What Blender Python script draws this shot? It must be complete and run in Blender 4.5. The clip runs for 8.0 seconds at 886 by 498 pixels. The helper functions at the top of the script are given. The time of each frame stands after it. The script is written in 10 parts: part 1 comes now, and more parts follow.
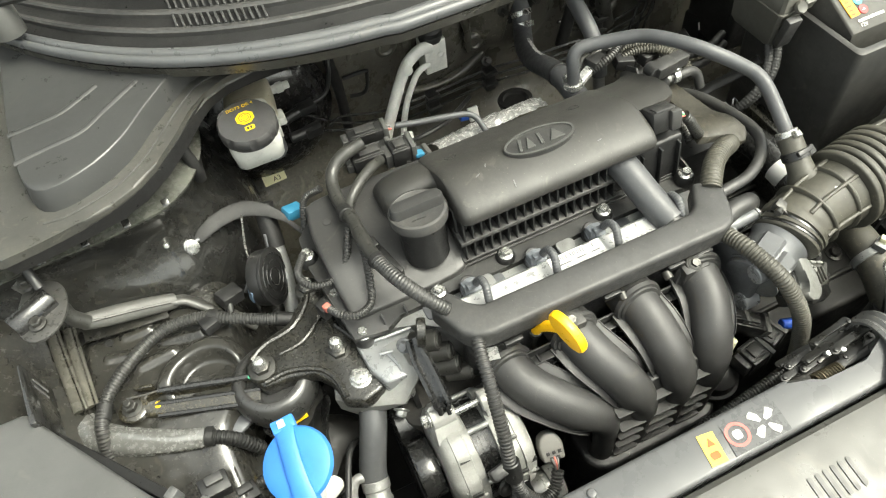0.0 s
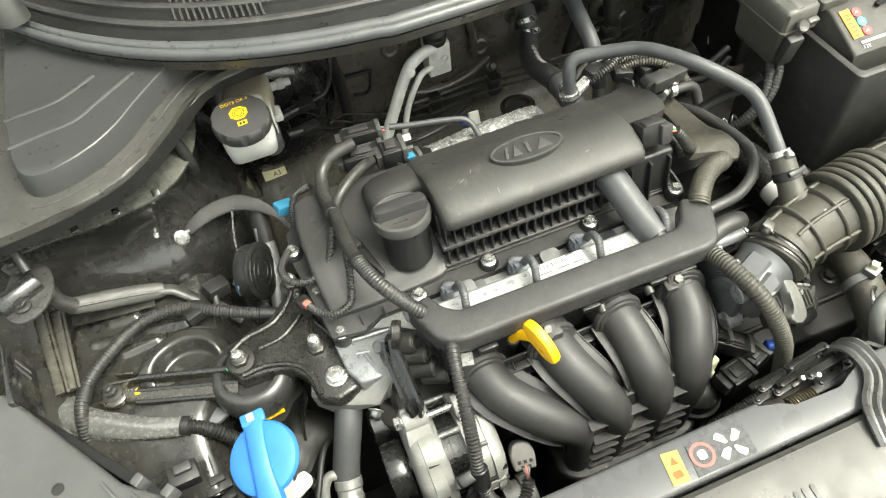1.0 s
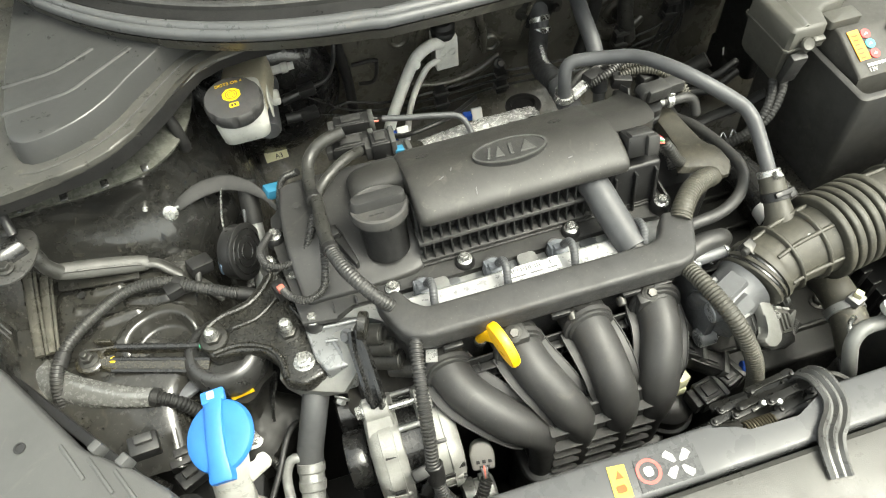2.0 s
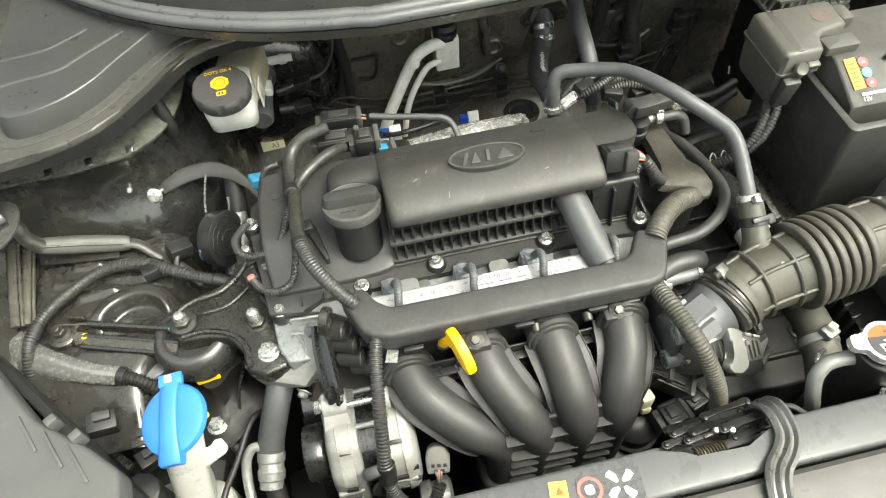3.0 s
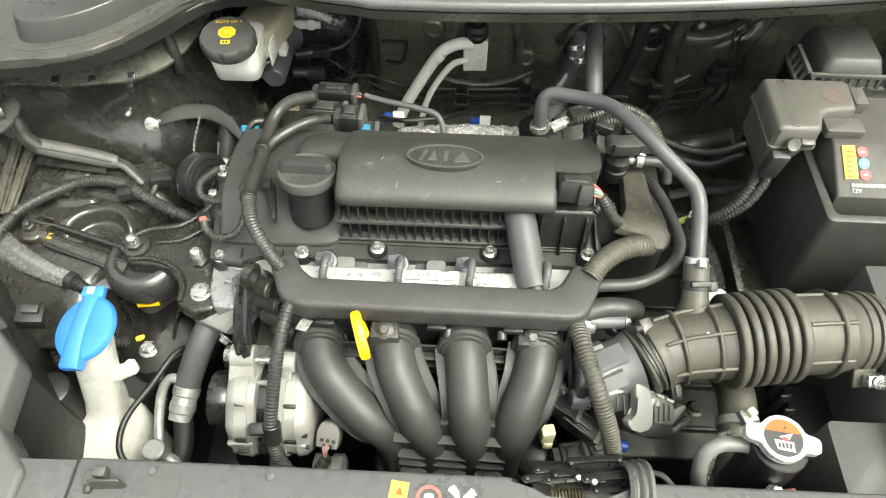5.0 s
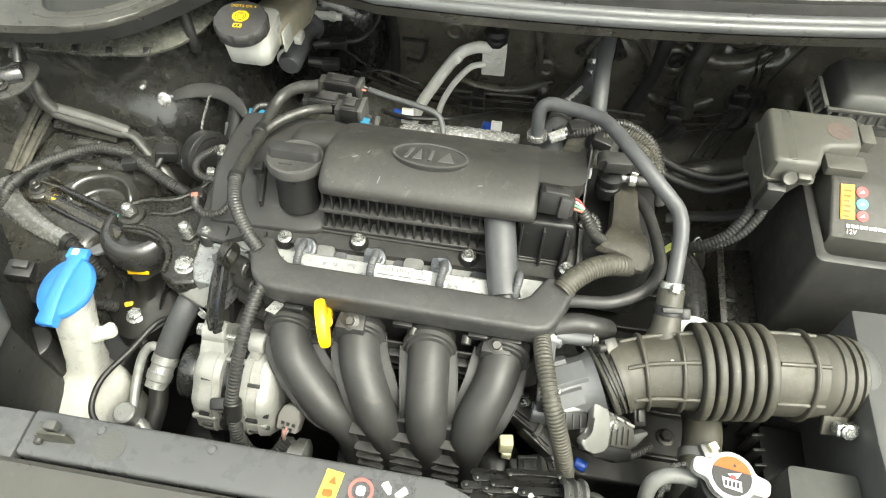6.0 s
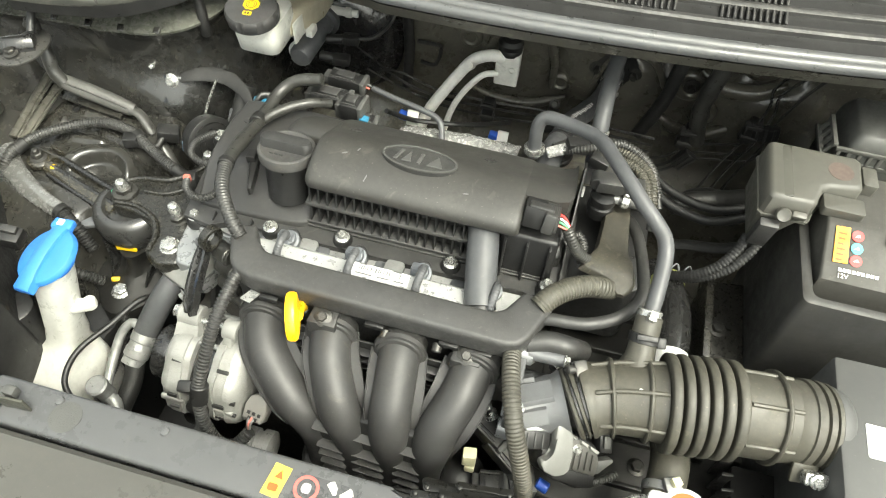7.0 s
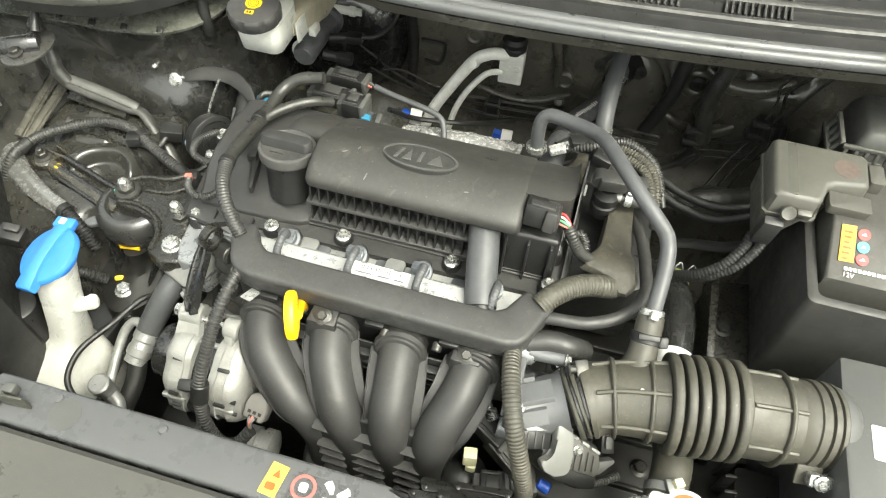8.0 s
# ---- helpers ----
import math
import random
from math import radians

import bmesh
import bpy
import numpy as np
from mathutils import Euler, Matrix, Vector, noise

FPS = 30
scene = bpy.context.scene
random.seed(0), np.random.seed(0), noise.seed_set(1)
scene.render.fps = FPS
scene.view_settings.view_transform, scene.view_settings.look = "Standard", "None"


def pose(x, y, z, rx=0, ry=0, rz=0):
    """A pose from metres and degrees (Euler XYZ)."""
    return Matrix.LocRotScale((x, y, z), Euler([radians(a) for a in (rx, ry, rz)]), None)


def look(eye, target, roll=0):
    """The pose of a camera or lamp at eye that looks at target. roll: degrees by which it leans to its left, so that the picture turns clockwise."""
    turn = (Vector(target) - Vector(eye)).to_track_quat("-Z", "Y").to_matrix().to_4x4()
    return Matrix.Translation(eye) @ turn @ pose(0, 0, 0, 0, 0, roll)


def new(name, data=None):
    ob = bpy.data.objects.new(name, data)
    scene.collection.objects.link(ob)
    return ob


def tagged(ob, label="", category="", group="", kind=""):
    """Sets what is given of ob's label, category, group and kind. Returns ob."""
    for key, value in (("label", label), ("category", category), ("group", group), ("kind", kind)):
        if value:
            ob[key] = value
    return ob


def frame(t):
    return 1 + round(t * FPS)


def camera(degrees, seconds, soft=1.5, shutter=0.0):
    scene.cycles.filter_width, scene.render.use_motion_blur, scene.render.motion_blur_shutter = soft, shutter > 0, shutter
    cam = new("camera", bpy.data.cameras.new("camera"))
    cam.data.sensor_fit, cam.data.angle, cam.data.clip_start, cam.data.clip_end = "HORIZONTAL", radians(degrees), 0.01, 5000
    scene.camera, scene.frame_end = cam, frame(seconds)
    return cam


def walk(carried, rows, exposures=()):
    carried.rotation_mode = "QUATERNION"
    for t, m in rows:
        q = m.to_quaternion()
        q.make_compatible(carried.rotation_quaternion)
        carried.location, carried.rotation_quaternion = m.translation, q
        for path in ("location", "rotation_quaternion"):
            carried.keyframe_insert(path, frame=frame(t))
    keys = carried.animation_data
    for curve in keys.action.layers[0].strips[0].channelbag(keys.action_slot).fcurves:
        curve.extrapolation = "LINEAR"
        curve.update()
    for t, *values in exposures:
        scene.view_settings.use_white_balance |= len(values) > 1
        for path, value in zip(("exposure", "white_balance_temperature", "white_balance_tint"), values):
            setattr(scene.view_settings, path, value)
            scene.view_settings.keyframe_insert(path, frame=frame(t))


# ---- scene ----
cam = camera(65.8, 8.0, soft=1.1)
PATH = [
    (0, (-0.241, -0.116, 1.526), (0.137, 0.998, -0.091), -7.8),
    (0.5, (-0.227, -0.126, 1.526), (0.123, 1.007, -0.085), -7.4),
    (1, (-0.2, -0.132, 1.527), (0.125, 1.007, -0.085), -7.2),
    (1.5, (-0.171, -0.141, 1.528), (0.11, 0.999, -0.091), -6.7),
    (3, (-0.083, -0.158, 1.53), (0.093, 0.995, -0.094), -4.6),
    (3.5, (-0.054, -0.167, 1.53), (0.095, 0.993, -0.092), -3.0),
    (4, (-0.012, -0.181, 1.53), (0.088, 0.988, -0.089), -0.7),
    (4.5, (0.03, -0.181, 1.531), (0.068, 0.988, -0.092), 0.6),
    (6, (0.151, -0.176, 1.532), (-0.015, 0.985, -0.087), 1.7),
    (6.5, (0.186, -0.167, 1.531), (-0.029, 0.997, -0.081), 2.7),
    (7, (0.199, -0.161, 1.527), (-0.04, 0.999, -0.085), 4.3),
    (7.5, (0.207, -0.156, 1.526), (-0.07, 0.979, -0.097), 3.0),
    (8, (0.21, -0.157, 1.523), (-0.059, 0.995, -0.089), 3.1),
]
walk(cam, [(t, look(eye, target, roll)) for t, eye, target, roll in PATH], exposures=[(0.0, 1.89, 7000, 0), (8.0, 1.92, 7000, 0)])

# ---- light ----
SUN_EL, SUN_ROT = radians(60), radians(124)
world = bpy.data.worlds.new("overcast_sky")
scene.world = world
world.use_nodes = True
wn = world.node_tree
sky = wn.nodes.new("ShaderNodeTexSky")
sky.sky_type = "NISHITA"
sky.sun_disc = False
sky.sun_elevation, sky.sun_rotation = SUN_EL, SUN_ROT
sky.air_density, sky.dust_density, sky.ozone_density = 1.0, 6.0, 1.0
soft_sky = wn.nodes.new("ShaderNodeHueSaturation")
soft_sky.inputs["Saturation"].default_value = 0.25
wn.links.new(sky.outputs["Color"], soft_sky.inputs["Color"])
wn.links.new(soft_sky.outputs["Color"], wn.nodes["Background"].inputs["Color"])
wn.nodes["Background"].inputs["Strength"].default_value = 0.15

sun_data = bpy.data.lights.new("sun", "SUN")
sun_data.energy, sun_data.angle, sun_data.color = 0.85, radians(30), (1.0, 0.97, 0.92)
sun = new("sun", sun_data)
sun_dir = Vector((math.sin(SUN_ROT) * math.cos(SUN_EL), math.cos(SUN_ROT) * math.cos(SUN_EL), math.sin(SUN_EL)))
sun.rotation_euler = (-sun_dir).to_track_quat("-Z", "Y").to_euler()
sun.location = (0, 0, 4)


# ---- materials ----
def mat(name, base, rough=0.5, metal=0.0, var=0.25, scale=35, fine=900, bump=0.15, dust=0.0, dust_col=(0.16, 0.14, 0.105), coat=0.0, spec=0.5, rvar=1.0):
    """Painted, moulded or cast surface: tone, dust, smears and relief at several scales."""
    m = bpy.data.materials.new(name)
    m.use_nodes = True
    nt = m.node_tree
    link = nt.links.new
    b = nt.nodes["Principled BSDF"]
    tc = nt.nodes.new("ShaderNodeTexCoord")

    def tex(size, detail, gain=0.55, twist=0.0):
        n = nt.nodes.new("ShaderNodeTexNoise")
        n.inputs["Scale"].default_value, n.inputs["Detail"].default_value = size, detail
        n.inputs["Roughness"].default_value, n.inputs["Distortion"].default_value = gain, twist
        link(tc.outputs["Object"], n.inputs["Vector"])
        return n.outputs["Fac"]

    def span(value, lo, hi, to_lo, to_hi):
        r = nt.nodes.new("ShaderNodeMapRange")
        for key, v in (("From Min", lo), ("From Max", hi), ("To Min", to_lo), ("To Max", to_hi)):
            r.inputs[key].default_value = v
        link(value, r.inputs["Value"])
        return r.outputs["Result"]

    def mixed(fac, c1, c2):
        n = nt.nodes.new("ShaderNodeMixRGB")
        link(fac, n.inputs["Fac"])
        link(c1, n.inputs["Color1"])
        n.inputs["Color2"].default_value = (*c2, 1)
        return n.outputs["Color"]

    def times(a, c):
        n = nt.nodes.new("ShaderNodeMath")
        n.operation = "MULTIPLY"
        link(a, n.inputs[0])
        link(c, n.inputs[1])
        return n.outputs[0]

    big = tex(scale, 8, 0.68)
    ramp = nt.nodes.new("ShaderNodeValToRGB")
    ramp.color_ramp.elements[0].position, ramp.color_ramp.elements[1].position = 0.32, 0.68
    ramp.color_ramp.elements[0].color = (*[min(1, c * (1 - var)) for c in base], 1)
    ramp.color_ramp.elements[1].color = (*[min(1, c * (1 + var)) for c in base], 1)
    link(big, ramp.inputs["Fac"])
    colour = ramp.outputs["Color"]
    if dust:
        patch = span(tex(scale * 0.6, 6, 0.65), 0.40, 0.70, 0.15, 1.0)
        mottle = span(tex(170, 6, 0.75), 0.36, 0.70, 0.0, min(1.0, dust * 1.1))
        colour = mixed(times(patch, mottle), colour, dust_col)
        speck = span(tex(330, 2, 0.5), 0.69, 0.75, 0.0, min(1.0, dust * 1.1))
        colour = mixed(speck, colour, [min(1, c * 1.6) for c in dust_col])
        smear = span(tex(scale * 1.7, 4, 0.6, 1.5), 0.62, 0.70, 0.0, min(0.5, dust * 0.7))
        colour = mixed(smear, colour, [min(1, c * 1.4) for c in dust_col])
    link(colour, b.inputs["Base Color"])
    link(span(tex(scale * 3, 6, 0.7), 0.33, 0.67, max(0.03, rough - 0.13 * rvar), min(1, rough + 0.16 * rvar)), b.inputs["Roughness"])
    b.inputs["Metallic"].default_value = metal
    b.inputs["Specular IOR Level"].default_value = spec
    b.inputs["Coat Weight"].default_value = coat
    b.inputs["Coat Roughness"].default_value = 0.08
    b.inputs["Coat IOR"].default_value = 1.8
    if bump:
        wave = nt.nodes.new("ShaderNodeBump")
        wave.inputs["Strength"].default_value, wave.inputs["Distance"].default_value = min(1.0, bump), 0.0007
        link(tex(90, 3, 0.5), wave.inputs["Height"])
        bp = nt.nodes.new("ShaderNodeBump")
        bp.inputs["Strength"].default_value, bp.inputs["Distance"].default_value = min(1.0, bump * 1.5), 0.0007
        link(tex(fine, 3), bp.inputs["Height"])
        link(wave.outputs["Normal"], bp.inputs["Normal"])
        link(bp.outputs["Normal"], b.inputs["Normal"])
    return m


PLASTIC = mat("black_moulded_plastic", (0.028, 0.028, 0.028), 0.46, var=0.25, dust=0.22, bump=0.22, dust_col=(0.112, 0.107, 0.088))
COVER_SATIN = mat("satin_cover_plastic", (0.031, 0.031, 0.0312), 0.34, var=0.12, scale=14, fine=1400, bump=0.10, dust=0.24, dust_col=(0.105, 0.100, 0.084), spec=0.40, rvar=0.35)
HOOD_SATIN = mat("satin_hood_plastic", (0.029, 0.0285, 0.027), 0.50, var=0.12, scale=14, fine=1400, bump=0.12, dust=0.30, dust_col=(0.105, 0.100, 0.084), rvar=0.35)
RUNNER = mat("dusty_runner_plastic", (0.031, 0.031, 0.0315), 0.50, var=0.22, scale=16, bump=0.10, dust=0.22, dust_col=(0.095, 0.088, 0.070), rvar=0.5)
PLASTIC_SMOOTH = mat("smooth_black_plastic", (0.034, 0.034, 0.034), 0.50, var=0.25, bump=0.2, dust=0.28, dust_col=(0.115, 0.110, 0.094))
# black plastic parts, and faces or recesses coloured as if in shade
PLASTIC_DARK = mat("black_plastic_and_shade", (0.013, 0.013, 0.0132), 0.40, var=0.3, bump=0.2, dust=0.05, dust_col=(0.09, 0.088, 0.075))
PLASTIC_GREY = mat("grey_moulded_plastic", (0.062, 0.063, 0.060), 0.46, var=0.12, bump=0.25, dust=0.12, dust_col=(0.115, 0.112, 0.098))
DUSTY = mat("dusty_black_plastic", (0.030, 0.030, 0.029), 0.58, dust=0.30, scale=24, bump=0.35, dust_col=(0.11, 0.107, 0.09))
PANEL = mat("satin_grey_panel", (0.076, 0.0775, 0.080), 0.30, var=0.08, scale=10, bump=0.05, dust=0.12, dust_col=(0.13, 0.127, 0.113), spec=0.38)
RUBBER = mat("black_rubber_hose", (0.060, 0.062, 0.066), 0.46, var=0.15, bump=0.12, dust=0.16, dust_col=(0.135, 0.132, 0.115))
RUBBER_DARK = mat("dark_rubber_hose", (0.028, 0.028, 0.028), 0.44, var=0.2, bump=0.15, dust=0.25, dust_col=(0.09, 0.085, 0.068))
RUBBER_DUSTY = mat("dusty_rubber_duct", (0.046, 0.044, 0.036), 0.52, var=0.2, scale=22, bump=0.2, dust=0.45, dust_col=(0.125, 0.116, 0.085))
CONDUIT = mat("ribbed_conduit", (0.027, 0.027, 0.027), 0.38, var=0.25, bump=0.1, dust=0.28, dust_col=(0.11, 0.105, 0.085))
TAPE = mat("black_cloth_tape", (0.012, 0.012, 0.012), 0.50, var=0.35, scale=120, fine=500, bump=0.5, dust=0.14, dust_col=(0.07, 0.068, 0.058), spec=0.35)
TAPE_SHINY = mat("shiny_wrapped_tape", (0.028, 0.028, 0.026), 0.36, var=0.5, scale=50, fine=260, bump=0.25, dust=0.2, dust_col=(0.11, 0.105, 0.085))
TAPE_SILVER = mat("silvery_plastic_wrap", (0.22, 0.22, 0.21), 0.22, metal=0.6, var=0.2, scale=70, fine=170, bump=0.15, dust=0.1, dust_col=(0.14, 0.136, 0.118), coat=0.2)
SLEEVE = mat("dark_glossy_sleeve", (0.050, 0.050, 0.0465), 0.48, metal=0.0, var=0.2, scale=50, fine=200, bump=0.15, dust=0.25, dust_col=(0.12, 0.115, 0.095), coat=0.0)
STAY = mat("dusty_black_stay", (0.020, 0.0185, 0.014), 0.20, var=0.5, scale=60, fine=400, bump=0.25, dust=0.40, dust_col=(0.105, 0.090, 0.054), coat=0.5)
PAINT_BLACK = mat("glossy_black_body_paint", (0.015, 0.015, 0.0145), 0.22, var=0.35, scale=12, fine=300, bump=0.12, dust=0.30, dust_col=(0.080, 0.076, 0.060), coat=0.5)
PAINT_DULL = mat("dull_black_body_paint", (0.052, 0.050, 0.043), 0.32, var=0.4, scale=9, fine=300, bump=0.2, dust=0.6, dust_col=(0.135, 0.127, 0.10))
CAST_BLACK = mat("black_painted_casting", (0.012, 0.0118, 0.0105), 0.30, var=0.4, scale=80, fine=420, bump=0.5, dust=0.26, dust_col=(0.085, 0.077, 0.055), coat=0.15)
ALU = mat("cast_aluminium", (0.27, 0.273, 0.268), 0.38, metal=0.45, var=0.22, scale=45, fine=500, bump=0.45, dust=0.25, dust_col=(0.15, 0.143, 0.12))
ALU_BRIGHT = mat("bright_aluminium", (0.48, 0.485, 0.48), 0.32, metal=0.5, var=0.10, scale=30, bump=0.08, dust=0.08, dust_col=(0.3, 0.29, 0.26))
ALU_GREY = mat("grey_alloy_casting", (0.125, 0.129, 0.137), 0.40, metal=0.4, var=0.2, scale=40, bump=0.35, dust=0.18, dust_col=(0.085, 0.082, 0.07))
ALU_CAST = mat("pale_cast_alloy", (0.265, 0.265, 0.252), 0.46, metal=0.2, var=0.14, scale=38, fine=420, bump=0.5, dust=0.16, dust_col=(0.19, 0.183, 0.158))
ALU_MACHINED = mat("machined_alloy", (0.27, 0.277, 0.282), 0.30, metal=0.5, var=0.16, scale=26, fine=600, bump=0.2, dust=0.12, dust_col=(0.25, 0.245, 0.22))
ALU_BLUE = mat("blue_grey_alloy", (0.112, 0.115, 0.120), 0.42, metal=0.3, var=0.12, scale=40, bump=0.25, dust=0.12, dust_col=(0.2, 0.195, 0.17))
ZINC = mat("zinc_plated_steel", (0.50, 0.50, 0.48), 0.27, metal=0.8, var=0.06, scale=60, bump=0.0, rvar=0.3)
STEEL_DARK = mat("dark_plated_steel", (0.060, 0.059, 0.055), 0.38, metal=0.6, var=0.3, scale=90, bump=0.2)
FOIL = mat("crumpled_heat_foil", (0.62, 0.62, 0.61), 0.22, metal=0.4, var=0.35, scale=70, fine=260, bump=0.6)
MILKY = mat("milky_white_plastic", (0.55, 0.553, 0.515), 0.33, var=0.14, scale=24, bump=0.08, dust=0.16, dust_col=(0.24, 0.235, 0.205))
AMBER = mat("stained_milky_plastic", (0.42, 0.385, 0.29), 0.36, var=0.18, scale=24, bump=0.05)
WHITE = mat("white_plastic", (0.75, 0.75, 0.72), 0.4, var=0.05, bump=0.05)
BLUE = mat("blue_plastic", (0.030, 0.165, 0.52), 0.42, var=0.10, scale=30, bump=0.15, dust=0.06, dust_col=(0.12, 0.22, 0.4))
YELLOW = mat("yellow_plastic", (0.95, 0.52, 0.015), 0.35, var=0.05, bump=0.05)
YELLOW_PRINT = mat("yellow_print", (0.72, 0.46, 0.012), 0.5, var=0.05, bump=0.0)
ORANGE_PRINT = mat("orange_print", (0.48, 0.085, 0.012), 0.6, var=0.08, bump=0.0)
RED_PRINT = mat("red_print", (0.75, 0.04, 0.04), 0.5, var=0.05, bump=0.0)
TEAL_PRINT = mat("teal_print", (0.05, 0.40, 0.45), 0.5, var=0.05, bump=0.0)
WHITE_PRINT = mat("white_print", (0.66, 0.66, 0.64), 0.45, var=0.05, bump=0.0)
# black print, and the painted dark inside holes and slots
BLACK_PRINT_AND_HOLLOW = mat("black_print_and_hollow", (0.02, 0.02, 0.02), 0.4, var=0.05, bump=0.0)
GREY_PRINT = mat("grey_print", (0.12, 0.12, 0.12), 0.4, var=0.05, bump=0.0)
LABEL_CREAM = mat("cream_label", (0.70, 0.68, 0.45), 0.5, var=0.05, bump=0.0)
PINK = mat("pink_plastic", (0.45, 0.12, 0.09), 0.4, var=0.05, bump=0.0)
GREEN = mat("green_insulation", (0.10, 0.45, 0.18), 0.4, var=0.05, bump=0.0)
COVER_GREY = mat("satin_cowl_cover", (0.039, 0.040, 0.040), 0.36, var=0.14, scale=9, bump=0.06, dust=0.2, dust_col=(0.078, 0.077, 0.067))
CARRIER = mat("grey_carrier_plastic", (0.072, 0.073, 0.072), 0.42, var=0.1, scale=12, bump=0.15, dust=0.15, dust_col=(0.12, 0.117, 0.105))
GLOSS = mat("satin_black_rubber", (0.014, 0.014, 0.014), 0.22, var=0.2, scale=30, bump=0.12, dust=0.10, dust_col=(0.06, 0.058, 0.05), coat=0.3)
# dusty paint, lightened to make up for sky light the bonnet blocks
BULKHEAD = mat("brightened_dusty_bulkhead", (0.076, 0.072, 0.060), 0.30, var=0.45, scale=7, fine=300, bump=0.12, dust=0.6, dust_col=(0.22, 0.204, 0.155), coat=0.3)
# aluminium colour raised near white to offset the cowl's shade
ALU_PIPE = mat("brightened_aluminium_pipe", (0.86, 0.855, 0.81), 0.40, metal=0.0, var=0.12, scale=40, bump=0.12, dust=0.15, dust_col=(0.25, 0.24, 0.2))
APRON = mat("dusty_apron_paint", (0.022, 0.0215, 0.0195), 0.18, var=0.5, scale=20, fine=300, bump=0.08, dust=0.24, dust_col=(0.100, 0.094, 0.074), coat=0.15)
TARMAC = mat("asphalt", (0.05, 0.05, 0.048), 0.85, var=0.3, scale=8, fine=300, bump=0.5)


# ---- mesh helpers ----
def bm_new():
    return bmesh.new()


def frame_of(axis):
    a = Vector(axis).normalized()
    h = Vector((0, 0, 1)) if abs(a.z) < 0.9 else Vector((0, 1, 0))
    u = a.cross(h).normalized()
    return a, u, u.cross(a).normalized()


def bevel_new(bm, faces, width, seg=2):
    if width <= 0:
        return
    edges = list({e for f in faces for e in f.edges})
    bmesh.ops.bevel(bm, geom=edges, offset=width, segments=seg, profile=0.5, affect="EDGES", clamp_overlap=True)


def box(bm, c, s, rot=(0, 0, 0), bevel=0.0015, seg=2):
    m = pose(*c, *rot)
    co = [m @ Vector((s[0] * (i - 0.5), s[1] * (j - 0.5), s[2] * (k - 0.5))) for i in (0, 1) for j in (0, 1) for k in (0, 1)]
    v = [bm.verts.new(p) for p in co]
    fs = [bm.faces.new([v[i] for i in q]) for q in ((0, 1, 3, 2), (4, 6, 7, 5), (0, 4, 5, 1), (2, 3, 7, 6), (0, 2, 6, 4), (1, 5, 7, 3))]
    bevel_new(bm, fs, min(bevel, min(s) * 0.45), seg)
    return bm


def rings(bm, loops, cap0=True, cap1=True, closed=True):
    vs = [[bm.verts.new(p) for p in lp] for lp in loops]
    n = len(vs[0])
    for a, b in zip(vs, vs[1:]):
        for i in range(n if closed else n - 1):
            j = (i + 1) % n
            bm.faces.new((a[i], a[j], b[j], b[i]))
    if cap0:
        bm.faces.new(list(reversed(vs[0])))
    if cap1:
        bm.faces.new(vs[-1])
    return bm


def lathe(bm, base, axis, profile, n=28, squash=1.0, cap0=True, cap1=True):
    """Turned shape: (distance along the axis, radius) pairs."""
    a, u, w = frame_of(axis)
    base = Vector(base)
    loops = []
    for d, r in profile:
        r = max(r, 1e-4)
        loops.append([base + a * d + u * (r * math.cos(2 * math.pi * i / n)) + w * (r * squash * math.sin(2 * math.pi * i / n)) for i in range(n)])
    return rings(bm, loops, cap0, cap1)


def cyl(bm, p0, p1, r0, r1=None, n=24, edge=0.0012):
    p0, p1 = Vector(p0), Vector(p1)
    r1 = r0 if r1 is None else r1
    L = (p1 - p0).length
    e = min(edge, L * 0.3, r0 * 0.4, r1 * 0.4)
    return lathe(bm, p0, p1 - p0, [(0, r0 - e), (e, r0), (L - e, r1), (L, r1 - e)], n)


def spline(pts, step):
    pts = [Vector(p) for p in pts]
    if len(pts) == 2:
        raw = [pts[0].lerp(pts[1], i / 20) for i in range(21)]
    else:
        ext = [pts[0] * 2 - pts[1], *pts, pts[-1] * 2 - pts[-2]]
        raw = []
        for i in range(1, len(ext) - 2):
            p0, p1, p2, p3 = ext[i - 1:i + 3]
            for k in range(24):
                t = k / 24
                raw.append(0.5 * ((2 * p1) + (p2 - p0) * t + (2 * p0 - 5 * p1 + 4 * p2 - p3) * t * t + (3 * p1 - p0 - 3 * p2 + p3) * t ** 3))
        raw.append(pts[-1])
    ds = [0.0]
    for a, b in zip(raw, raw[1:]):
        ds.append(ds[-1] + (b - a).length)
    total, out, j = ds[-1], [], 0
    n = max(2, int(round(total / step)))
    for i in range(n + 1):
        d = total * i / n
        while j < len(ds) - 2 and ds[j + 1] < d:
            j += 1
        f = 0 if ds[j + 1] == ds[j] else (d - ds[j]) / (ds[j + 1] - ds[j])
        out.append(raw[j].lerp(raw[j + 1], min(1, f)))
    return out, total


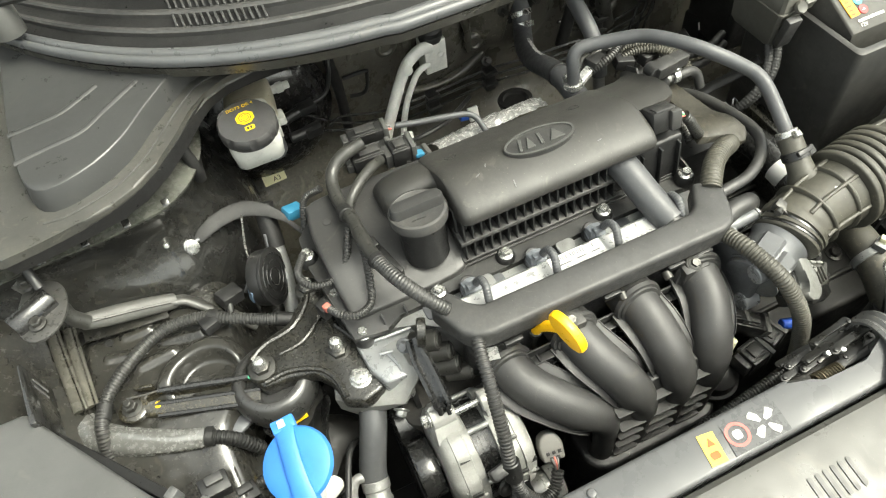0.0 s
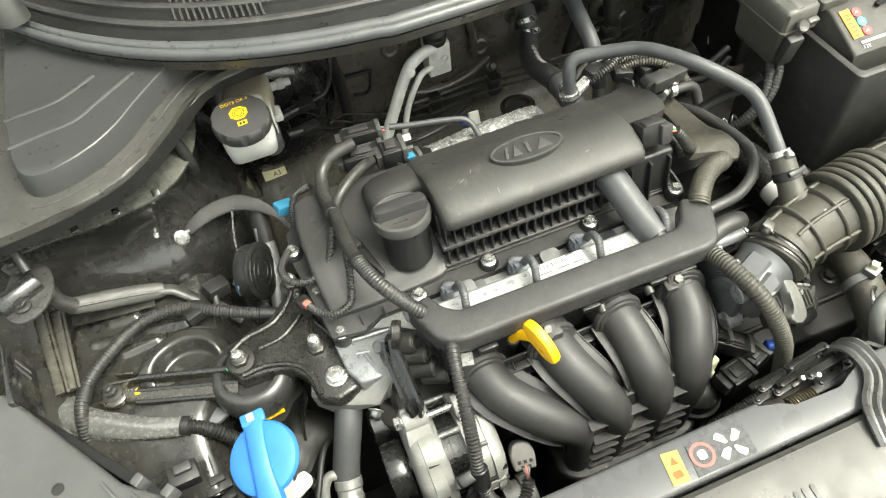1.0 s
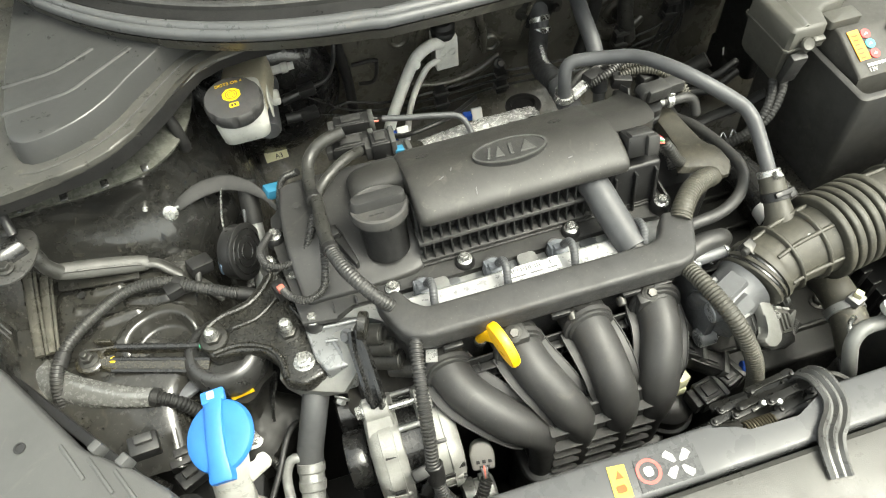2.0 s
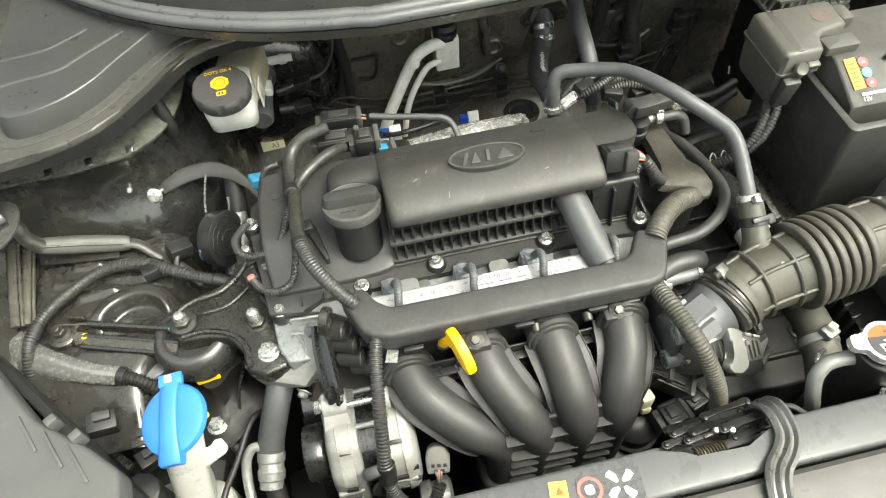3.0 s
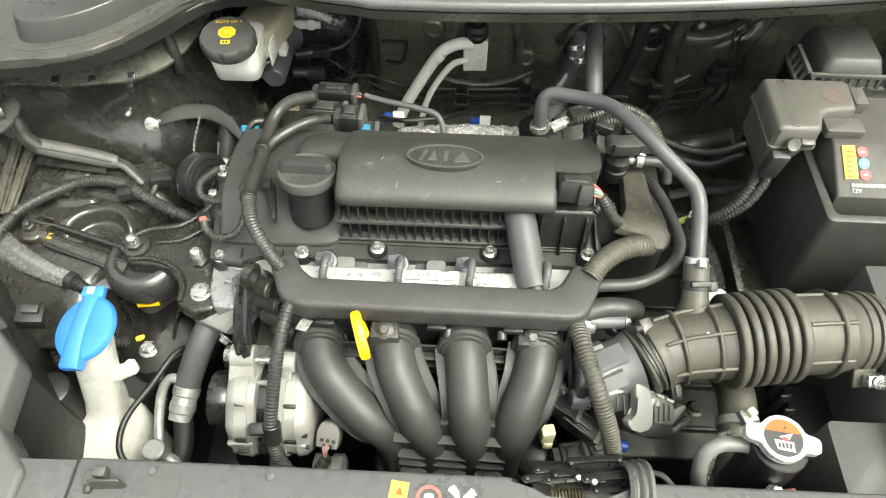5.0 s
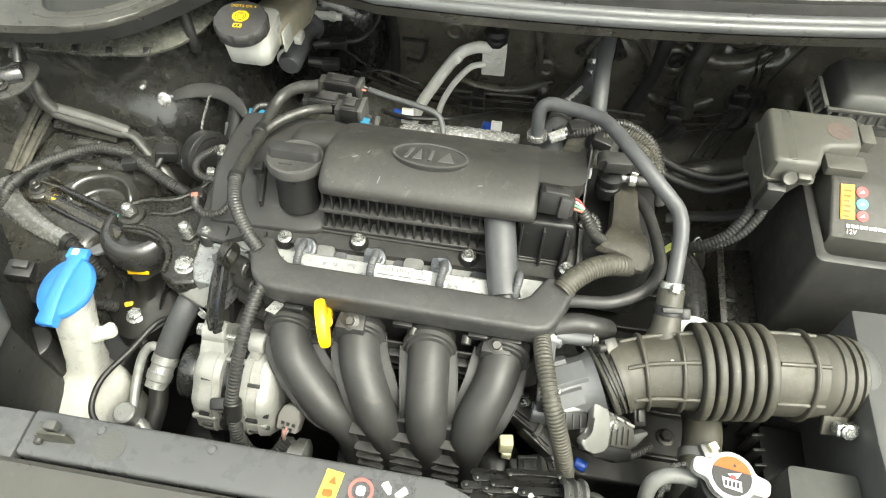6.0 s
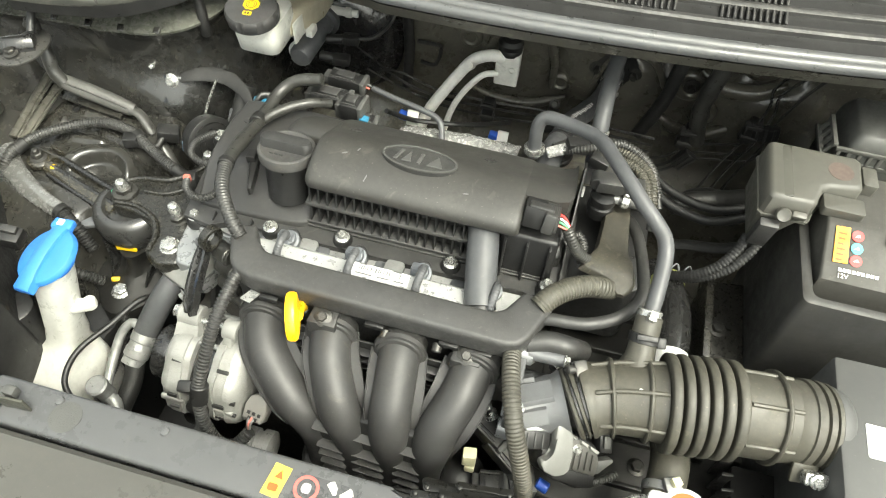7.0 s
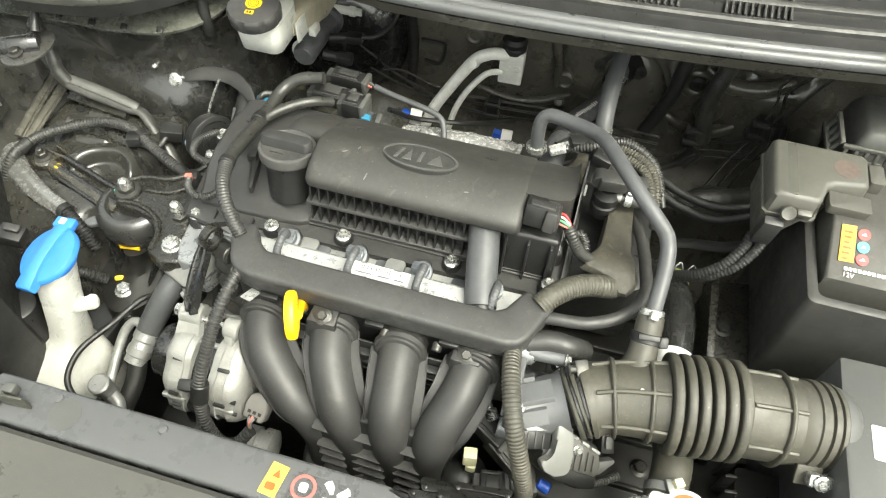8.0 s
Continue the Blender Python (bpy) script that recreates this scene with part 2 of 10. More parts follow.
def sweep(bm, pts, r, n=12, step=0.006, pitch=0.0, wave=0.0, flat=1.0, up=None, profile=None, wobble=0.0):
    """Tube along a smooth line; pitch and wave give it ribs, flat squashes it, profile scales its radius along it."""
    if pitch:
        step = pitch / 4
    path = spline(pts, step)[0]
    tan = [(path[min(i + 1, len(path) - 1)] - path[max(i - 1, 0)]).normalized() for i in range(len(path))]
    ref = Vector(up) if up else (Vector((0, 0, 1)) if abs(tan[0].z) < 0.9 else Vector((0, 1, 0)))
    u = (ref - tan[0] * ref.dot(tan[0])).normalized()
    loops = []
    for i, (p, t) in enumerate(zip(path, tan)):
        u = (u - t * u.dot(t)).normalized()
        w = t.cross(u)
        rad = r * (profile(i / (len(path) - 1)) if profile else 1)
        if pitch:
            rad += wave * (1, 1, -1, -1)[i % 4]
        if wobble:
            rad *= 1 + wobble * noise.noise(p * 90)
        loops.append([p + u * (rad * flat * math.cos(2 * math.pi * k / n)) + w * (rad * math.sin(2 * math.pi * k / n)) for k in range(n)])
    return rings(bm, loops)


def prism(bm, outline, z0, z1, bevel=0.002, seg=2, m=None):
    """Outline in plan, from z0 to z1; m places it elsewhere."""
    lo = [Vector((x, y, z0)) for x, y in outline]
    hi = [Vector((x, y, z1)) for x, y in outline]
    if m:
        lo, hi = [m @ p for p in lo], [m @ p for p in hi]
    a, b = [bm.verts.new(p) for p in lo], [bm.verts.new(p) for p in hi]
    n = len(a)
    area = sum(outline[i][0] * outline[(i + 1) % n][1] - outline[(i + 1) % n][0] * outline[i][1] for i in range(n))
    fs = [bm.faces.new([a[i], a[(i + 1) % n], b[(i + 1) % n], b[i]]) for i in range(n)]
    fs += [bm.faces.new(list(reversed(a))), bm.faces.new(b)]
    if area < 0:
        bmesh.ops.reverse_faces(bm, faces=fs)
    bevel_new(bm, fs, bevel, seg)
    return bm


XZ = Matrix(((1, 0, 0, 0), (0, 0, -1, 0), (0, 1, 0, 0), (0, 0, 0, 1)))   # plan x, y -> world x, z; height -> -y
YZ = Matrix(((0, 0, 1, 0), (1, 0, 0, 0), (0, 1, 0, 0), (0, 0, 0, 1)))    # plan x, y -> world y, z; height -> x


def hexbolt(bm, p, r=0.0065, h=0.007, axis=(0, 0, 1), flange=1.45):
    a, u, w = frame_of(axis)
    p = Vector(p)
    lathe(bm, p, a, [(0, r * flange), (0.0012, r * flange), (0.0026, r * 1.02)], 20)
    loops = [[p + a * d + u * (k * math.cos(math.pi * i / 3)) + w * (k * math.sin(math.pi * i / 3)) for i in range(6)]
             for d, k in ((0.002, r), (h - 0.001, r), (h, r * 0.86))]
    rings(bm, loops)
    lathe(bm, p, a, [(h - 0.001, r * 0.62), (h + 0.0004, r * 0.6), (h + 0.0004, r * 0.45), (h - 0.0006, r * 0.4)], 14)
    return bm


def rounded(x0, y0, x1, y1, r, n=4):
    pts = []
    for cx, cy, a in ((x1 - r, y0 + r, -90), (x1 - r, y1 - r, 0), (x0 + r, y1 - r, 90), (x0 + r, y0 + r, 180)):
        pts += [(cx + r * math.cos(radians(a + 90 * k / n)), cy + r * math.sin(radians(a + 90 * k / n))) for k in range(n + 1)]
    return pts


def ellipse(cx, cy, a, b, n=32):
    return [(cx + a * math.cos(2 * math.pi * i / n), cy + b * math.sin(2 * math.pi * i / n)) for i in range(n)]


def finish(name, bm, material, sharp=38):
    me = bpy.data.meshes.new(name)
    bmesh.ops.recalc_face_normals(bm, faces=bm.faces[:])
    bm.to_mesh(me)
    bm.free()
    me.materials.append(material)
    me.polygons.foreach_set("use_smooth", [True] * len(me.polygons))
    me.set_sharp_from_angle(angle=radians(sharp))
    return me


ORIGIN = {}


def thing(name, base, label, category, group="", kind=""):
    ob = new(name)
    ob.location = base
    ob.empty_display_size = 0.02
    ORIGIN[ob.name] = Vector(base)
    return tagged(ob, label, category, group, kind)


def part(name, bm, material, parent, label="", sharp=38):
    ob = new(name, finish(name, bm, material, sharp))
    ob.parent = parent
    if parent.name in ORIGIN:
        ob.matrix_parent_inverse = Matrix.Translation(-ORIGIN[parent.name])
    return tagged(ob, label)


def solid(name, bm, material, label, category, group="", kind="", sharp=38):
    """A thing that is one mesh."""
    return tagged(new(name, finish(name, bm, material, sharp)), label, category, group, kind)


def lettering(name, body, size, m, material, parent, align="CENTER"):
    cu = bpy.data.curves.new(name, "FONT")
    cu.body, cu.size, cu.align_x, cu.align_y, cu.extrude = body, size, align, "CENTER", 0.0001
    tmp = bpy.data.objects.new(name, cu)
    me = bpy.data.meshes.new_from_object(tmp)
    bpy.data.objects.remove(tmp)
    me.transform(m)
    me.materials.clear()
    me.materials.append(material)
    ob = new(name, me)
    ob.parent = parent
    if parent.name in ORIGIN:
        ob.matrix_parent_inverse = Matrix.Translation(-ORIGIN[parent.name])
    return ob


def lying(p, normal=(0, 0, 1), turn=0):
    """Places a flat drawing at p, facing normal, turned in its plane."""
    return Matrix.Translation(p) @ Vector(normal).to_track_quat("Z", "Y").to_matrix().to_4x4() @ pose(0, 0, 0, 0, 0, turn)


# ---- setting ----
def fexp(v):
    return math.exp(max(-60.0, min(60.0, v)))


def build_setting():
    bm = bm_new()
    v = [bm.verts.new(p) for p in ((-900, -900, 0), (900, -900, 0), (900, 900, 0), (-900, 900, 0))]
    bm.faces.new(v)
    tagged(new("ground", finish("ground", bm, TARMAC)), "grey asphalt ground under the car", "ground", kind="structure")

    # bulkhead with stamped relief
    bm = bm_new()
    nx, nz = 120, 60
    rows = []
    for k in range(nz + 1):
        z = 0.32 + 0.76 * k / nz
        row = []
        for i in range(nx + 1):
            x = -0.66 + 1.52 * i / nx
            y = 0.815
            for cx, cz, rx, rz, d in ((0.265, 0.785, 0.075, 0.075, -0.018), (0.10, 0.79, 0.06, 0.09, -0.012), (0.42, 0.86, 0.14, 0.06, 0.025), (-0.05, 0.75, 0.07, 0.1, -0.01), (0.56, 0.72, 0.09, 0.1, -0.02)):
                q = ((x - cx) / rx) ** 2 + ((z - cz) / rz) ** 2
                y += d / (1 + fexp((q - 1) * 9))
            y -= 0.09 / (1 + fexp((z - 0.60) * 40))
            y += 0.003 * noise.noise(Vector((x * 8, z * 8, 3)))
            row.append(bm.verts.new((x, y, z)))
        rows.append(row)
    for a, b in zip(rows, rows[1:]):
        for i in range(nx):
            bm.faces.new((a[i], a[i + 1], b[i + 1], b[i]))
    back = [[bm.verts.new((x, 0.86, z)) for x in (-0.66, 0.86)] for z in (0.32, 1.08)]
    bm.faces.new((back[0][0], back[1][0], back[1][1], back[0][1]))
    wall = solid("wall_bulkhead", bm, BULKHEAD, "dusty black stamped steel bulkhead behind the engine", "bulkhead", kind="structure")
    # stamped beads, pressed plate and dimples standing out of the sheet
    for pts, r in (([(0.060, 0.812, 0.70), (0.058, 0.808, 0.76), (0.058, 0.808, 0.80), (0.080, 0.808, 0.836), (0.126, 0.806, 0.855), (0.152, 0.806, 0.838), (0.168, 0.806, 0.79), (0.172, 0.808, 0.73)], 0.009),
                   ([(0.125, 0.808, 0.872), (0.150, 0.806, 0.842), (0.172, 0.806, 0.829), (0.196, 0.808, 0.848)], 0.007),
                   ([(0.232, 0.800, 0.735), (0.245, 0.798, 0.790), (0.262, 0.798, 0.826), (0.292, 0.798, 0.840), (0.325, 0.798, 0.832), (0.352, 0.800, 0.790), (0.362, 0.804, 0.745)], 0.006),
                   ([(0.030, 0.806, 0.700), (0.085, 0.802, 0.688), (0.146, 0.802, 0.694), (0.20, 0.806, 0.720)], 0.010),
                   ([(-0.050, 0.808, 0.80), (-0.030, 0.806, 0.845), (0.02, 0.806, 0.862), (0.05, 0.808, 0.85)], 0.008),
                   ([(0.400, 0.800, 0.835), (0.440, 0.792, 0.815), (0.490, 0.788, 0.820), (0.530, 0.79, 0.845)], 0.014),
                   ([(0.36, 0.812, 0.72), (0.40, 0.808, 0.70), (0.45, 0.806, 0.705), (0.50, 0.808, 0.74)], 0.012)):
        bm = bm_new()
        sweep(bm, pts, r, 14, 0.008, profile=lambda s: 0.35 + 0.65 * math.sin(math.pi * min(1, max(0, s))) ** 0.5)
        part("stamped_bead", bm, BULKHEAD, wall)
    for x, z, r in ((0.395, 0.790, 0.030), (0.430, 0.742, 0.026), (0.185, 0.745, 0.020), (0.02, 0.80, 0.022), (0.49, 0.86, 0.035)):
        bm = bm_new()
        lathe(bm, (x, 0.815, z), (0, -1, 0), [(0, r), (0.004, r * 0.97), (0.008, r * 0.82), (0.0095, r * 0.62), (0.0085, r * 0.5), (0.006, r * 0.42)], 36)
        part("stamped_dimple", bm, BULKHEAD, wall)

    # side walls and front wall that close the bay
    bm = bm_new()
    box(bm, (-0.66, 0.35, 0.62), (0.04, 0.96, 0.64), bevel=0.004)
    solid("wall_left", bm, PAINT_BLACK, "glossy black painted inner wing panel", "wing panel", kind="structure")
    bm = bm_new()
    box(bm, (0.87, 0.35, 0.64), (0.04, 0.96, 0.68), bevel=0.004)
    solid("wall_right", bm, PAINT_DULL, "dull black painted inner wing panel", "wing panel", kind="structure")
    bm = bm_new()
    box(bm, (0.10, -0.05, 0.52), (1.50, 0.03, 0.66), bevel=0.004)
    solid("wall_front", bm, PLASTIC_DARK, "black radiator shroud behind the grille", "radiator shroud", kind="structure")
    bm = bm_new()
    box(bm, (0.10, 0.38, 0.25), (1.50, 0.90, 0.02), bevel=0.002)
    solid("floor", bm, PLASTIC_DARK, "black plastic undertray below the engine", "undertray", kind="structure")


build_setting()


def build_bonnet():
    """Raised bonnet over the bay, above and behind the view."""
    bm = bm_new()
    loops = []
    for k in range(9):
        f = k / 8
        y, z = 0.93 - 0.26 * f, 1.14 + 0.92 * f
        loops.append([(x, y + 0.05 * (x - 0.1) ** 2, z) for x in [-0.72 + 1.64 * i / 16 for i in range(17)]] + [(x, y + 0.02 + 0.05 * (x - 0.1) ** 2, z + 0.012) for x in [0.92 - 1.64 * i / 16 for i in range(17)]])
    rings(bm, loops)
    solid("bonnet", bm, PAINT_DULL, "raised dark bonnet panel over the engine bay", "bonnet", kind="structure")


build_bonnet()


def cowl_line(x):
    """Front edge of the cowl in plan."""
    if x < -0.05:
        d = -0.05 - x
        return 0.522 + 0.10 * d + 0.75 * d * d + 1.9 * d ** 4
    d = x - 0.05
    return 0.518 + 0.02 * max(0, d) + 0.15 * max(0, d) ** 2


def build_cowl():
    t = thing("cowl_panel", (0.1, 0.7, 0.98), "black plastic cowl panel with slotted vents and a rubber lip", "cowl panel", kind="structure")
    xs = [-0.50 + 1.36 * i / 80 for i in range(81)]
    # section of the lip: rolled rubber on a flange
    sec = [(0.000, 0.000), (-0.002, 0.005), (-0.0005, 0.0095), (0.003, 0.012), (0.0065, 0.012), (0.0085, 0.0095), (0.0095, 0.0065), (0.0110, 0.0065), (0.0125, 0.0105), (0.0170, 0.0130), (0.0225, 0.0125), (0.0265, 0.009), (0.0275, 0.002), (0.022, -0.003), (0.010, -0.003)]
    bm = bm_new()
    rings(bm, [[(x, cowl_line(x) + a, 1.040 + b) for a, b in sec] for x in xs])
    part("rubber_lip", bm, mat("grey_rubber_lip", (0.074, 0.077, 0.080), 0.36, var=0.12, scale=18, bump=0.1, dust=0.15), t, "grey-black rubber sealing lip", sharp=50)
    # shelf below the lip, back to the bulkhead
    bm = bm_new()
    sec = [(0.003, -0.004), (0.012, -0.022), (0.10, -0.035), (0.27, -0.03), (0.27, -0.02), (0.10, -0.024), (0.02, -0.008)]
    rings(bm, [[(x, cowl_line(x) + a, 1.040 + b) for a, b in sec] for x in xs])
    part("under_shelf", bm, PAINT_DULL, t)
    # grille: bars and ladders of slots
    bm = bm_new()
    gx = [-0.62 + 1.48 * i / 60 for i in range(61)]
    sec = [(0.040, 1.040), (0.060, 1.044), (0.30, 1.105), (0.30, 1.095), (0.06, 1.034), (0.040, 1.030)]
    rings(bm, [[(x, cowl_line(max(x, -0.50)) + a, b) for a, b in sec] for x in gx])
    part("tray", bm, PLASTIC_DARK, t)
    for d, h in ((0.058, 0.008), (0.088, 0.007), (0.118, 0.009), (0.165, 0.008), (0.215, 0.01)):
        bm = bm_new()
        z = 1.044 + (d - 0.06) * 0.254
        rings(bm, [[(x, cowl_line(max(x, -0.5)) + d + a, z + b) for a, b in ((0, 0), (0, h * 0.7), (0.003, h), (0.009, h), (0.012, h * 0.7), (0.012, 0))] for x in gx])
        part("grille_bar", bm, PLASTIC_SMOOTH, t)
    for x0, x1, ds in ((-0.27, -0.17, (0.070, 0.098, 0.130)), (0.20, 0.30, (0.070, 0.098, 0.130)), (0.355, 0.43, (0.070, 0.098, 0.130)), (0.56, 0.66, (0.070, 0.098))):
        for d in ds:
            bm = bm_new()
            n = int((x1 - x0) / 0.0075)
            for i in range(n + 1):
                x = x0 + (x1 - x0) * i / n
                z = 1.050 + (d - 0.06) * 0.254
                box(bm, (x, cowl_line(x) + d + 0.009, z), (0.003, 0.019, 0.004), (14, 0, 0), bevel=0.0006, seg=1)
            part("vent_ladder", bm, PLASTIC_SMOOTH, t)
    # windscreen foot
    bm = bm_new()
    rings(bm, [[(x, cowl_line(max(x, -0.5)) + a, b) for a, b in ((0.29, 1.10), (0.50, 1.26), (0.50, 1.25), (0.29, 1.09))] for x in gx])
    part("glass_foot", bm, mat("dark_glass", (0.02, 0.022, 0.022), 0.05, var=0.05, bump=0.0), t, "dark windscreen glass")
    bm = bm_new()
    lathe(bm, (-0.452, 0.735, 1.06), (0, 0.1, 1), [(0, 0.02), (0.03, 0.02), (0.036, 0.017), (0.036, 0.012), (0.03, 0.009)], 24)
    part("wiper_pivot_cap", bm, PLASTIC_GREY, t, "round grey wiper pivot cap")
    bm = bm_new()
    sweep(bm, [(-0.452, 0.735, 1.10), (-0.36, 0.70, 1.115), (-0.20, 0.70, 1.13), (0.02, 0.71, 1.14)], 0.006, 8, 0.02)
    part("wiper_arm", bm, PLASTIC_DARK, t)


build_cowl()


def build_corner_cover():
    """Moulded cover over the left cowl corner."""
    t = thing("cowl_corner_cover", (-0.42, 0.56, 0.96), "grey-black moulded plastic cover over the wing corner", "trim cover", kind="structure")
    low = [(-0.490, 0.62), (-0.484, 0.54), (-0.477, 0.505), (-0.468, 0.491), (-0.456, 0.486), (-0.432, 0.489), (-0.396, 0.504), (-0.363, 0.531), (-0.342, 0.557), (-0.316, 0.586), (-0.290, 0.613), (-0.268, 0.626), (-0.225, 0.640), (-0.22, 0.70), (-0.30, 0.78), (-0.49, 0.84)]
    low = [(p.x, p.y) for p in spline([(x, y, 0) for x, y in low], 0.012)[0]]
    cx, cy = -0.40, 0.66
    bm = bm_new()
    rings(bm, [[(cx + (x - cx) * k, cy + (y - cy) * k, z) for x, y in low] for z, k in ((0.985, 1.0), (0.996, 1.0), (1.0195, 0.958), (1.0225, 0.950), (1.0235, 0.940), (1.0240, 0.88))])
    part("raised_body", bm, COVER_GREY, t, sharp=30)
    for pts in ([(-0.4850, 0.6000, 1.0236), (-0.4570, 0.6030, 1.0236), (-0.4280, 0.6080, 1.0236), (-0.4040, 0.6220, 1.0236), (-0.3830, 0.6360, 1.0236)], [(-0.4820, 0.5500, 1.0236), (-0.4470, 0.5570, 1.0236), (-0.4100, 0.5640, 1.0236), (-0.3860, 0.5820, 1.0236), (-0.3380, 0.6200, 1.0236)]):
        bm = bm_new()
        sweep(bm, pts, 0.0042, 10, 0.006, flat=0.5)
        part("moulded_bead", bm, COVER_GREY, t)
    out = [(-0.60, 0.438), (-0.52, 0.446), (-0.484, 0.450), (-0.46, 0.454), (-0.434, 0.459), (-0.403, 0.466), (-0.375, 0.480), (-0.346, 0.505), (-0.317, 0.540), (-0.296, 0.570), (-0.275, 0.594), (-0.247, 0.608), (-0.21, 0.613), (-0.17, 0.614), (-0.17, 0.70), (-0.50, 0.88), (-0.66, 0.88), (-0.66, 0.45)]
    bm = bm_new()
    prism(bm, out, 0.986, 0.9975, bevel=0.003)
    part("flange", bm, mat("dusty_cover_flange", (0.042, 0.042, 0.039), 0.36, var=0.2, scale=26, bump=0.2, dust=0.5, dust_col=(0.105, 0.10, 0.082)), t)
    # fine raised line along the flange
    bm = bm_new()
    sweep(bm, [(-0.472, 0.476, 0.9975), (-0.447, 0.474, 0.9975), (-0.399, 0.488, 0.9975), (-0.365, 0.511, 0.9975), (-0.335, 0.545, 0.9975), (-0.305, 0.582, 0.9975), (-0.275, 0.610, 0.9975), (-0.235, 0.620, 0.9975)], 0.0016, 6, 0.008)
    part("raised_line", bm, DUSTY, t)
    bm = bm_new()
    rings(bm, [[(x, y, 0.990), (x + 0.003, y + 0.003, 0.970), (x + 0.006, y + 0.006, 0.970), (x + 0.005, y + 0.005, 0.990)] for x, y in out[1:14]])
    part("drip_edge", bm, PLASTIC_DARK, t)


build_corner_cover()


def build_tower():
    """Suspension tower: sloping black wall with a flanged rim."""
    t = thing("suspension_tower", (-0.45, 0.6, 0.6), "glossy black painted suspension tower with a spot-welded rim", "suspension tower", kind="structure")
    plan = [(-0.66, 0.490), (-0.59, 0.492), (-0.53, 0.496), (-0.475, 0.500), (-0.44, 0.500), (-0.41, 0.502), (-0.375, 0.508), (-0.350, 0.523), (-0.328, 0.545), (-0.310, 0.58), (-0.300, 0.64), (-0.30, 0.72), (-0.30, 0.81)]
    path, _ = spline([(x, y, 0) for x, y in plan], 0.010)

    def rim_z(x):
        return 0.922 + 0.004 * noise.noise(Vector((x * 14, 2, 1)))

    def wall(sec, name, material, label="", rough=0.0):
        loops = []
        for i, p in enumerate(path):
            d = (path[min(i + 1, len(path) - 1)] - path[max(i - 1, 0)]).normalized()
            nrm = Vector((d.y, -d.x, 0))
            lp = []
            for o, z in sec:
                w = rough * noise.noise(Vector((p.x * 16, p.y * 16, z * 22)))
                lp.append((p.x + nrm.x * (o + w), p.y + nrm.y * (o + w), rim_z(p.x) + z + w))
            loops.append(lp)
        part(name, rings(bm_new(), loops), material, t, label, sharp=50)

    wall([(0.032, -0.32), (0.026, -0.135), (0.018, -0.112), (0.006, -0.092), (-0.004, -0.074), (-0.010, -0.055), (-0.010, -0.036), (-0.007, -0.018), (-0.003, -0.006), (0.0, 0.0), (-0.008, 0.0), (-0.03, -0.06), (-0.03, -0.32)], "shell", PAINT_BLACK, rough=0.004)
    wall([(0.002, -0.001), (0.003, 0.003), (-0.010, 0.008), (-0.026, 0.014), (-0.036, 0.015), (-0.036, 0.011), (-0.010, 0.002)], "rim", mat("satin_black_rim", (0.065, 0.067, 0.058), 0.26, var=0.55, scale=38, bump=0.1, dust=0.35, dust_col=(0.16, 0.155, 0.13), coat=0.3), "dusty rim with weld spots", rough=0.002)
    for k in range(9):
        p = path[14 + k * 2]
        bm = bm_new()
        lathe(bm, (p.x + 0.004, p.y + 0.012, rim_z(p.x) + 0.0085), (0, -0.4, 0.9), [(0, 0.0042), (0.0008, 0.0042), (0.0008, 0.0028)], 14)
        part("weld_spot", bm, bpy.data.materials["satin_black_rim"], t)
    for k in range(4):
        p = path[15 + k * 5]
        bm = bm_new()
        box(bm, (p.x, p.y + 0.002, rim_z(p.x) + 0.005), (0.009, 0.010, 0.006), (35, 0, 4), bevel=0.001)
        part("rim_tab", bm, PAINT_BLACK, t)
    # taped loom dropping behind the rim corner
    bm = bm_new()
    sweep(bm, [(-0.330, 0.575, 0.972), (-0.322, 0.566, 0.945), (-0.318, 0.560, 0.920), (-0.320, 0.562, 0.900)], 0.0075, 12, 0.006, wobble=0.12)
    part("taped_loom_stub", bm, TAPE, t)
    bm = bm_new()
    lathe(bm, (-0.331, 0.572, 0.962), (-0.1, -0.3, 1), [(0, 0.012), (0.002, 0.0145), (0.010, 0.0145), (0.013, 0.011), (0.012, 0.006)], 20)
    part("grommet", bm, PLASTIC_DARK, t)


build_tower()


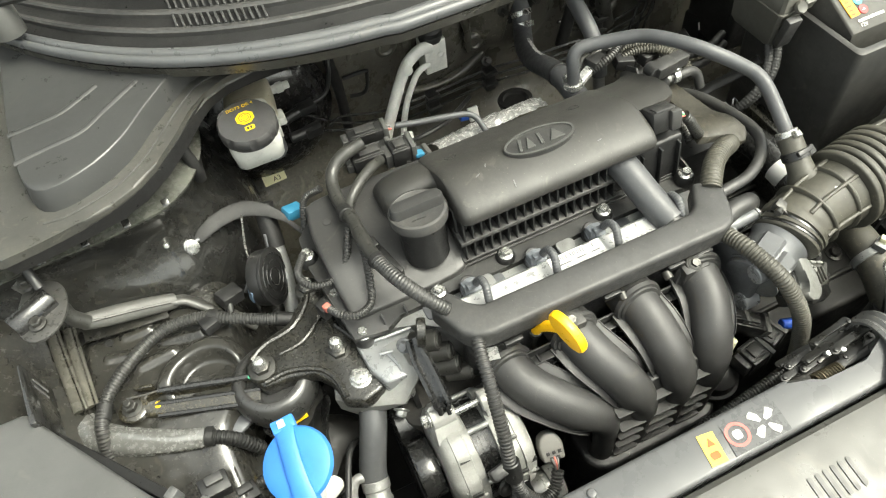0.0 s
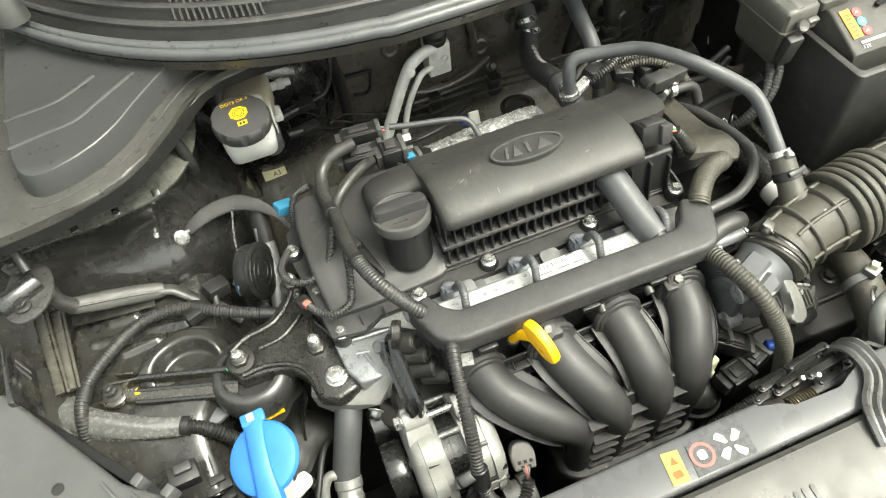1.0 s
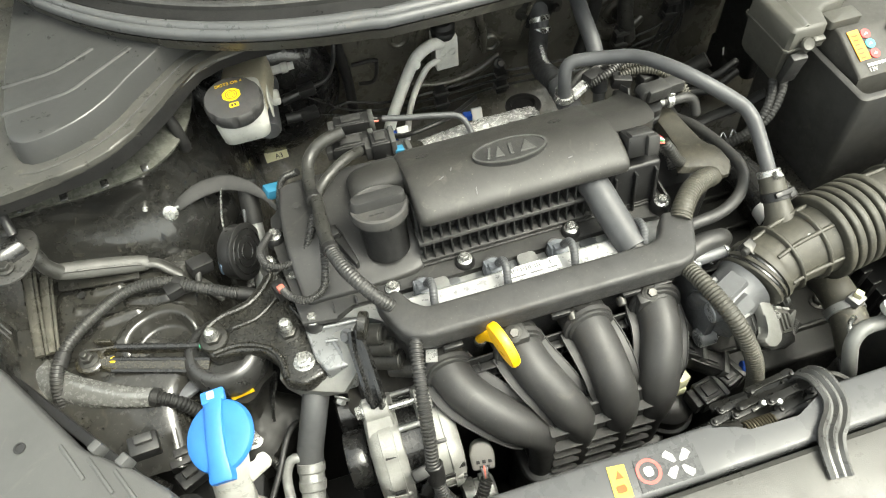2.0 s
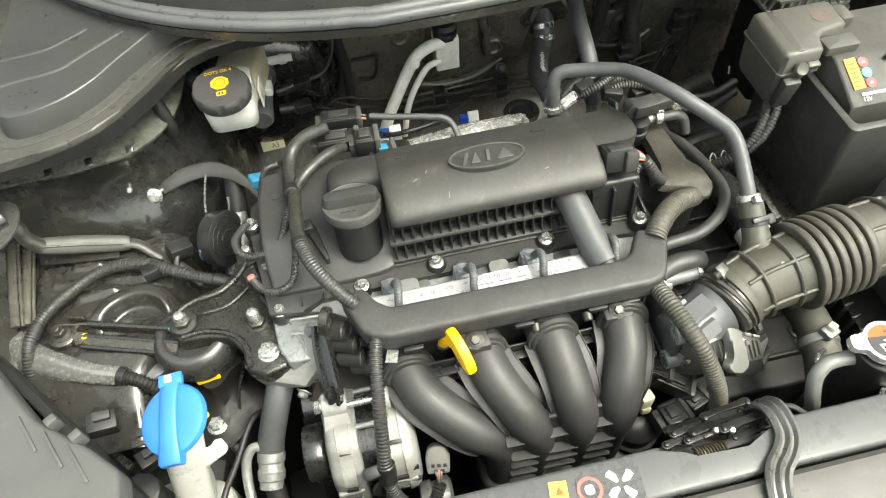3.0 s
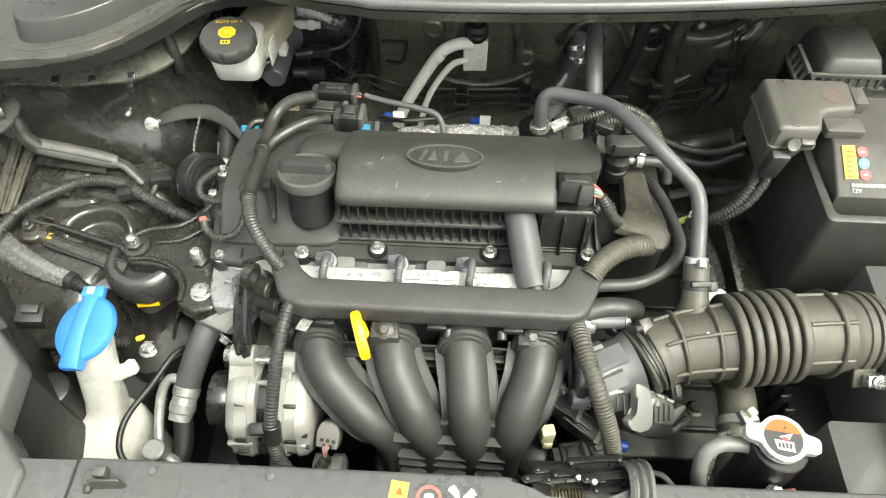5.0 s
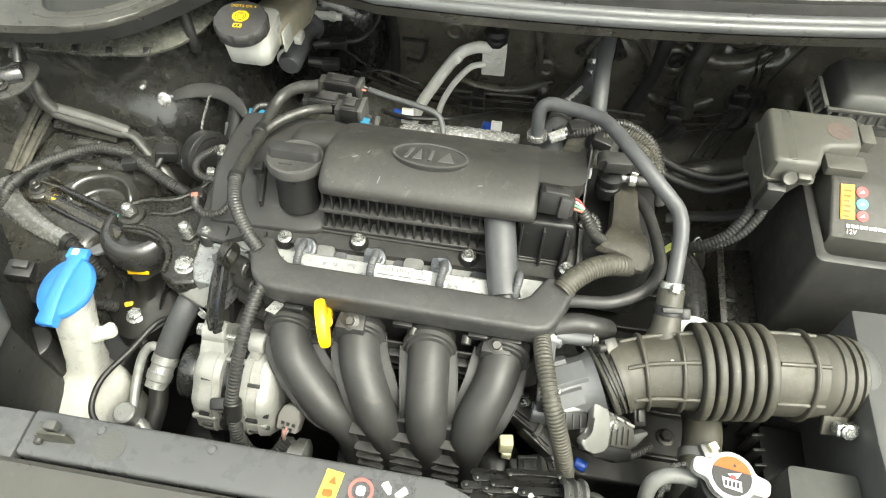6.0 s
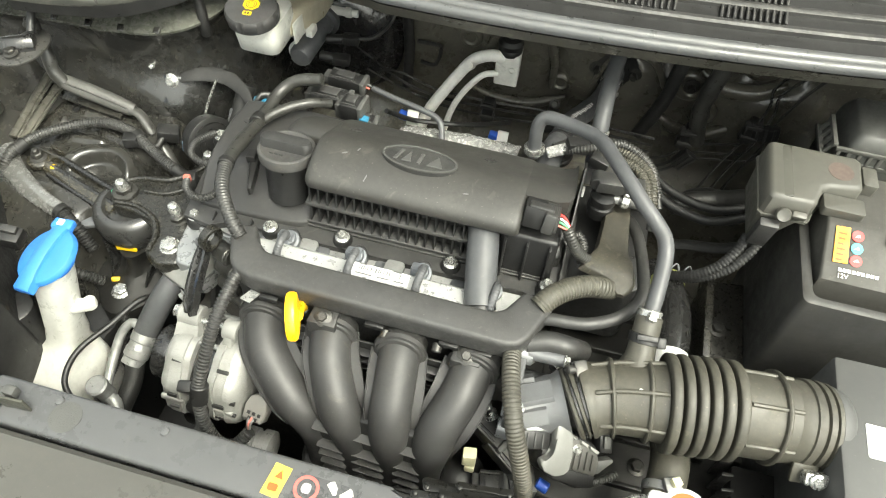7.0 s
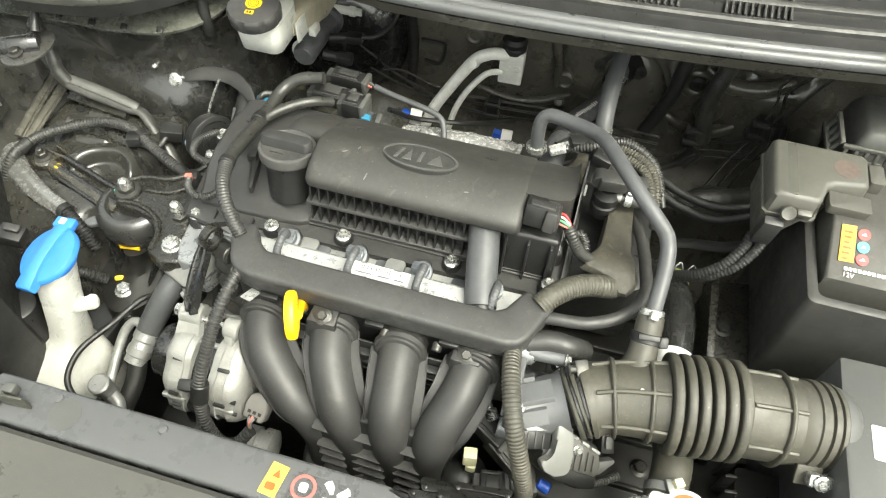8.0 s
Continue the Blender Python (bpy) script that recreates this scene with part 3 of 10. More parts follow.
def build_apron():
    """Shelf of the inner wing with stamped arches and holes."""
    t = thing("wing_apron", (-0.45, 0.38, 0.6), "glossy black stamped steel inner wing apron with dusty patches", "wing apron", kind="structure")
    bm = bm_new()
    nx, ny = 130, 130
    grid = []
    for j in range(ny + 1):
        y = 0.20 + 0.34 * j / ny
        row = []
        for i in range(nx + 1):
            x = -0.645 + 0.345 * i / nx
            z = 0.795 - 0.10 * max(0.0, (0.31 - y)) * 4
            if x < -0.535:
                z += (-0.535 - x) * 1.1
            z -= 0.10 / (1 + fexp(-(x + 0.342 + 0.040 / (1 + fexp((y - 0.300) * 120))) * 170))
            # raised half ring with a dished centre
            d = math.hypot(x + 0.399, (y - 0.336))
            half = 1 / (1 + fexp((0.345 - y) * 260))
            z += half * (0.015 / (1 + fexp((d - 0.060) * 750)) - 0.022 / (1 + fexp((d - 0.039) * 750)))
            # raised shelf plate and long stamped swages
            z += 0.006 / (1 + fexp((x + 0.530) * -700)) / (1 + fexp((y - 0.462) * 700))
            for x0, y0, x1, y1 in ((-0.480, 0.449, -0.452, 0.447), (-0.503, 0.427, -0.462, 0.418), (-0.450, 0.424, -0.392, 0.412), (-0.47, 0.398, -0.43, 0.402)):
                q = Vector((x1 - x0, y1 - y0))
                f = max(0, min(1, ((x - x0) * q.x + (y - y0) * q.y) / q.length_squared))
                e = math.hypot(x - x0 - f * q.x, y - y0 - f * q.y)
                z += 0.0055 / (1 + fexp((e - 0.0055) * 1600))
            z += 0.003 * noise.noise(Vector((x * 14, y * 14, 0))) + 0.0012 * noise.noise(Vector((x * 42, y * 42, 3)))
            row.append(bm.verts.new((x, y, z)))
        grid.append(row)
    for a, b in zip(grid, grid[1:]):
        for i in range(nx):
            bm.faces.new((a[i], a[i + 1], b[i + 1], b[i]))
    part("shelf", bm, APRON, t, sharp=80)
    # holes as black rings, the shade within given by colour
    for x, y in ((-0.500, 0.450), (-0.490, 0.389), (-0.514, 0.375)):
        bm = bm_new()
        lathe(bm, (x, y, 0.8018), (0, 0, 1), [(0, 0.0055), (0.0012, 0.0055), (0.0012, 0.004), (-0.004, 0.0035)], 16)
        part("drain_hole", bm, BLACK_PRINT_AND_HOLLOW, t, "small round hole")
    # folded seams running forward and a flange under the sleeved loom
    for pts in ([(-0.560, 0.505, 0.828), (-0.552, 0.44, 0.822), (-0.543, 0.366, 0.812)], [(-0.541, 0.482, 0.818), (-0.537, 0.43, 0.814), (-0.532, 0.369, 0.808)]):
        bm = bm_new()
        sweep(bm, pts, 0.0058, 14, 0.008, flat=0.6, up=(0.1, -0.3, 0.95))
        part("folded_seam", bm, PAINT_DULL, t)
        bm = bm_new()
        sweep(bm, [(x + 0.0085, y, z - 0.001) for x, y, z in pts], 0.0022, 8, 0.01)
        part("seam_edge", bm, PAINT_DULL, t)
    bm = bm_new()
    rings(bm, [[(x, y + 0.020, z + 0.006), (x, y + 0.001, z + 0.001), (x, y - 0.0015, z), (x, y - 0.0015, z - 0.0025), (x, y + 0.001, z - 0.0015), (x, y + 0.020, z + 0.003)] for x, y, z in ((-0.523, 0.459, 0.813), (-0.49, 0.454, 0.813), (-0.45, 0.449, 0.812), (-0.421, 0.446, 0.812))])
    part("sleeve_flange", bm, APRON, t)


build_apron()


def build_wing_edge():
    """Upper edge of the wing and the headlamp carrier."""
    t = thing("headlamp_carrier", (-0.5, 0.1, 0.7), "dull dark grey plastic headlamp carrier beside the wing edge", "headlamp carrier", kind="structure")
    bm = bm_new()
    prism(bm, [(-0.56, 0.335), (-0.535, 0.300), (-0.455, 0.190), (-0.400, 0.148), (-0.368, 0.118), (-0.362, 0.05), (-0.318, 0.008), (-0.318, -0.10), (-0.72, -0.10), (-0.72, 0.335)], 0.86, 0.897, bevel=0.006, seg=3)
    part("top_plate", bm, CARRIER, t)
    bm = bm_new()
    prism(bm, [(-0.560, 0.32), (-0.412, 0.145), (-0.384, 0.112), (-0.382, 0.03), (-0.374, 0.03), (-0.374, 0.117), (-0.404, 0.152), (-0.552, 0.328)], 0.62, 0.86, bevel=0.002)
    part("side_skirt", bm, PLASTIC_DARK, t)
    bm = bm_new()
    prism(bm, [(-0.560, 0.39), (-0.555, 0.39), (-0.545, 0.312), (-0.552, 0.312)], 0.84, 0.905, bevel=0.002)
    part("wing_lip", bm, PAINT_BLACK, t)
    # fixing hole, its inner shade coloured black
    bm = bm_new()
    lathe(bm, (-0.510, 0.205, 0.8975), (0, 0, 1), [(0, 0.006), (0.001, 0.006), (0.001, 0.0045), (-0.003, 0.004)], 18)
    part("fixing_hole", bm, BLACK_PRINT_AND_HOLLOW, t, "round fixing hole")
    bm = bm_new()
    box(bm, (-0.555, 0.36, 0.875), (0.003, 0.045, 0.045), (0, 0, 8), bevel=0.0005)
    lab = part("paper_label", bm, WHITE_PRINT, t, "white paper label with unreadable print")
    for k in range(5):
        bm = bm_new()
        box(bm, (-0.5525, 0.345 + 0.008 * k, 0.872), (0.001, 0.003, 0.03), (0, 0, 8), bevel=0)
        part("print_bar", bm, GREY_PRINT, lab)
    for k, (x, y) in enumerate(((-0.452, 0.182), (-0.425, 0.160), (-0.400, 0.140))):
        bm = bm_new()
        prism(bm, [(x - 0.020, y + 0.012), (x - 0.017, y + 0.014), (x + 0.006, y - 0.028), (x + 0.003, y - 0.030)], 0.894, 0.8995, bevel=0.001)
        part("moulded_rib", bm, CARRIER, t)
    for x, y in ((-0.436, 0.182), (-0.410, 0.160)):
        bm = bm_new()
        box(bm, (x, y, 0.893), (0.012, 0.010, 0.020), (0, 0, 38), bevel=0.002)
        part("edge_lug", bm, CARRIER, t)
    bm = bm_new()
    prism(bm, [(-0.405, 0.07), (-0.392, 0.078), (-0.352, 0.035), (-0.362, 0.02)], 0.83, 0.868, bevel=0.003)
    part("front_clip", bm, PLASTIC, t)
    # L-shaped dark mark
    bm = bm_new()
    prism(bm, [(-0.47, 0.045), (-0.40, 0.06), (-0.398, 0.052), (-0.455, 0.040), (-0.455, -0.03), (-0.47, -0.03)], 0.8972, 0.8982, bevel=0)
    part("dark_strip", bm, BLACK_PRINT_AND_HOLLOW, t)


build_wing_edge()


def build_front_panel():
    t = thing("radiator_support", (0.1, -0.02, 0.8), "satin dark grey radiator support panel at the front of the bay", "support panel", kind="structure")
    bm = bm_new()
    prism(bm, [(-0.272, -0.022), (0.70, -0.022), (0.70, 0.0225), (0.262, 0.0225), (0.250, 0.014), (0.214, -0.001), (0.163, 0.001), (0.150, 0.008), (0.132, 0.0225), (-0.272, 0.0225)], 0.868, 0.8945, bevel=0.0045, seg=3)
    part("top_rail", bm, PANEL, t)
    bm = bm_new()
    prism(bm, [(-0.345, 0.020), (-0.275, 0.021), (-0.275, -0.05), (-0.345, -0.05)], 0.872, 0.890, bevel=0.003)
    part("end_plate", bm, PANEL, t)
    # floor of the latch recess, blackened to stand for the shade in it
    bm = bm_new()
    prism(bm, [(0.125, 0.030), (0.262, 0.030), (0.262, -0.010), (0.125, -0.010)], 0.828, 0.842, bevel=0.002)
    part("latch_recess", bm, PLASTIC_DARK, t)
    # cover in front, sloping to the nose
    bm = bm_new()
    sec = [(-0.026, 0.868), (-0.026, 0.892), (-0.031, 0.8965), (-0.045, 0.897), (-0.14, 0.885), (-0.25, 0.855), (-0.25, 0.84), (-0.14, 0.868)]
    rings(bm, [[(x, y, z) for y, z in sec] for x in (-0.62, -0.60, 0.12, 0.68, 0.70)])
    cover = part("front_cover", bm, mat("grey_satin_cover", (0.055, 0.0545, 0.050), 0.36, var=0.08, scale=12, bump=0.12, dust=0.1), t, "grey textured plastic cover")
    # slots laid on as black strips in place of shaded openings
    for k in range(6):
        bm = bm_new()
        x = 0.085 + 0.0085 * k
        prism(bm, rounded(-0.0022, -0.0135, 0.0022, 0.0135, 0.002, 3), 0.0, 0.0012, bevel=0, m=Matrix.Translation((x, -0.0735, 0.8933)) @ pose(0, 0, 0, 7, 0, 0))
        part("vent_slot", bm, BLACK_PRINT_AND_HOLLOW, cover, "narrow black slot")
    for x, y in ((-0.09, 0.012), (-0.20, 0.012)):
        bm = bm_new()
        lathe(bm, (x, y, 0.8942), (0, 0, 1), [(0, 0.005), (0.0025, 0.004), (0.003, 0.002)], 16)
        part("pimple", bm, PANEL, t)
    bm = bm_new()
    lathe(bm, (-0.186, -0.001, 0.8943), (0, 0, 1), [(0, 0.0155), (0.0006, 0.0155), (0.0006, 0.0145)], 36)
    part("round_plug", bm, PLASTIC_GREY, t, "flush round plug")

    worn_white = mat("worn_white_print", (0.42, 0.42, 0.40), 0.45, var=0.25, scale=200, bump=0.0)
    worn_red = mat("worn_red_print", (0.50, 0.10, 0.085), 0.5, var=0.25, scale=200, bump=0.0)
    worn_yellow = mat("worn_yellow_print", (0.66, 0.46, 0.060), 0.5, var=0.18, scale=200, bump=0.0)
    s = thing("warning_sticker", (0.06, -0.004, 0.8946), "flat warning sticker with yellow, red and white symbols", "sticker")
    bm = bm_new()
    prism(bm, [(0.047, 0.011), (0.107, 0.010), (0.104, -0.019), (0.043, -0.018)], 0.8950, 0.8954, bevel=0)
    part("clear_backing", bm, mat("sticker_backing", (0.058, 0.059, 0.061), 0.28, var=0.1, bump=0, spec=0.4), s)
    bm = bm_new()
    prism(bm, [(0.022, 0.0135), (0.0385, 0.0115), (0.035, -0.0175), (0.018, -0.016)], 0.8950, 0.8955, bevel=0)
    y = part("yellow_field", bm, worn_yellow, s)
    bm = bm_new()
    prism(bm, [(0.0255, 0.0005), (0.0335, -0.0003), (0.0303, 0.008)], 0.8957, 0.8959, bevel=0)
    part("warning_triangle", bm, ORANGE_PRINT, y)
    bm = bm_new()
    prism(bm, rounded(0.0225, -0.012, 0.032, -0.005, 0.002), 0.8957, 0.8959, bevel=0)
    part("book_symbol", bm, ORANGE_PRINT, y)
    bm = bm_new()
    lathe(bm, (0.057, -0.0015, 0.8956), (0, 0, 1), [(0, 0.0118), (0.0003, 0.0118), (0.0003, 0.0088), (0.0, 0.0088)], 40, cap0=False, cap1=False)
    part("red_ring", bm, worn_red, s)
    bm = bm_new()
    prism(bm, rounded(0.0525, -0.006, 0.0612, 0.003, 0.003), 0.8957, 0.8959, bevel=0)
    part("symbol_patch", bm, worn_white, s)
    for k in range(4):
        bm = bm_new()
        a = radians(40 + 90 * k)
        m = Matrix.Translation((0.086, -0.003, 0.8957)) @ Matrix.Rotation(a, 4, "Z")
        prism(bm, [(0.003, -0.001), (0.008, -0.0045), (0.015, -0.0045), (0.016, 0.0), (0.015, 0.003), (0.004, 0.0018)], 0, 0.0003, bevel=0, m=m)
        part("fan_blade", bm, worn_white, s)

    c = thing("retaining_clip", (-0.235, -0.003, 0.8945), "grey-green sheet metal clip standing on the support panel", "clip")
    bm = bm_new()
    box(bm, (-0.233, -0.005, 0.9055), (0.028, 0.0025, 0.022), (0, 0, 4), bevel=0.0006)
    part("upright", bm, mat("olive_steel", (0.075, 0.075, 0.062), 0.4, metal=0.4), c)
    bm = bm_new()
    box(bm, (-0.249, 0.000, 0.902), (0.012, 0.014, 0.013), bevel=0.002)
    box(bm, (-0.240, 0.004, 0.908), (0.012, 0.010, 0.012), bevel=0.002)
    part("block", bm, PLASTIC_GREY, c)
    bm = bm_new()
    cyl(bm, (-0.252, -0.012, 0.898), (-0.252, -0.002, 0.898), 0.004, n=16)
    part("stud", bm, STEEL_DARK, c)


build_front_panel()


# ---- engine ----
def build_engine_core():
    t = thing("engine_block", (0, 0.3, 0.3), "dusty engine block below a cast aluminium cylinder head, darker than the head", "engine")
    # block in a darker tone than the head above it
    bm = bm_new()
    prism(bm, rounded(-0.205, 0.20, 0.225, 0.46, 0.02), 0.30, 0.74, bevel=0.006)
    part("block", bm, mat("dark_block", (0.05, 0.048, 0.045), 0.6, metal=0.3, dust=0.3), t)
    bm = bm_new()
    prism(bm, [(-0.220, 0.290), (-0.150, 0.276), (-0.12, 0.245), (0.205, 0.240), (0.235, 0.275), (0.245, 0.44), (0.22, 0.475), (-0.20, 0.475), (-0.228, 0.43)], 0.72, 0.842, bevel=0.004)
    part("head", bm, ALU, t)
    # timing cover: machined top face with a raised rim and two shallow pockets
    bm = bm_new()
    prism(bm, [(-0.226, 0.288), (-0.158, 0.282), (-0.156, 0.262), (-0.176, 0.246), (-0.184, 0.224), (-0.212, 0.226), (-0.222, 0.25)], 0.770, 0.832, bevel=0.004, seg=3)
    cover = part("timing_cover", bm, ALU_MACHINED, t, "bright machined timing cover")
    for pts in ([(-0.205, 0.262, 0.833), (-0.180, 0.258, 0.833), (-0.166, 0.266, 0.833)], [(-0.196, 0.258, 0.833), (-0.190, 0.238, 0.832), (-0.192, 0.228, 0.828)], [(-0.218, 0.282, 0.834), (-0.19, 0.279, 0.834), (-0.16, 0.277, 0.834)]):
        bm = bm_new()
        sweep(bm, pts, 0.0026, 8, 0.005)
        part("raised_rim", bm, ALU_MACHINED, cover)
    # engine-side foot under the mount bracket
    bm = bm_new()
    loops = [
        [(-0.270, 0.258, 0.755), (-0.248, 0.236, 0.756), (-0.198, 0.214, 0.786), (-0.174, 0.224, 0.815), (-0.176, 0.27, 0.795), (-0.262, 0.290, 0.755)],
        [(-0.271, 0.254, 0.792), (-0.248, 0.230, 0.795), (-0.200, 0.209, 0.800), (-0.171, 0.221, 0.833), (-0.174, 0.27, 0.833), (-0.262, 0.290, 0.792)],
        [(-0.268, 0.256, 0.798), (-0.246, 0.233, 0.800), (-0.202, 0.213, 0.806), (-0.174, 0.224, 0.838), (-0.177, 0.268, 0.838), (-0.260, 0.288, 0.798)],
        [(-0.222, 0.240, 0.806), (-0.216, 0.230, 0.808), (-0.203, 0.222, 0.814), (-0.181, 0.231, 0.841), (-0.183, 0.264, 0.841), (-0.222, 0.276, 0.812)]]
    rings(bm, loops)
    part("mount_foot", bm, ALU_CAST, t, "pale cast alloy mount foot")
    bm = bm_new()
    hexbolt(bm, (-0.206, 0.214, 0.778), 0.0065, 0.008, (-0.5, -0.8, -0.2))
    part("side_bolt", bm, ALU, t)
    # tensioner lobes stacked beside the cover
    for x, y, z, r in ((-0.152, 0.244, 0.846, 0.0125), (-0.143, 0.232, 0.832, 0.011), (-0.138, 0.224, 0.812, 0.0125), (-0.126, 0.214, 0.800, 0.0105)):
        bm = bm_new()
        cyl(bm, (x - 0.016, y + 0.010, z - 0.004), (x + 0.012, y - 0.004, z + 0.004), r, n=28)
        lathe(bm, (x + 0.012, y - 0.004, z + 0.004), (0.88, -0.42, 0.2), [(-0.002, r * 0.8), (0.001, r * 0.8), (0.002, r * 0.66), (0.0, r * 0.5)], 24)
        part("front_boss", bm, STEEL_DARK, t)
    for a, e in (((-0.115, 0.224, 0.806), (-0.098, 0.210, 0.808)), ((-0.112, 0.232, 0.826), (-0.096, 0.222, 0.828))):
        bm = bm_new()
        cyl(bm, a, e, 0.009, n=20)
        hexbolt(bm, e, 0.0052, 0.006, Vector(e) - Vector(a))
        part("tensioner_stub", bm, STEEL_DARK, t)
    # lifting eye above a long pressed channel
    ax = Vector((0.92, -0.36, -0.10)).normalized()
    bm = bm_new()
    lathe(bm, (-0.163, 0.240, 0.884), ax, [(0, 0.0135), (0.001, 0.0150), (0.009, 0.0150), (0.010, 0.0140), (0.010, 0.0105), (0.009, 0.0095), (0.001, 0.0095), (0, 0.0105), (0, 0.0135)], 32, squash=1.25, cap0=False, cap1=False)
    part("lifting_eye", bm, CAST_BLACK, t)
    bm = bm_new()
    hexbolt(bm, (-0.178, 0.246, 0.858), 0.0062, 0.008, (-0.5, -0.5, 0.7))
    part("eye_bolt", bm, ALU_BLUE, t)
    path, _ = spline([(-0.168, 0.244, 0.868), (-0.168, 0.228, 0.860), (-0.167, 0.210, 0.852), (-0.166, 0.192, 0.842), (-0.165, 0.178, 0.830), (-0.165, 0.171, 0.820)], 0.005)
    loops = []
    for i, p in enumerate(path):
        d = (path[min(i + 1, len(path) - 1)] - path[max(i - 1, 0)]).normalized()
        o = Vector((-0.45, -0.40, 0.80))
        o = (o - d * o.dot(d)).normalized()
        w = d.cross(o)
        k = 0.0100 * (0.62 + 0.38 * min(1, i / 5)) * (1 if i < len(path) - 2 else 0.72)
        loops.append([p + w * k - o * 0.003, p + w * k + o * 0.006, p + w * (k - 0.004) + o * 0.0062, p + w * (k - 0.006) + o * 0.001, p - w * (k - 0.006) + o * 0.001, p - w * (k - 0.004) + o * 0.0062, p - w * k + o * 0.006, p - w * k - o * 0.003])
    bm = bm_new()
    rings(bm, loops)
    part("stay_bracket", bm, GLOSS, t, "glossy black pressed stay")
    # dark pulleys of the belt drive under the front
    bm = bm_new()
    lathe(bm, (-0.222, 0.232, 0.700), (1, 0, 0), [(0, 0.02), (0.001, 0.036), (0.004, 0.040), (0.026, 0.040), (0.03, 0.036)], 40)
    part("idler_pulley", bm, GLOSS, t)
    bm = bm_new()
    cyl(bm, (-0.220, 0.20, 0.57), (-0.185, 0.20, 0.57), 0.075, n=40)
    part("belt_pulley", bm, PLASTIC_DARK, t)
    bm = bm_new()
    prism(bm, [(0.10, 0.55), (0.28, 0.55), (0.28, 0.77), (0.25, 0.79), (0.20, 0.70), (0.12, 0.66)], -0.186, -0.180, bevel=0.002, m=YZ)
    part("belt_guard", bm, PLASTIC_DARK, t)


build_engine_core()


def build_valve_cover():
    t = thing("valve_cover", (0, 0.38, 0.842), "dusty black plastic valve cover with ribbed front and coil hood", "valve cover")
    bm = bm_new()
    prism(bm, [(-0.225, 0.282), (-0.185, 0.276), (-0.165, 0.290), (0.205, 0.292), (0.238, 0.288), (0.252, 0.31), (0.25, 0.455), (0.222, 0.483), (-0.205, 0.483), (-0.238, 0.45), (-0.240, 0.40)], 0.8425, 0.8515, bevel=0.002)
    part("flange", bm, PLASTIC, t)
    bm = bm_new()
    # top falls gently from the back to the front flange
    def skin(x, y):
        f = max(0.0, min(1.0, (y - 0.300) / 0.075))
        f = f * f * (3 - 2 * f)
        return 0.8575 + 0.0255 * f + 0.002 * max(0.0, (y - 0.37) / 0.10)

    plan = [p.to_2d() for p in spline([(-0.212, 0.3035, 0), (-0.160, 0.3025, 0), (-0.105, 0.3035, 0), (-0.080, 0.306, 0), (-0.066, 0.315, 0), (-0.060, 0.330, 0), (0.08, 0.334, 0), (0.225, 0.336, 0), (0.238, 0.350, 0), (0.236, 0.44, 0), (0.212, 0.466, 0), (0.02, 0.470, 0), (-0.190, 0.472, 0), (-0.219, 0.448, 0), (-0.222, 0.37, 0), (-0.218, 0.31, 0)], 0.012)[0]]
    cx, cy = -0.02, 0.385

    def ring(k, drop, floor=None):
        out = []
        for x, y in plan:
            ox, oy = x - cx, y - cy
            q = math.hypot(ox, oy)
            x2, y2 = x - ox / q * k, y - oy / q * k
            out.append((x2, y2, floor if floor is not None else skin(x2, y2) - drop))
        return out

    rings(bm, [ring(0.0, 0, 0.848), ring(0.0, 0.0055), ring(0.0009, 0.0026), ring(0.0030, 0.0007), ring(0.0060, 0.0), ring(0.02, 0.0), ring(0.045, 0.0), ring(0.07, 0.0)])
    part("body", bm, COVER_SATIN, t, sharp=60)
    # short ribs along the front of the flange
    for x in (-0.186, -0.158, -0.137):
        bm = bm_new()
        prism(bm, [(0.284, 0.851), (0.284, 0.8535), (0.295, 0.860), (0.296, 0.851)], x - 0.001, x + 0.001, bevel=0.0003, seg=1, m=YZ)
        part("flange_rib", bm, PLASTIC_DARK, t)
    # coil hood
    sec = [(0.345, 0.898), (0.326, 0.918), (0.3155, 0.9220), (0.3108, 0.9260), (0.3093, 0.9310), (0.3098, 0.9360), (0.3128, 0.9405), (0.3185, 0.9440), (0.328, 0.9480), (0.341, 0.9510), (0.356, 0.9530), (0.370, 0.9520), (0.384, 0.9470), (0.400, 0.9375), (0.418, 0.928), (0.440, 0.917), (0.452, 0.907), (0.456, 0.884)]
    cy, cz = 0.385, 0.905

    def hood(x, k, lift=0.0):
        return [(x, cy + (y - cy) * k, cz + (z - cz) * k + lift) for y, z in sec]

    bm = bm_new()
    loops = [hood(-0.0680, 0.80), hood(-0.0672, 0.91), hood(-0.0645, 0.960), hood(-0.0590, 0.990), hood(-0.050, 1.0)]
    loops += [hood(-0.048 + 0.226 * k / 12, 1.0) for k in range(1, 13)] + [hood(0.1815, 0.985), hood(0.184, 0.94), hood(0.185, 0.88)]
    rings(bm, loops)
    part("coil_hood", bm, HOOD_SATIN, t, "smooth domed hood over the ignition coils")
    # rear right wing of the hood beside the plug
    sec2 = [(0.352, 0.93), (0.352, 0.9515), (0.368, 0.9515), (0.384, 0.9465), (0.400, 0.9365), (0.418, 0.927), (0.440, 0.916), (0.450, 0.905), (0.45, 0.89), (0.38, 0.90)]
    bm = bm_new()
    rings(bm, [[(x, y + s, z) for y, z in sec2] for x, s in ((0.176, 0), (0.220, 0.0), (0.232, 0.004), (0.236, 0.012))])
    part("hood_wing", bm, HOOD_SATIN, t)
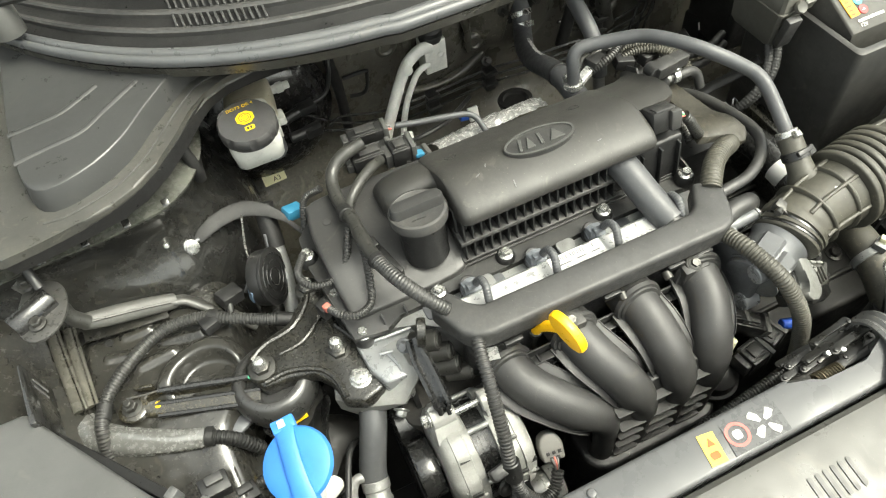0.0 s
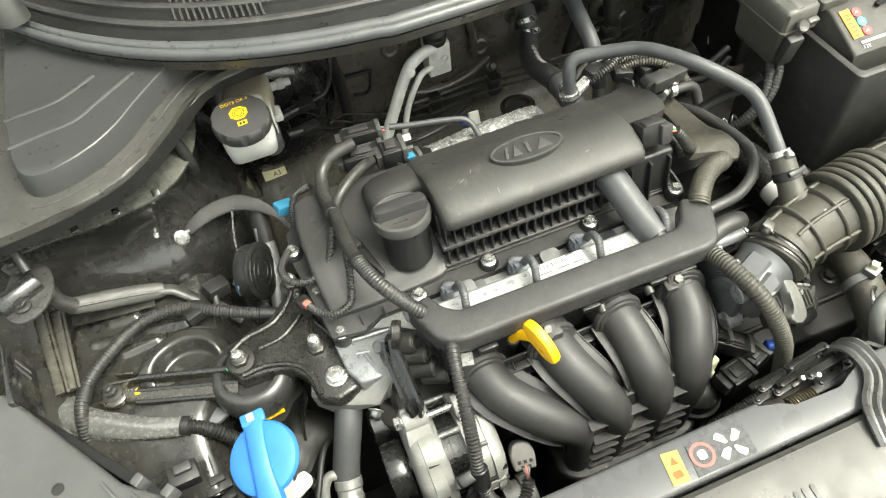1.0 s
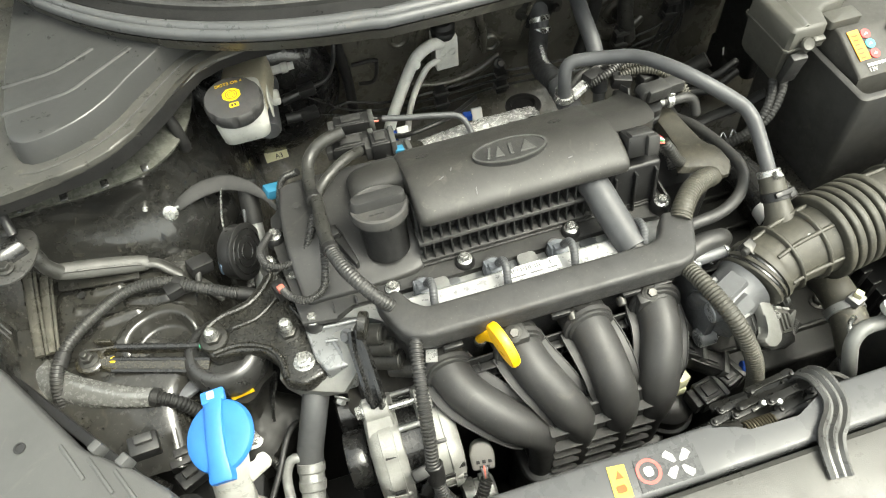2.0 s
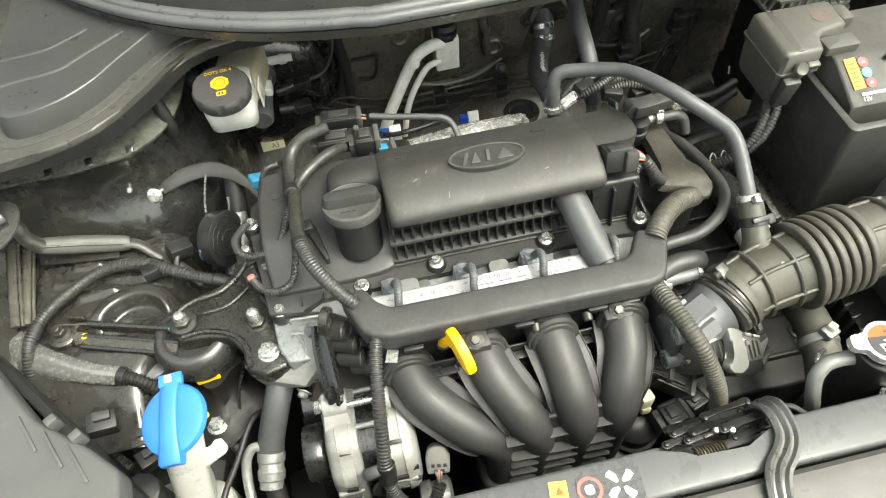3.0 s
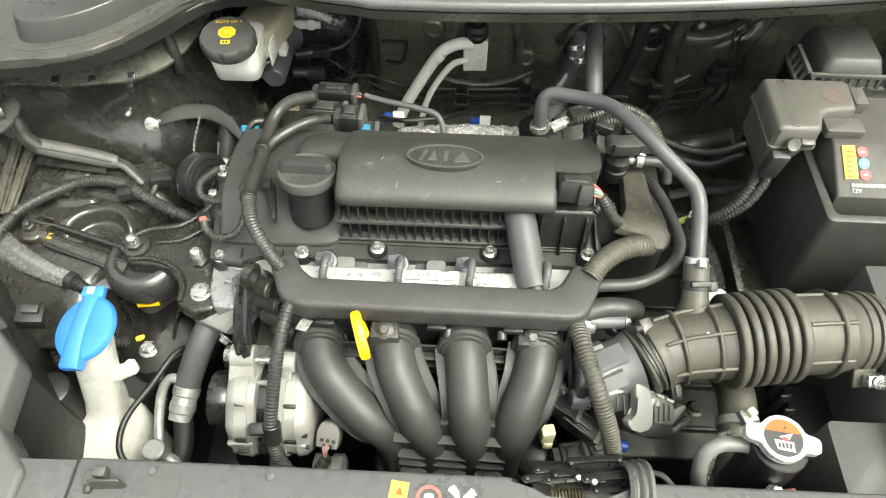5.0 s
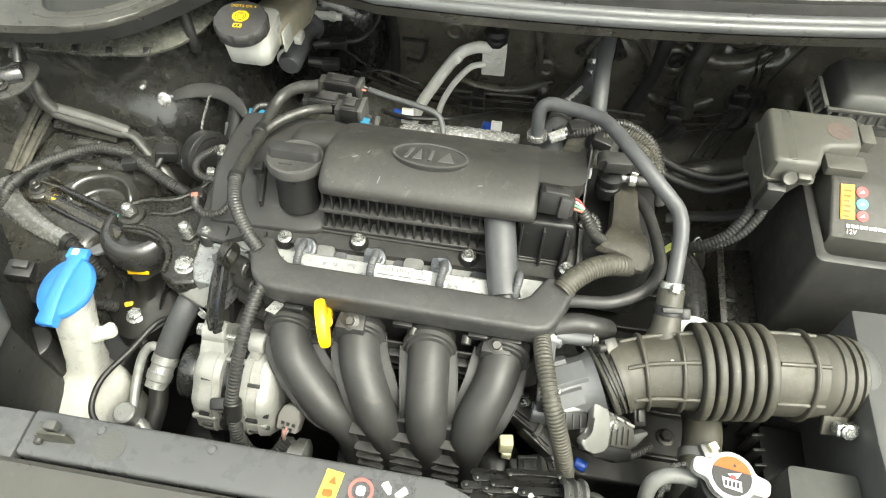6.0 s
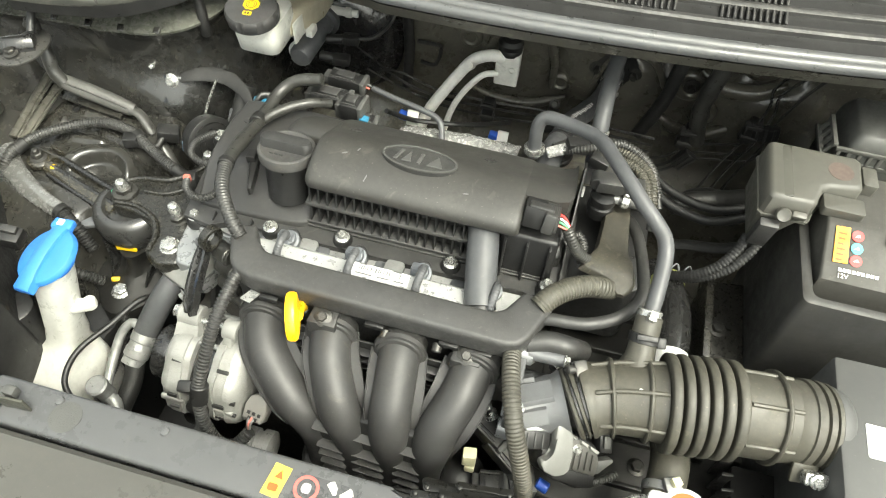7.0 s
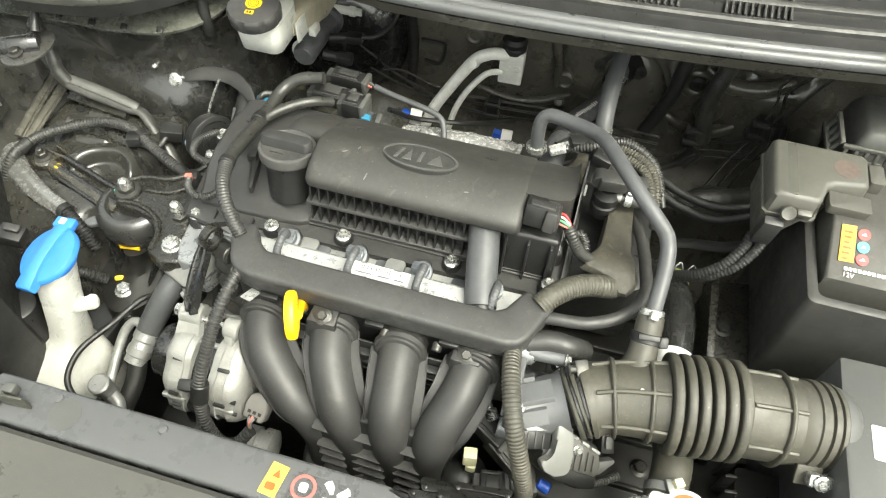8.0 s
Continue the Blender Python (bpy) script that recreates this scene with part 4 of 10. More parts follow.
    # arm of the hood reaching left behind the filler cap
    arm = [(0.388, 0.880), (0.386, 0.905), (0.389, 0.9200), (0.394, 0.9255), (0.402, 0.9275), (0.412, 0.926), (0.425, 0.9195), (0.440, 0.912), (0.450, 0.903), (0.456, 0.882)]
    ay, az = 0.42, 0.890
    bm = bm_new()
    rings(bm, [[(x, ay + (y - ay) * k + dy, az + (z - az) * k - dz) for y, z in arm] for x, k, dy, dz in ((-0.132, 0.55, 0.004, 0.012), (-0.1305, 0.72, 0.004, 0.010), (-0.126, 0.84, 0.003, 0.007), (-0.116, 0.93, 0.002, 0.004), (-0.100, 0.98, 0.001, 0.0015), (-0.080, 1.0, 0, 0), (-0.066, 1.0, -0.003, -0.002), (-0.056, 1.0, -0.010, -0.007), (-0.046, 1.0, -0.020, -0.014))])
    part("rear_ramp", bm, HOOD_SATIN, t, sharp=60)
    # screw wells coloured black for the shade inside them
    for x in (-0.038, 0.131):
        bm = bm_new()
        lathe(bm, (x, 0.412, 0.9305), (0, 0.5, 0.86), [(0, 0.0085), (0.0012, 0.0085), (0.0012, 0.0070), (-0.004, 0.0065)], 22, squash=0.75)
        part("screw_well", bm, BLACK_PRINT_AND_HOLLOW, t, "dark oval screw well")
    # badge: oval plate with plain strokes
    m = Matrix.Translation((0.056, 0.3650, 0.9540)) @ pose(0, 0, 0, -5, 0, -1)
    bm = bm_new()
    prism(bm, ellipse(0, 0, 0.0445, 0.0200, 44), -0.004, 0.0016, bevel=0.0008, m=m)
    badge = part("badge", bm, PLASTIC, t, "raised oval badge with plain strokes")
    bm = bm_new()
    o, i = ellipse(0, 0, 0.0445, 0.0200, 44), ellipse(0, 0, 0.0418, 0.0174, 44)
    rings(bm, [[m @ Vector((x, y, z)) for x, y in q] for q, z in ((o, 0.0010), (o, 0.0032), (i, 0.0032), (i, 0.0010))], False, False)
    part("badge_rim", bm, PLASTIC_GREY, badge)
    for q in ([(-0.030, -0.009), (-0.026, -0.009), (-0.020, 0.009), (-0.024, 0.009)], [(-0.020, -0.009), (-0.009, -0.009), (-0.012, 0.009)],
              [(-0.002, -0.009), (0.002, -0.009), (0.004, 0.009), (0.000, 0.009)], [(0.010, -0.009), (0.029, -0.009), (0.0205, 0.009)]):
        bm = bm_new()
        prism(bm, q, 0.001, 0.0034, bevel=0.0004, seg=1, m=m)
        part("badge_stroke", bm, PLASTIC_GREY, badge)
    # ribbed front below the hood; deep black puts the hood's shade into its colour
    bm = bm_new()
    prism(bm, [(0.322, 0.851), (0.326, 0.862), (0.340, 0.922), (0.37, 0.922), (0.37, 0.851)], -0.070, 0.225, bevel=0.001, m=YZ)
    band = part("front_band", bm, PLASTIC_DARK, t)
    for z, y, h in ((0.8610, 0.311, 0.004), (0.8890, 0.3150, 0.0065)):
        bm = bm_new()
        box(bm, (0.035, y + 0.014, z), (0.214, 0.028, h), bevel=0.002)
        part("long_rib", bm, PLASTIC_SMOOTH, band)
    for z, y in ((0.8545, 0.310), (0.8580, 0.312)):
        bm = bm_new()
        box(bm, (0.075, y + 0.004, z), (0.292, 0.008, 0.0022), bevel=0.0008)
        part("thin_lip", bm, PLASTIC_SMOOTH, band)
    for k in range(19):
        x = -0.066 + 0.0111 * k
        bm = bm_new()
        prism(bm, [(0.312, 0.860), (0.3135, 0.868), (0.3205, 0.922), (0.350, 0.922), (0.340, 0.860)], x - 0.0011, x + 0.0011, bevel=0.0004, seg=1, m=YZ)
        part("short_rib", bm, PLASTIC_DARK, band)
    for x in (0.172, 0.198, 0.224):
        bm = bm_new()
        prism(bm, [(0.306, 0.852), (0.309, 0.872), (0.314, 0.910), (0.350, 0.910), (0.34, 0.852)], x - 0.0014, x + 0.0014, bevel=0.0005, seg=1, m=YZ)
        part("short_rib", bm, PLASTIC_DARK, band)
    bm = bm_new()
    prism(bm, [(0.312, 0.852), (0.3165, 0.880), (0.322, 0.916), (0.350, 0.916), (0.345, 0.852)], 0.166, 0.232, bevel=0.004, seg=3, m=YZ)
    part("end_plate", bm, PLASTIC_DARK, band)
    # small upright wedge beside the loom
    bm = bm_new()
    prism(bm, [(-0.170, 0.375), (-0.155, 0.372), (-0.143, 0.318), (-0.147, 0.315)], 0.878, 0.890, bevel=0.0015)
    box(bm, (-0.1625, 0.366, 0.892), (0.012, 0.016, 0.012), (0, 0, 8), bevel=0.002)
    part("loom_bracket", bm, PLASTIC_DARK, t)
    # cover bolts with rubber boots
    for x, y, z in ((-0.213, 0.288, 0.846), (-0.114, 0.295, 0.852), (-0.022, 0.302, 0.858), (0.114, 0.303, 0.858), (0.231, 0.300, 0.864), (-0.236, 0.415, 0.858), (-0.224, 0.352, 0.846)):
        bm = bm_new()
        lathe(bm, (x, y, z - 0.016), (0, 0, 1), [(0, 0.012), (0.008, 0.0125), (0.014, 0.0115), (0.0165, 0.0095)], 22)
        boot = part("bolt_boot", bm, PLASTIC_DARK, t)
        bm = bm_new()
        hexbolt(bm, (x, y, z), 0.0062, 0.008)
        part("bolt", bm, ZINC, boot, "bright zinc hex bolt")
    # scuffs on the hood and small moulded pips on the cover
    for x, y, z, w, a in ((0.003, 0.326, 0.9475, 0.010, 80), (-0.030, 0.352, 0.9530, 0.007, 25), (-0.016, 0.361, 0.9535, 0.005, 60), (0.118, 0.335, 0.9500, 0.006, 10)):
        bm = bm_new()
        prism(bm, ellipse(0, 0, w / 2, 0.0007, 12), -0.0004, 0.0004, bevel=0, m=lying((x, y, z), (0, -0.25, 0.97), a))
        part("scuff", bm, GREY_PRINT, t, "pale scuff mark")
    for x, y in ((-0.199, 0.430), (-0.150, 0.455)):
        bm = bm_new()
        lathe(bm, (x, y, 0.882), (0, 0, 1), [(0, 0.0055), (0.003, 0.005), (0.0035, 0.003)], 16)
        part("moulded_pip", bm, PLASTIC, t)

build_valve_cover()


def build_oil_cap():
    t = thing("oil_filler_cap", (-0.105, 0.350, 0.88), "black plastic oil filler cap with a raised grip bar", "oil cap")
    ax = Vector((0, 0.16, 0.987)).normalized()
    b = Vector((-0.105, 0.345, 0.880))
    # neck in deep black, which carries the shadow beneath the cap
    bm = bm_new()
    lathe(bm, b, ax, [(-0.012, 0.0270), (-0.004, 0.0268), (0.045, 0.0272)], 36)
    part("neck", bm, PLASTIC_DARK, t)
    bm = bm_new()
    c = b + ax * 0.044
    lathe(bm, c, ax, [(0, 0.0315), (0.001, 0.0335), (0.0105, 0.0345), (0.0135, 0.0335), (0.0145, 0.0305), (0.0135, 0.029)], 44)
    cap = part("cap_body", bm, mat("dull_cap_plastic", (0.048, 0.048, 0.048), 0.45, var=0.15, bump=0.25, dust=0.2), t)
    m = Matrix.Translation(c + ax * 0.0135) @ ax.to_track_quat("Z", "Y").to_matrix().to_4x4() @ pose(0, 0, 0, 0, 0, 180)
    bm = bm_new()
    loops = [[m @ Vector((x * s, y * s, z)) for x, y in rounded(-0.0325, -0.009, 0.0325, 0.009, 0.008, 5)] for z, s in ((-0.002, 1.0), (0.010, 0.97), (0.0125, 0.9), (0.013, 0.75))]
    rings(bm, loops)
    part("grip_bar", bm, mat("dull_black_grip", (0.026, 0.026, 0.026), 0.5, var=0.25, bump=0.25, dust=0.12, dust_col=(0.1, 0.097, 0.085)), cap)
    for k in range(3):
        bm = bm_new()
        prism(bm, [(-0.014 + 0.006 * k, -0.018), (-0.009 + 0.006 * k, -0.018), (-0.009 + 0.006 * k, -0.0172), (-0.014 + 0.006 * k, -0.0172)], 0.0, 0.0016, bevel=0, m=m)
        part("moulded_bar", bm, PLASTIC_SMOOTH, cap)


build_oil_cap()


def build_rail():
    t = thing("fuel_rail", (0, 0.255, 0.842), "bright aluminium fuel rail with a printed label", "fuel rail")
    bm = bm_new()
    sec = [(0.236, 0.850), (0.236, 0.870), (0.2405, 0.8745), (0.260, 0.8745), (0.2645, 0.870), (0.2645, 0.850)]
    rings(bm, [[(x, y, z) for y, z in sec] for x in (-0.112, -0.111, 0.146, 0.147)])
    rail = part("rail", bm, ALU_BRIGHT, t)
    bm = bm_new()
    box(bm, (0.043, 0.2525, 0.8749), (0.068, 0.0165, 0.0005), bevel=0)
    lab = part("label", bm, WHITE_PRINT, rail, "white paper label with a barcode")
    random.seed(3)
    x = 0.016
    while x < 0.066:
        w = random.choice((0.0006, 0.001, 0.0015))
        bm = bm_new()
        box(bm, (x, 0.2555, 0.8753), (w, 0.006, 0.0002), bevel=0)
        part("print_bar", bm, GREY_PRINT, lab)
        x += w + random.choice((0.0008, 0.0014))
    for x0, x1, y in ((0.014, 0.034, 0.2475), (0.040, 0.055, 0.2475), (0.060, 0.072, 0.2475), (0.016, 0.024, 0.2605), (0.056, 0.066, 0.2605)):
        bm = bm_new()
        box(bm, ((x0 + x1) / 2, y, 0.8753), (x1 - x0, 0.002, 0.0002), bevel=0)
        part("print_bar", bm, GREY_PRINT, lab)
    for x in (-0.06, 0.05):
        bm = bm_new()
        prism(bm, rounded(x - 0.012, 0.262, x + 0.012, 0.292, 0.006), 0.846, 0.852, bevel=0.0015)
        part("foot", bm, ALU, t)
    # injectors with grey plugs
    for x in (-0.080, 0.005, 0.085, 0.170):
        inj = thing("fuel_injector", (x, 0.278, 0.842), "grey fuel injector plug with a short ribbed lead", "injector", group="injectors along the rail")
        bm = bm_new()
        lathe(bm, (x, 0.280, 0.850), (0, -0.3, 0.95), [(0, 0.010), (0.006, 0.0125), (0.014, 0.0125), (0.015, 0.0095), (0.022, 0.009), (0.024, 0.006)], 20)
        box(bm, (x - 0.002, 0.274, 0.866), (0.019, 0.014, 0.018), (-20, 0, 0), bevel=0.002)
        box(bm, (x - 0.002, 0.270, 0.877), (0.013, 0.009, 0.006), (-20, 0, 0), bevel=0.0015)
        part("plug", bm, mat("pale_grey_plastic", (0.120, 0.130, 0.145), 0.42, var=0.2, dust=0.2) if x < -0.05 else bpy.data.materials["pale_grey_plastic"], inj)
        bm = bm_new()
        cyl(bm, (x, 0.288, 0.842), (x, 0.284, 0.862), 0.010)
        part("body", bm, PLASTIC_DARK, inj)
        bm = bm_new()
        sweep(bm, [(x + 0.003, 0.268, 0.882), (x + 0.006, 0.262, 0.894), (x + 0.006, 0.250, 0.897), (x + 0.004, 0.240, 0.889), (x + 0.004, 0.236, 0.880)], 0.0046, 12, pitch=0.003, wave=0.0002)
        part("lead", bm, RUBBER, inj)
    for x in (-0.128, -0.045, 0.035, 0.13):
        bm = bm_new()
        prism(bm, rounded(x - 0.011, 0.270, x + 0.011, 0.292, 0.006), 0.838, 0.8440, bevel=0.002)
        part("injector_boss", bm, ALU_GREY, t)


build_rail()


def build_cable_duct():
    t = thing("wiring_duct", (0.05, 0.22, 0.86), "satin black plastic wiring duct bent round the fuel rail", "wiring duct")
    out = [(-0.140, 0.258), (-0.112, 0.268), (-0.100, 0.246), (-0.086, 0.235), (0.178, 0.232), (0.190, 0.238), (0.208, 0.268), (0.243, 0.258), (0.222, 0.208), (0.214, 0.198), (0.200, 0.1935), (-0.094, 0.197), (-0.112, 0.203), (-0.122, 0.214)]
    bm = bm_new()
    prism(bm, out, 0.862, 0.8935, bevel=0.0065, seg=4)
    part("channel", bm, PLASTIC_SMOOTH, t, sharp=50)
    bm = bm_new()
    out2 = [(-0.090, 0.200), (-0.09, 0.230), (0.20, 0.228), (0.206, 0.200)]
    prism(bm, out2, 0.856, 0.864, bevel=0.001)
    part("lower_lid", bm, PLASTIC_DARK, t)
    for x in (-0.07, 0.055, 0.14, 0.178):
        bm = bm_new()
        box(bm, (x, 0.194, 0.861), (0.022, 0.006, 0.007), bevel=0.0012)
        part("snap_tab", bm, PLASTIC_DARK, t)


build_cable_duct()


def build_manifold():
    t = thing("intake_manifold", (0.07, 0.15, 0.6), "black plastic intake manifold with four curved runners", "intake manifold")
    runs = [
        [(-0.083, 0.215, 0.815), (-0.081, 0.192, 0.818), (-0.066, 0.158, 0.808), (-0.030, 0.125, 0.784), (0.000, 0.109, 0.756), (0.006, 0.104, 0.70), (0.006, 0.104, 0.60)],
        [(0.002, 0.213, 0.826), (0.004, 0.190, 0.829), (0.013, 0.157, 0.820), (0.033, 0.122, 0.796), (0.050, 0.106, 0.757), (0.053, 0.103, 0.70), (0.053, 0.103, 0.60)],
        [(0.086, 0.211, 0.829), (0.087, 0.188, 0.833), (0.091, 0.155, 0.824), (0.095, 0.120, 0.800), (0.099, 0.105, 0.760), (0.101, 0.103, 0.70), (0.101, 0.103, 0.60)],
        [(0.173, 0.213, 0.829), (0.171, 0.190, 0.833), (0.165, 0.157, 0.824), (0.151, 0.122, 0.798), (0.146, 0.106, 0.757), (0.146, 0.103, 0.70), (0.146, 0.103, 0.60)],
    ]
    for pts in runs:
        bm = bm_new()
        sweep(bm, pts, 0.0238, 28, 0.005, profile=lambda s: 1.0 - 0.34 * max(0.0, min(1.0, (s - 0.40) / 0.22)))
        r = part("runner", bm, RUNNER, t)
        # collar at the head end: a lipped flange with a step behind it
        bm = bm_new()
        a, b = Vector(pts[1]), Vector(pts[0])
        d = (b - a).normalized()
        lathe(bm, a - d * 0.010, d, [(0, 0.0238), (0.0008, 0.0262), (0.0030, 0.0268), (0.0036, 0.0300), (0.0085, 0.0312), (0.0100, 0.0305), (0.0102, 0.0285), (0.036, 0.0285)], 40)
        part("collar", bm, PLASTIC, r)
        # weld flanges along both flanks, broad at the top and thinning downwards
        for s in (-1, 1):
            path, _ = spline(pts[1:6], 0.006)
            bm = bm_new()
            loops = []
            for i, p in enumerate(path):
                f = i / (len(path) - 1)
                tn = (path[min(i + 1, len(path) - 1)] - path[max(i - 1, 0)]).normalized()
                side = tn.cross(Vector((0, -0.55, 0.83))).normalized() * s
                nrm = side.cross(tn).normalized() * (1 if s > 0 else -1)
                k = 1.0 - 0.42 * max(0.0, min(1.0, (f - 0.42) / 0.34))
                o = p + side * 0.0220 * k - nrm * 0.004
                e = (0.0105 + 0.0016 * math.sin(9 * f + s)) * (1 - 0.55 * max(0.0, (f - 0.55) / 0.45))
                loops.append([o + nrm * 0.0016, o + side * (e - 0.0012) + nrm * 0.0016, o + side * (e - 0.0008) + nrm * 0.0034, o + side * e + nrm * 0.0034, o + side * e - nrm * 0.0016, o - nrm * 0.0016])
            rings(bm, loops)
            part("weld_seam", bm, RUNNER, r)
    # webs between the runners low down, in deeper black, with thin level stiffeners
    for x, w in ((0.0315, 0.030), (0.0760, 0.036), (0.1235, 0.030)):
        bm = bm_new()
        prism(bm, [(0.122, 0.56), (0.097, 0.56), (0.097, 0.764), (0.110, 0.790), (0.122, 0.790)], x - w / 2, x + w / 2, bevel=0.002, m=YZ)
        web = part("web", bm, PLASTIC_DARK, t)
        for z, front, wide in ((0.7745, 0.0915, 1.45), (0.7420, 0.0850, 1.12), (0.7180, 0.0845, 1.12), (0.6920, 0.0840, 1.12), (0.6660, 0.0840, 1.12)):
            h = w * 0.5 * wide
            bm = bm_new()
            prism(bm, [(x - h * 0.9, 0.118), (x + h * 0.9, 0.118), (x + h, front + 0.0015), (x + h - 0.0015, front), (x - h + 0.0015, front + 0.001), (x - h, front + 0.0025)], z - 0.0008, z + 0.0008, bevel=0.0003, seg=1)
            part("stiffener", bm, PLASTIC_SMOOTH, web)
    # foot in the same deeper black as the webs
    bm = bm_new()
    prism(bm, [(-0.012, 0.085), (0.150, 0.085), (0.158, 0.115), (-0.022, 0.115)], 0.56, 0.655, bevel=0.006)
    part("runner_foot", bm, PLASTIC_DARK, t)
    # plenum below and flange at the head
    bm = bm_new()
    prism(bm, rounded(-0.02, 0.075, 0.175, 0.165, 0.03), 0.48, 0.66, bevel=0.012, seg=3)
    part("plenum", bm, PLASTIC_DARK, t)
    bm = bm_new()
    prism(bm, rounded(-0.118, 0.205, 0.208, 0.232, 0.01), 0.79, 0.862, bevel=0.003)
    part("head_flange", bm, PLASTIC_DARK, t)
    bm = bm_new()
    for z in (0.785, 0.800, 0.818):
        box(bm, (0.045, 0.180, z), (0.25, 0.010, 0.003), bevel=0.001)
    for k in range(12):
        box(bm, (-0.065 + 0.020 * k, 0.181, 0.800), (0.0025, 0.010, 0.044), bevel=0.0006, seg=1)
    box(bm, (0.045, 0.188, 0.790), (0.25, 0.003, 0.08), bevel=0.001)
    part("rear_grid", bm, PLASTIC_DARK, t)
    # fixing lugs with bolts
    for x, y, z in ((-0.003, 0.188, 0.866), (0.162, 0.189, 0.861)):
        bm = bm_new()
        prism(bm, [(x - 0.017, y - 0.010), (x + 0.017, y - 0.010), (x + 0.015, y + 0.016), (x - 0.015, y + 0.016)], z - 0.03, z - 0.004, bevel=0.003)
        lug = part("lug", bm, PLASTIC, t)
        bm = bm_new()
        lathe(bm, (x, y, z - 0.006), (0, -0.35, 0.94), [(0, 0.0105), (0.003, 0.0105), (0.004, 0.009)], 20)
        hexbolt(bm, (x, y - 0.001, z - 0.003), 0.0058, 0.006, (0, -0.35, 0.94))
        part("bolt", bm, STEEL_DARK, lug, "dark hex bolt with washer")
    for x in (0.068, 0.128):
        bm = bm_new()
        cyl(bm, (x, 0.196, 0.856), (x, 0.186, 0.852), 0.0055, n=16)
        part("stud", bm, STEEL_DARK, t)
    bm = bm_new()
    box(bm, (-0.095, 0.195, 0.853), (0.013, 0.020, 0.001), (-20, 0, -14), bevel=0)
    part("paper_tag", bm, ALU_BRIGHT, t, "small bright foil tag")


build_manifold()


def build_dipstick():
    t = thing("dipstick", (-0.03, 0.19, 0.80), "yellow plastic dipstick handle with an oval finger plate", "dipstick")
    c = Vector((-0.024, 0.162, 0.895))
    n = Vector((0.90, 0.28, 0.06)).normalized()
    u = Vector((0.46, -0.72, -0.52))
    u = (u - n * u.dot(n)).normalized()
    w = n.cross(u)
    bm = bm_new()
    loops = []
    for z, k in ((-0.0055, 0.84), (-0.0048, 0.95), (-0.0025, 1.0), (0.0025, 1.0), (0.0048, 0.95), (0.0055, 0.84)):
        loops.append([c + n * z + u * (0.0265 * k * math.cos(2 * math.pi * i / 40)) + w * (0.0165 * k * math.sin(2 * math.pi * i / 40)) for i in range(40)])
    rings(bm, loops)
    part("finger_plate", bm, YELLOW, t)
    bm = bm_new()
    s = c + Vector((0.002, 0.006, -0.008))
    sweep(bm, [s, s + Vector((-0.006, 0.016, -0.012)), s + Vector((-0.012, 0.030, -0.030)), s + Vector((-0.014, 0.036, -0.045))], 0.0062, 14, 0.003)
    part("stem", bm, YELLOW, t)
    bm = bm_new()
    e = s + Vector((-0.014, 0.036, -0.045))
    cyl(bm, e, e + Vector((0, 0.003, -0.012)), 0.0080)
    cyl(bm, e + Vector((0, 0.003, -0.01)), e + Vector((0.0, 0.005, -0.2)), 0.004)
    part("tube", bm, STEEL_DARK, t)


build_dipstick()


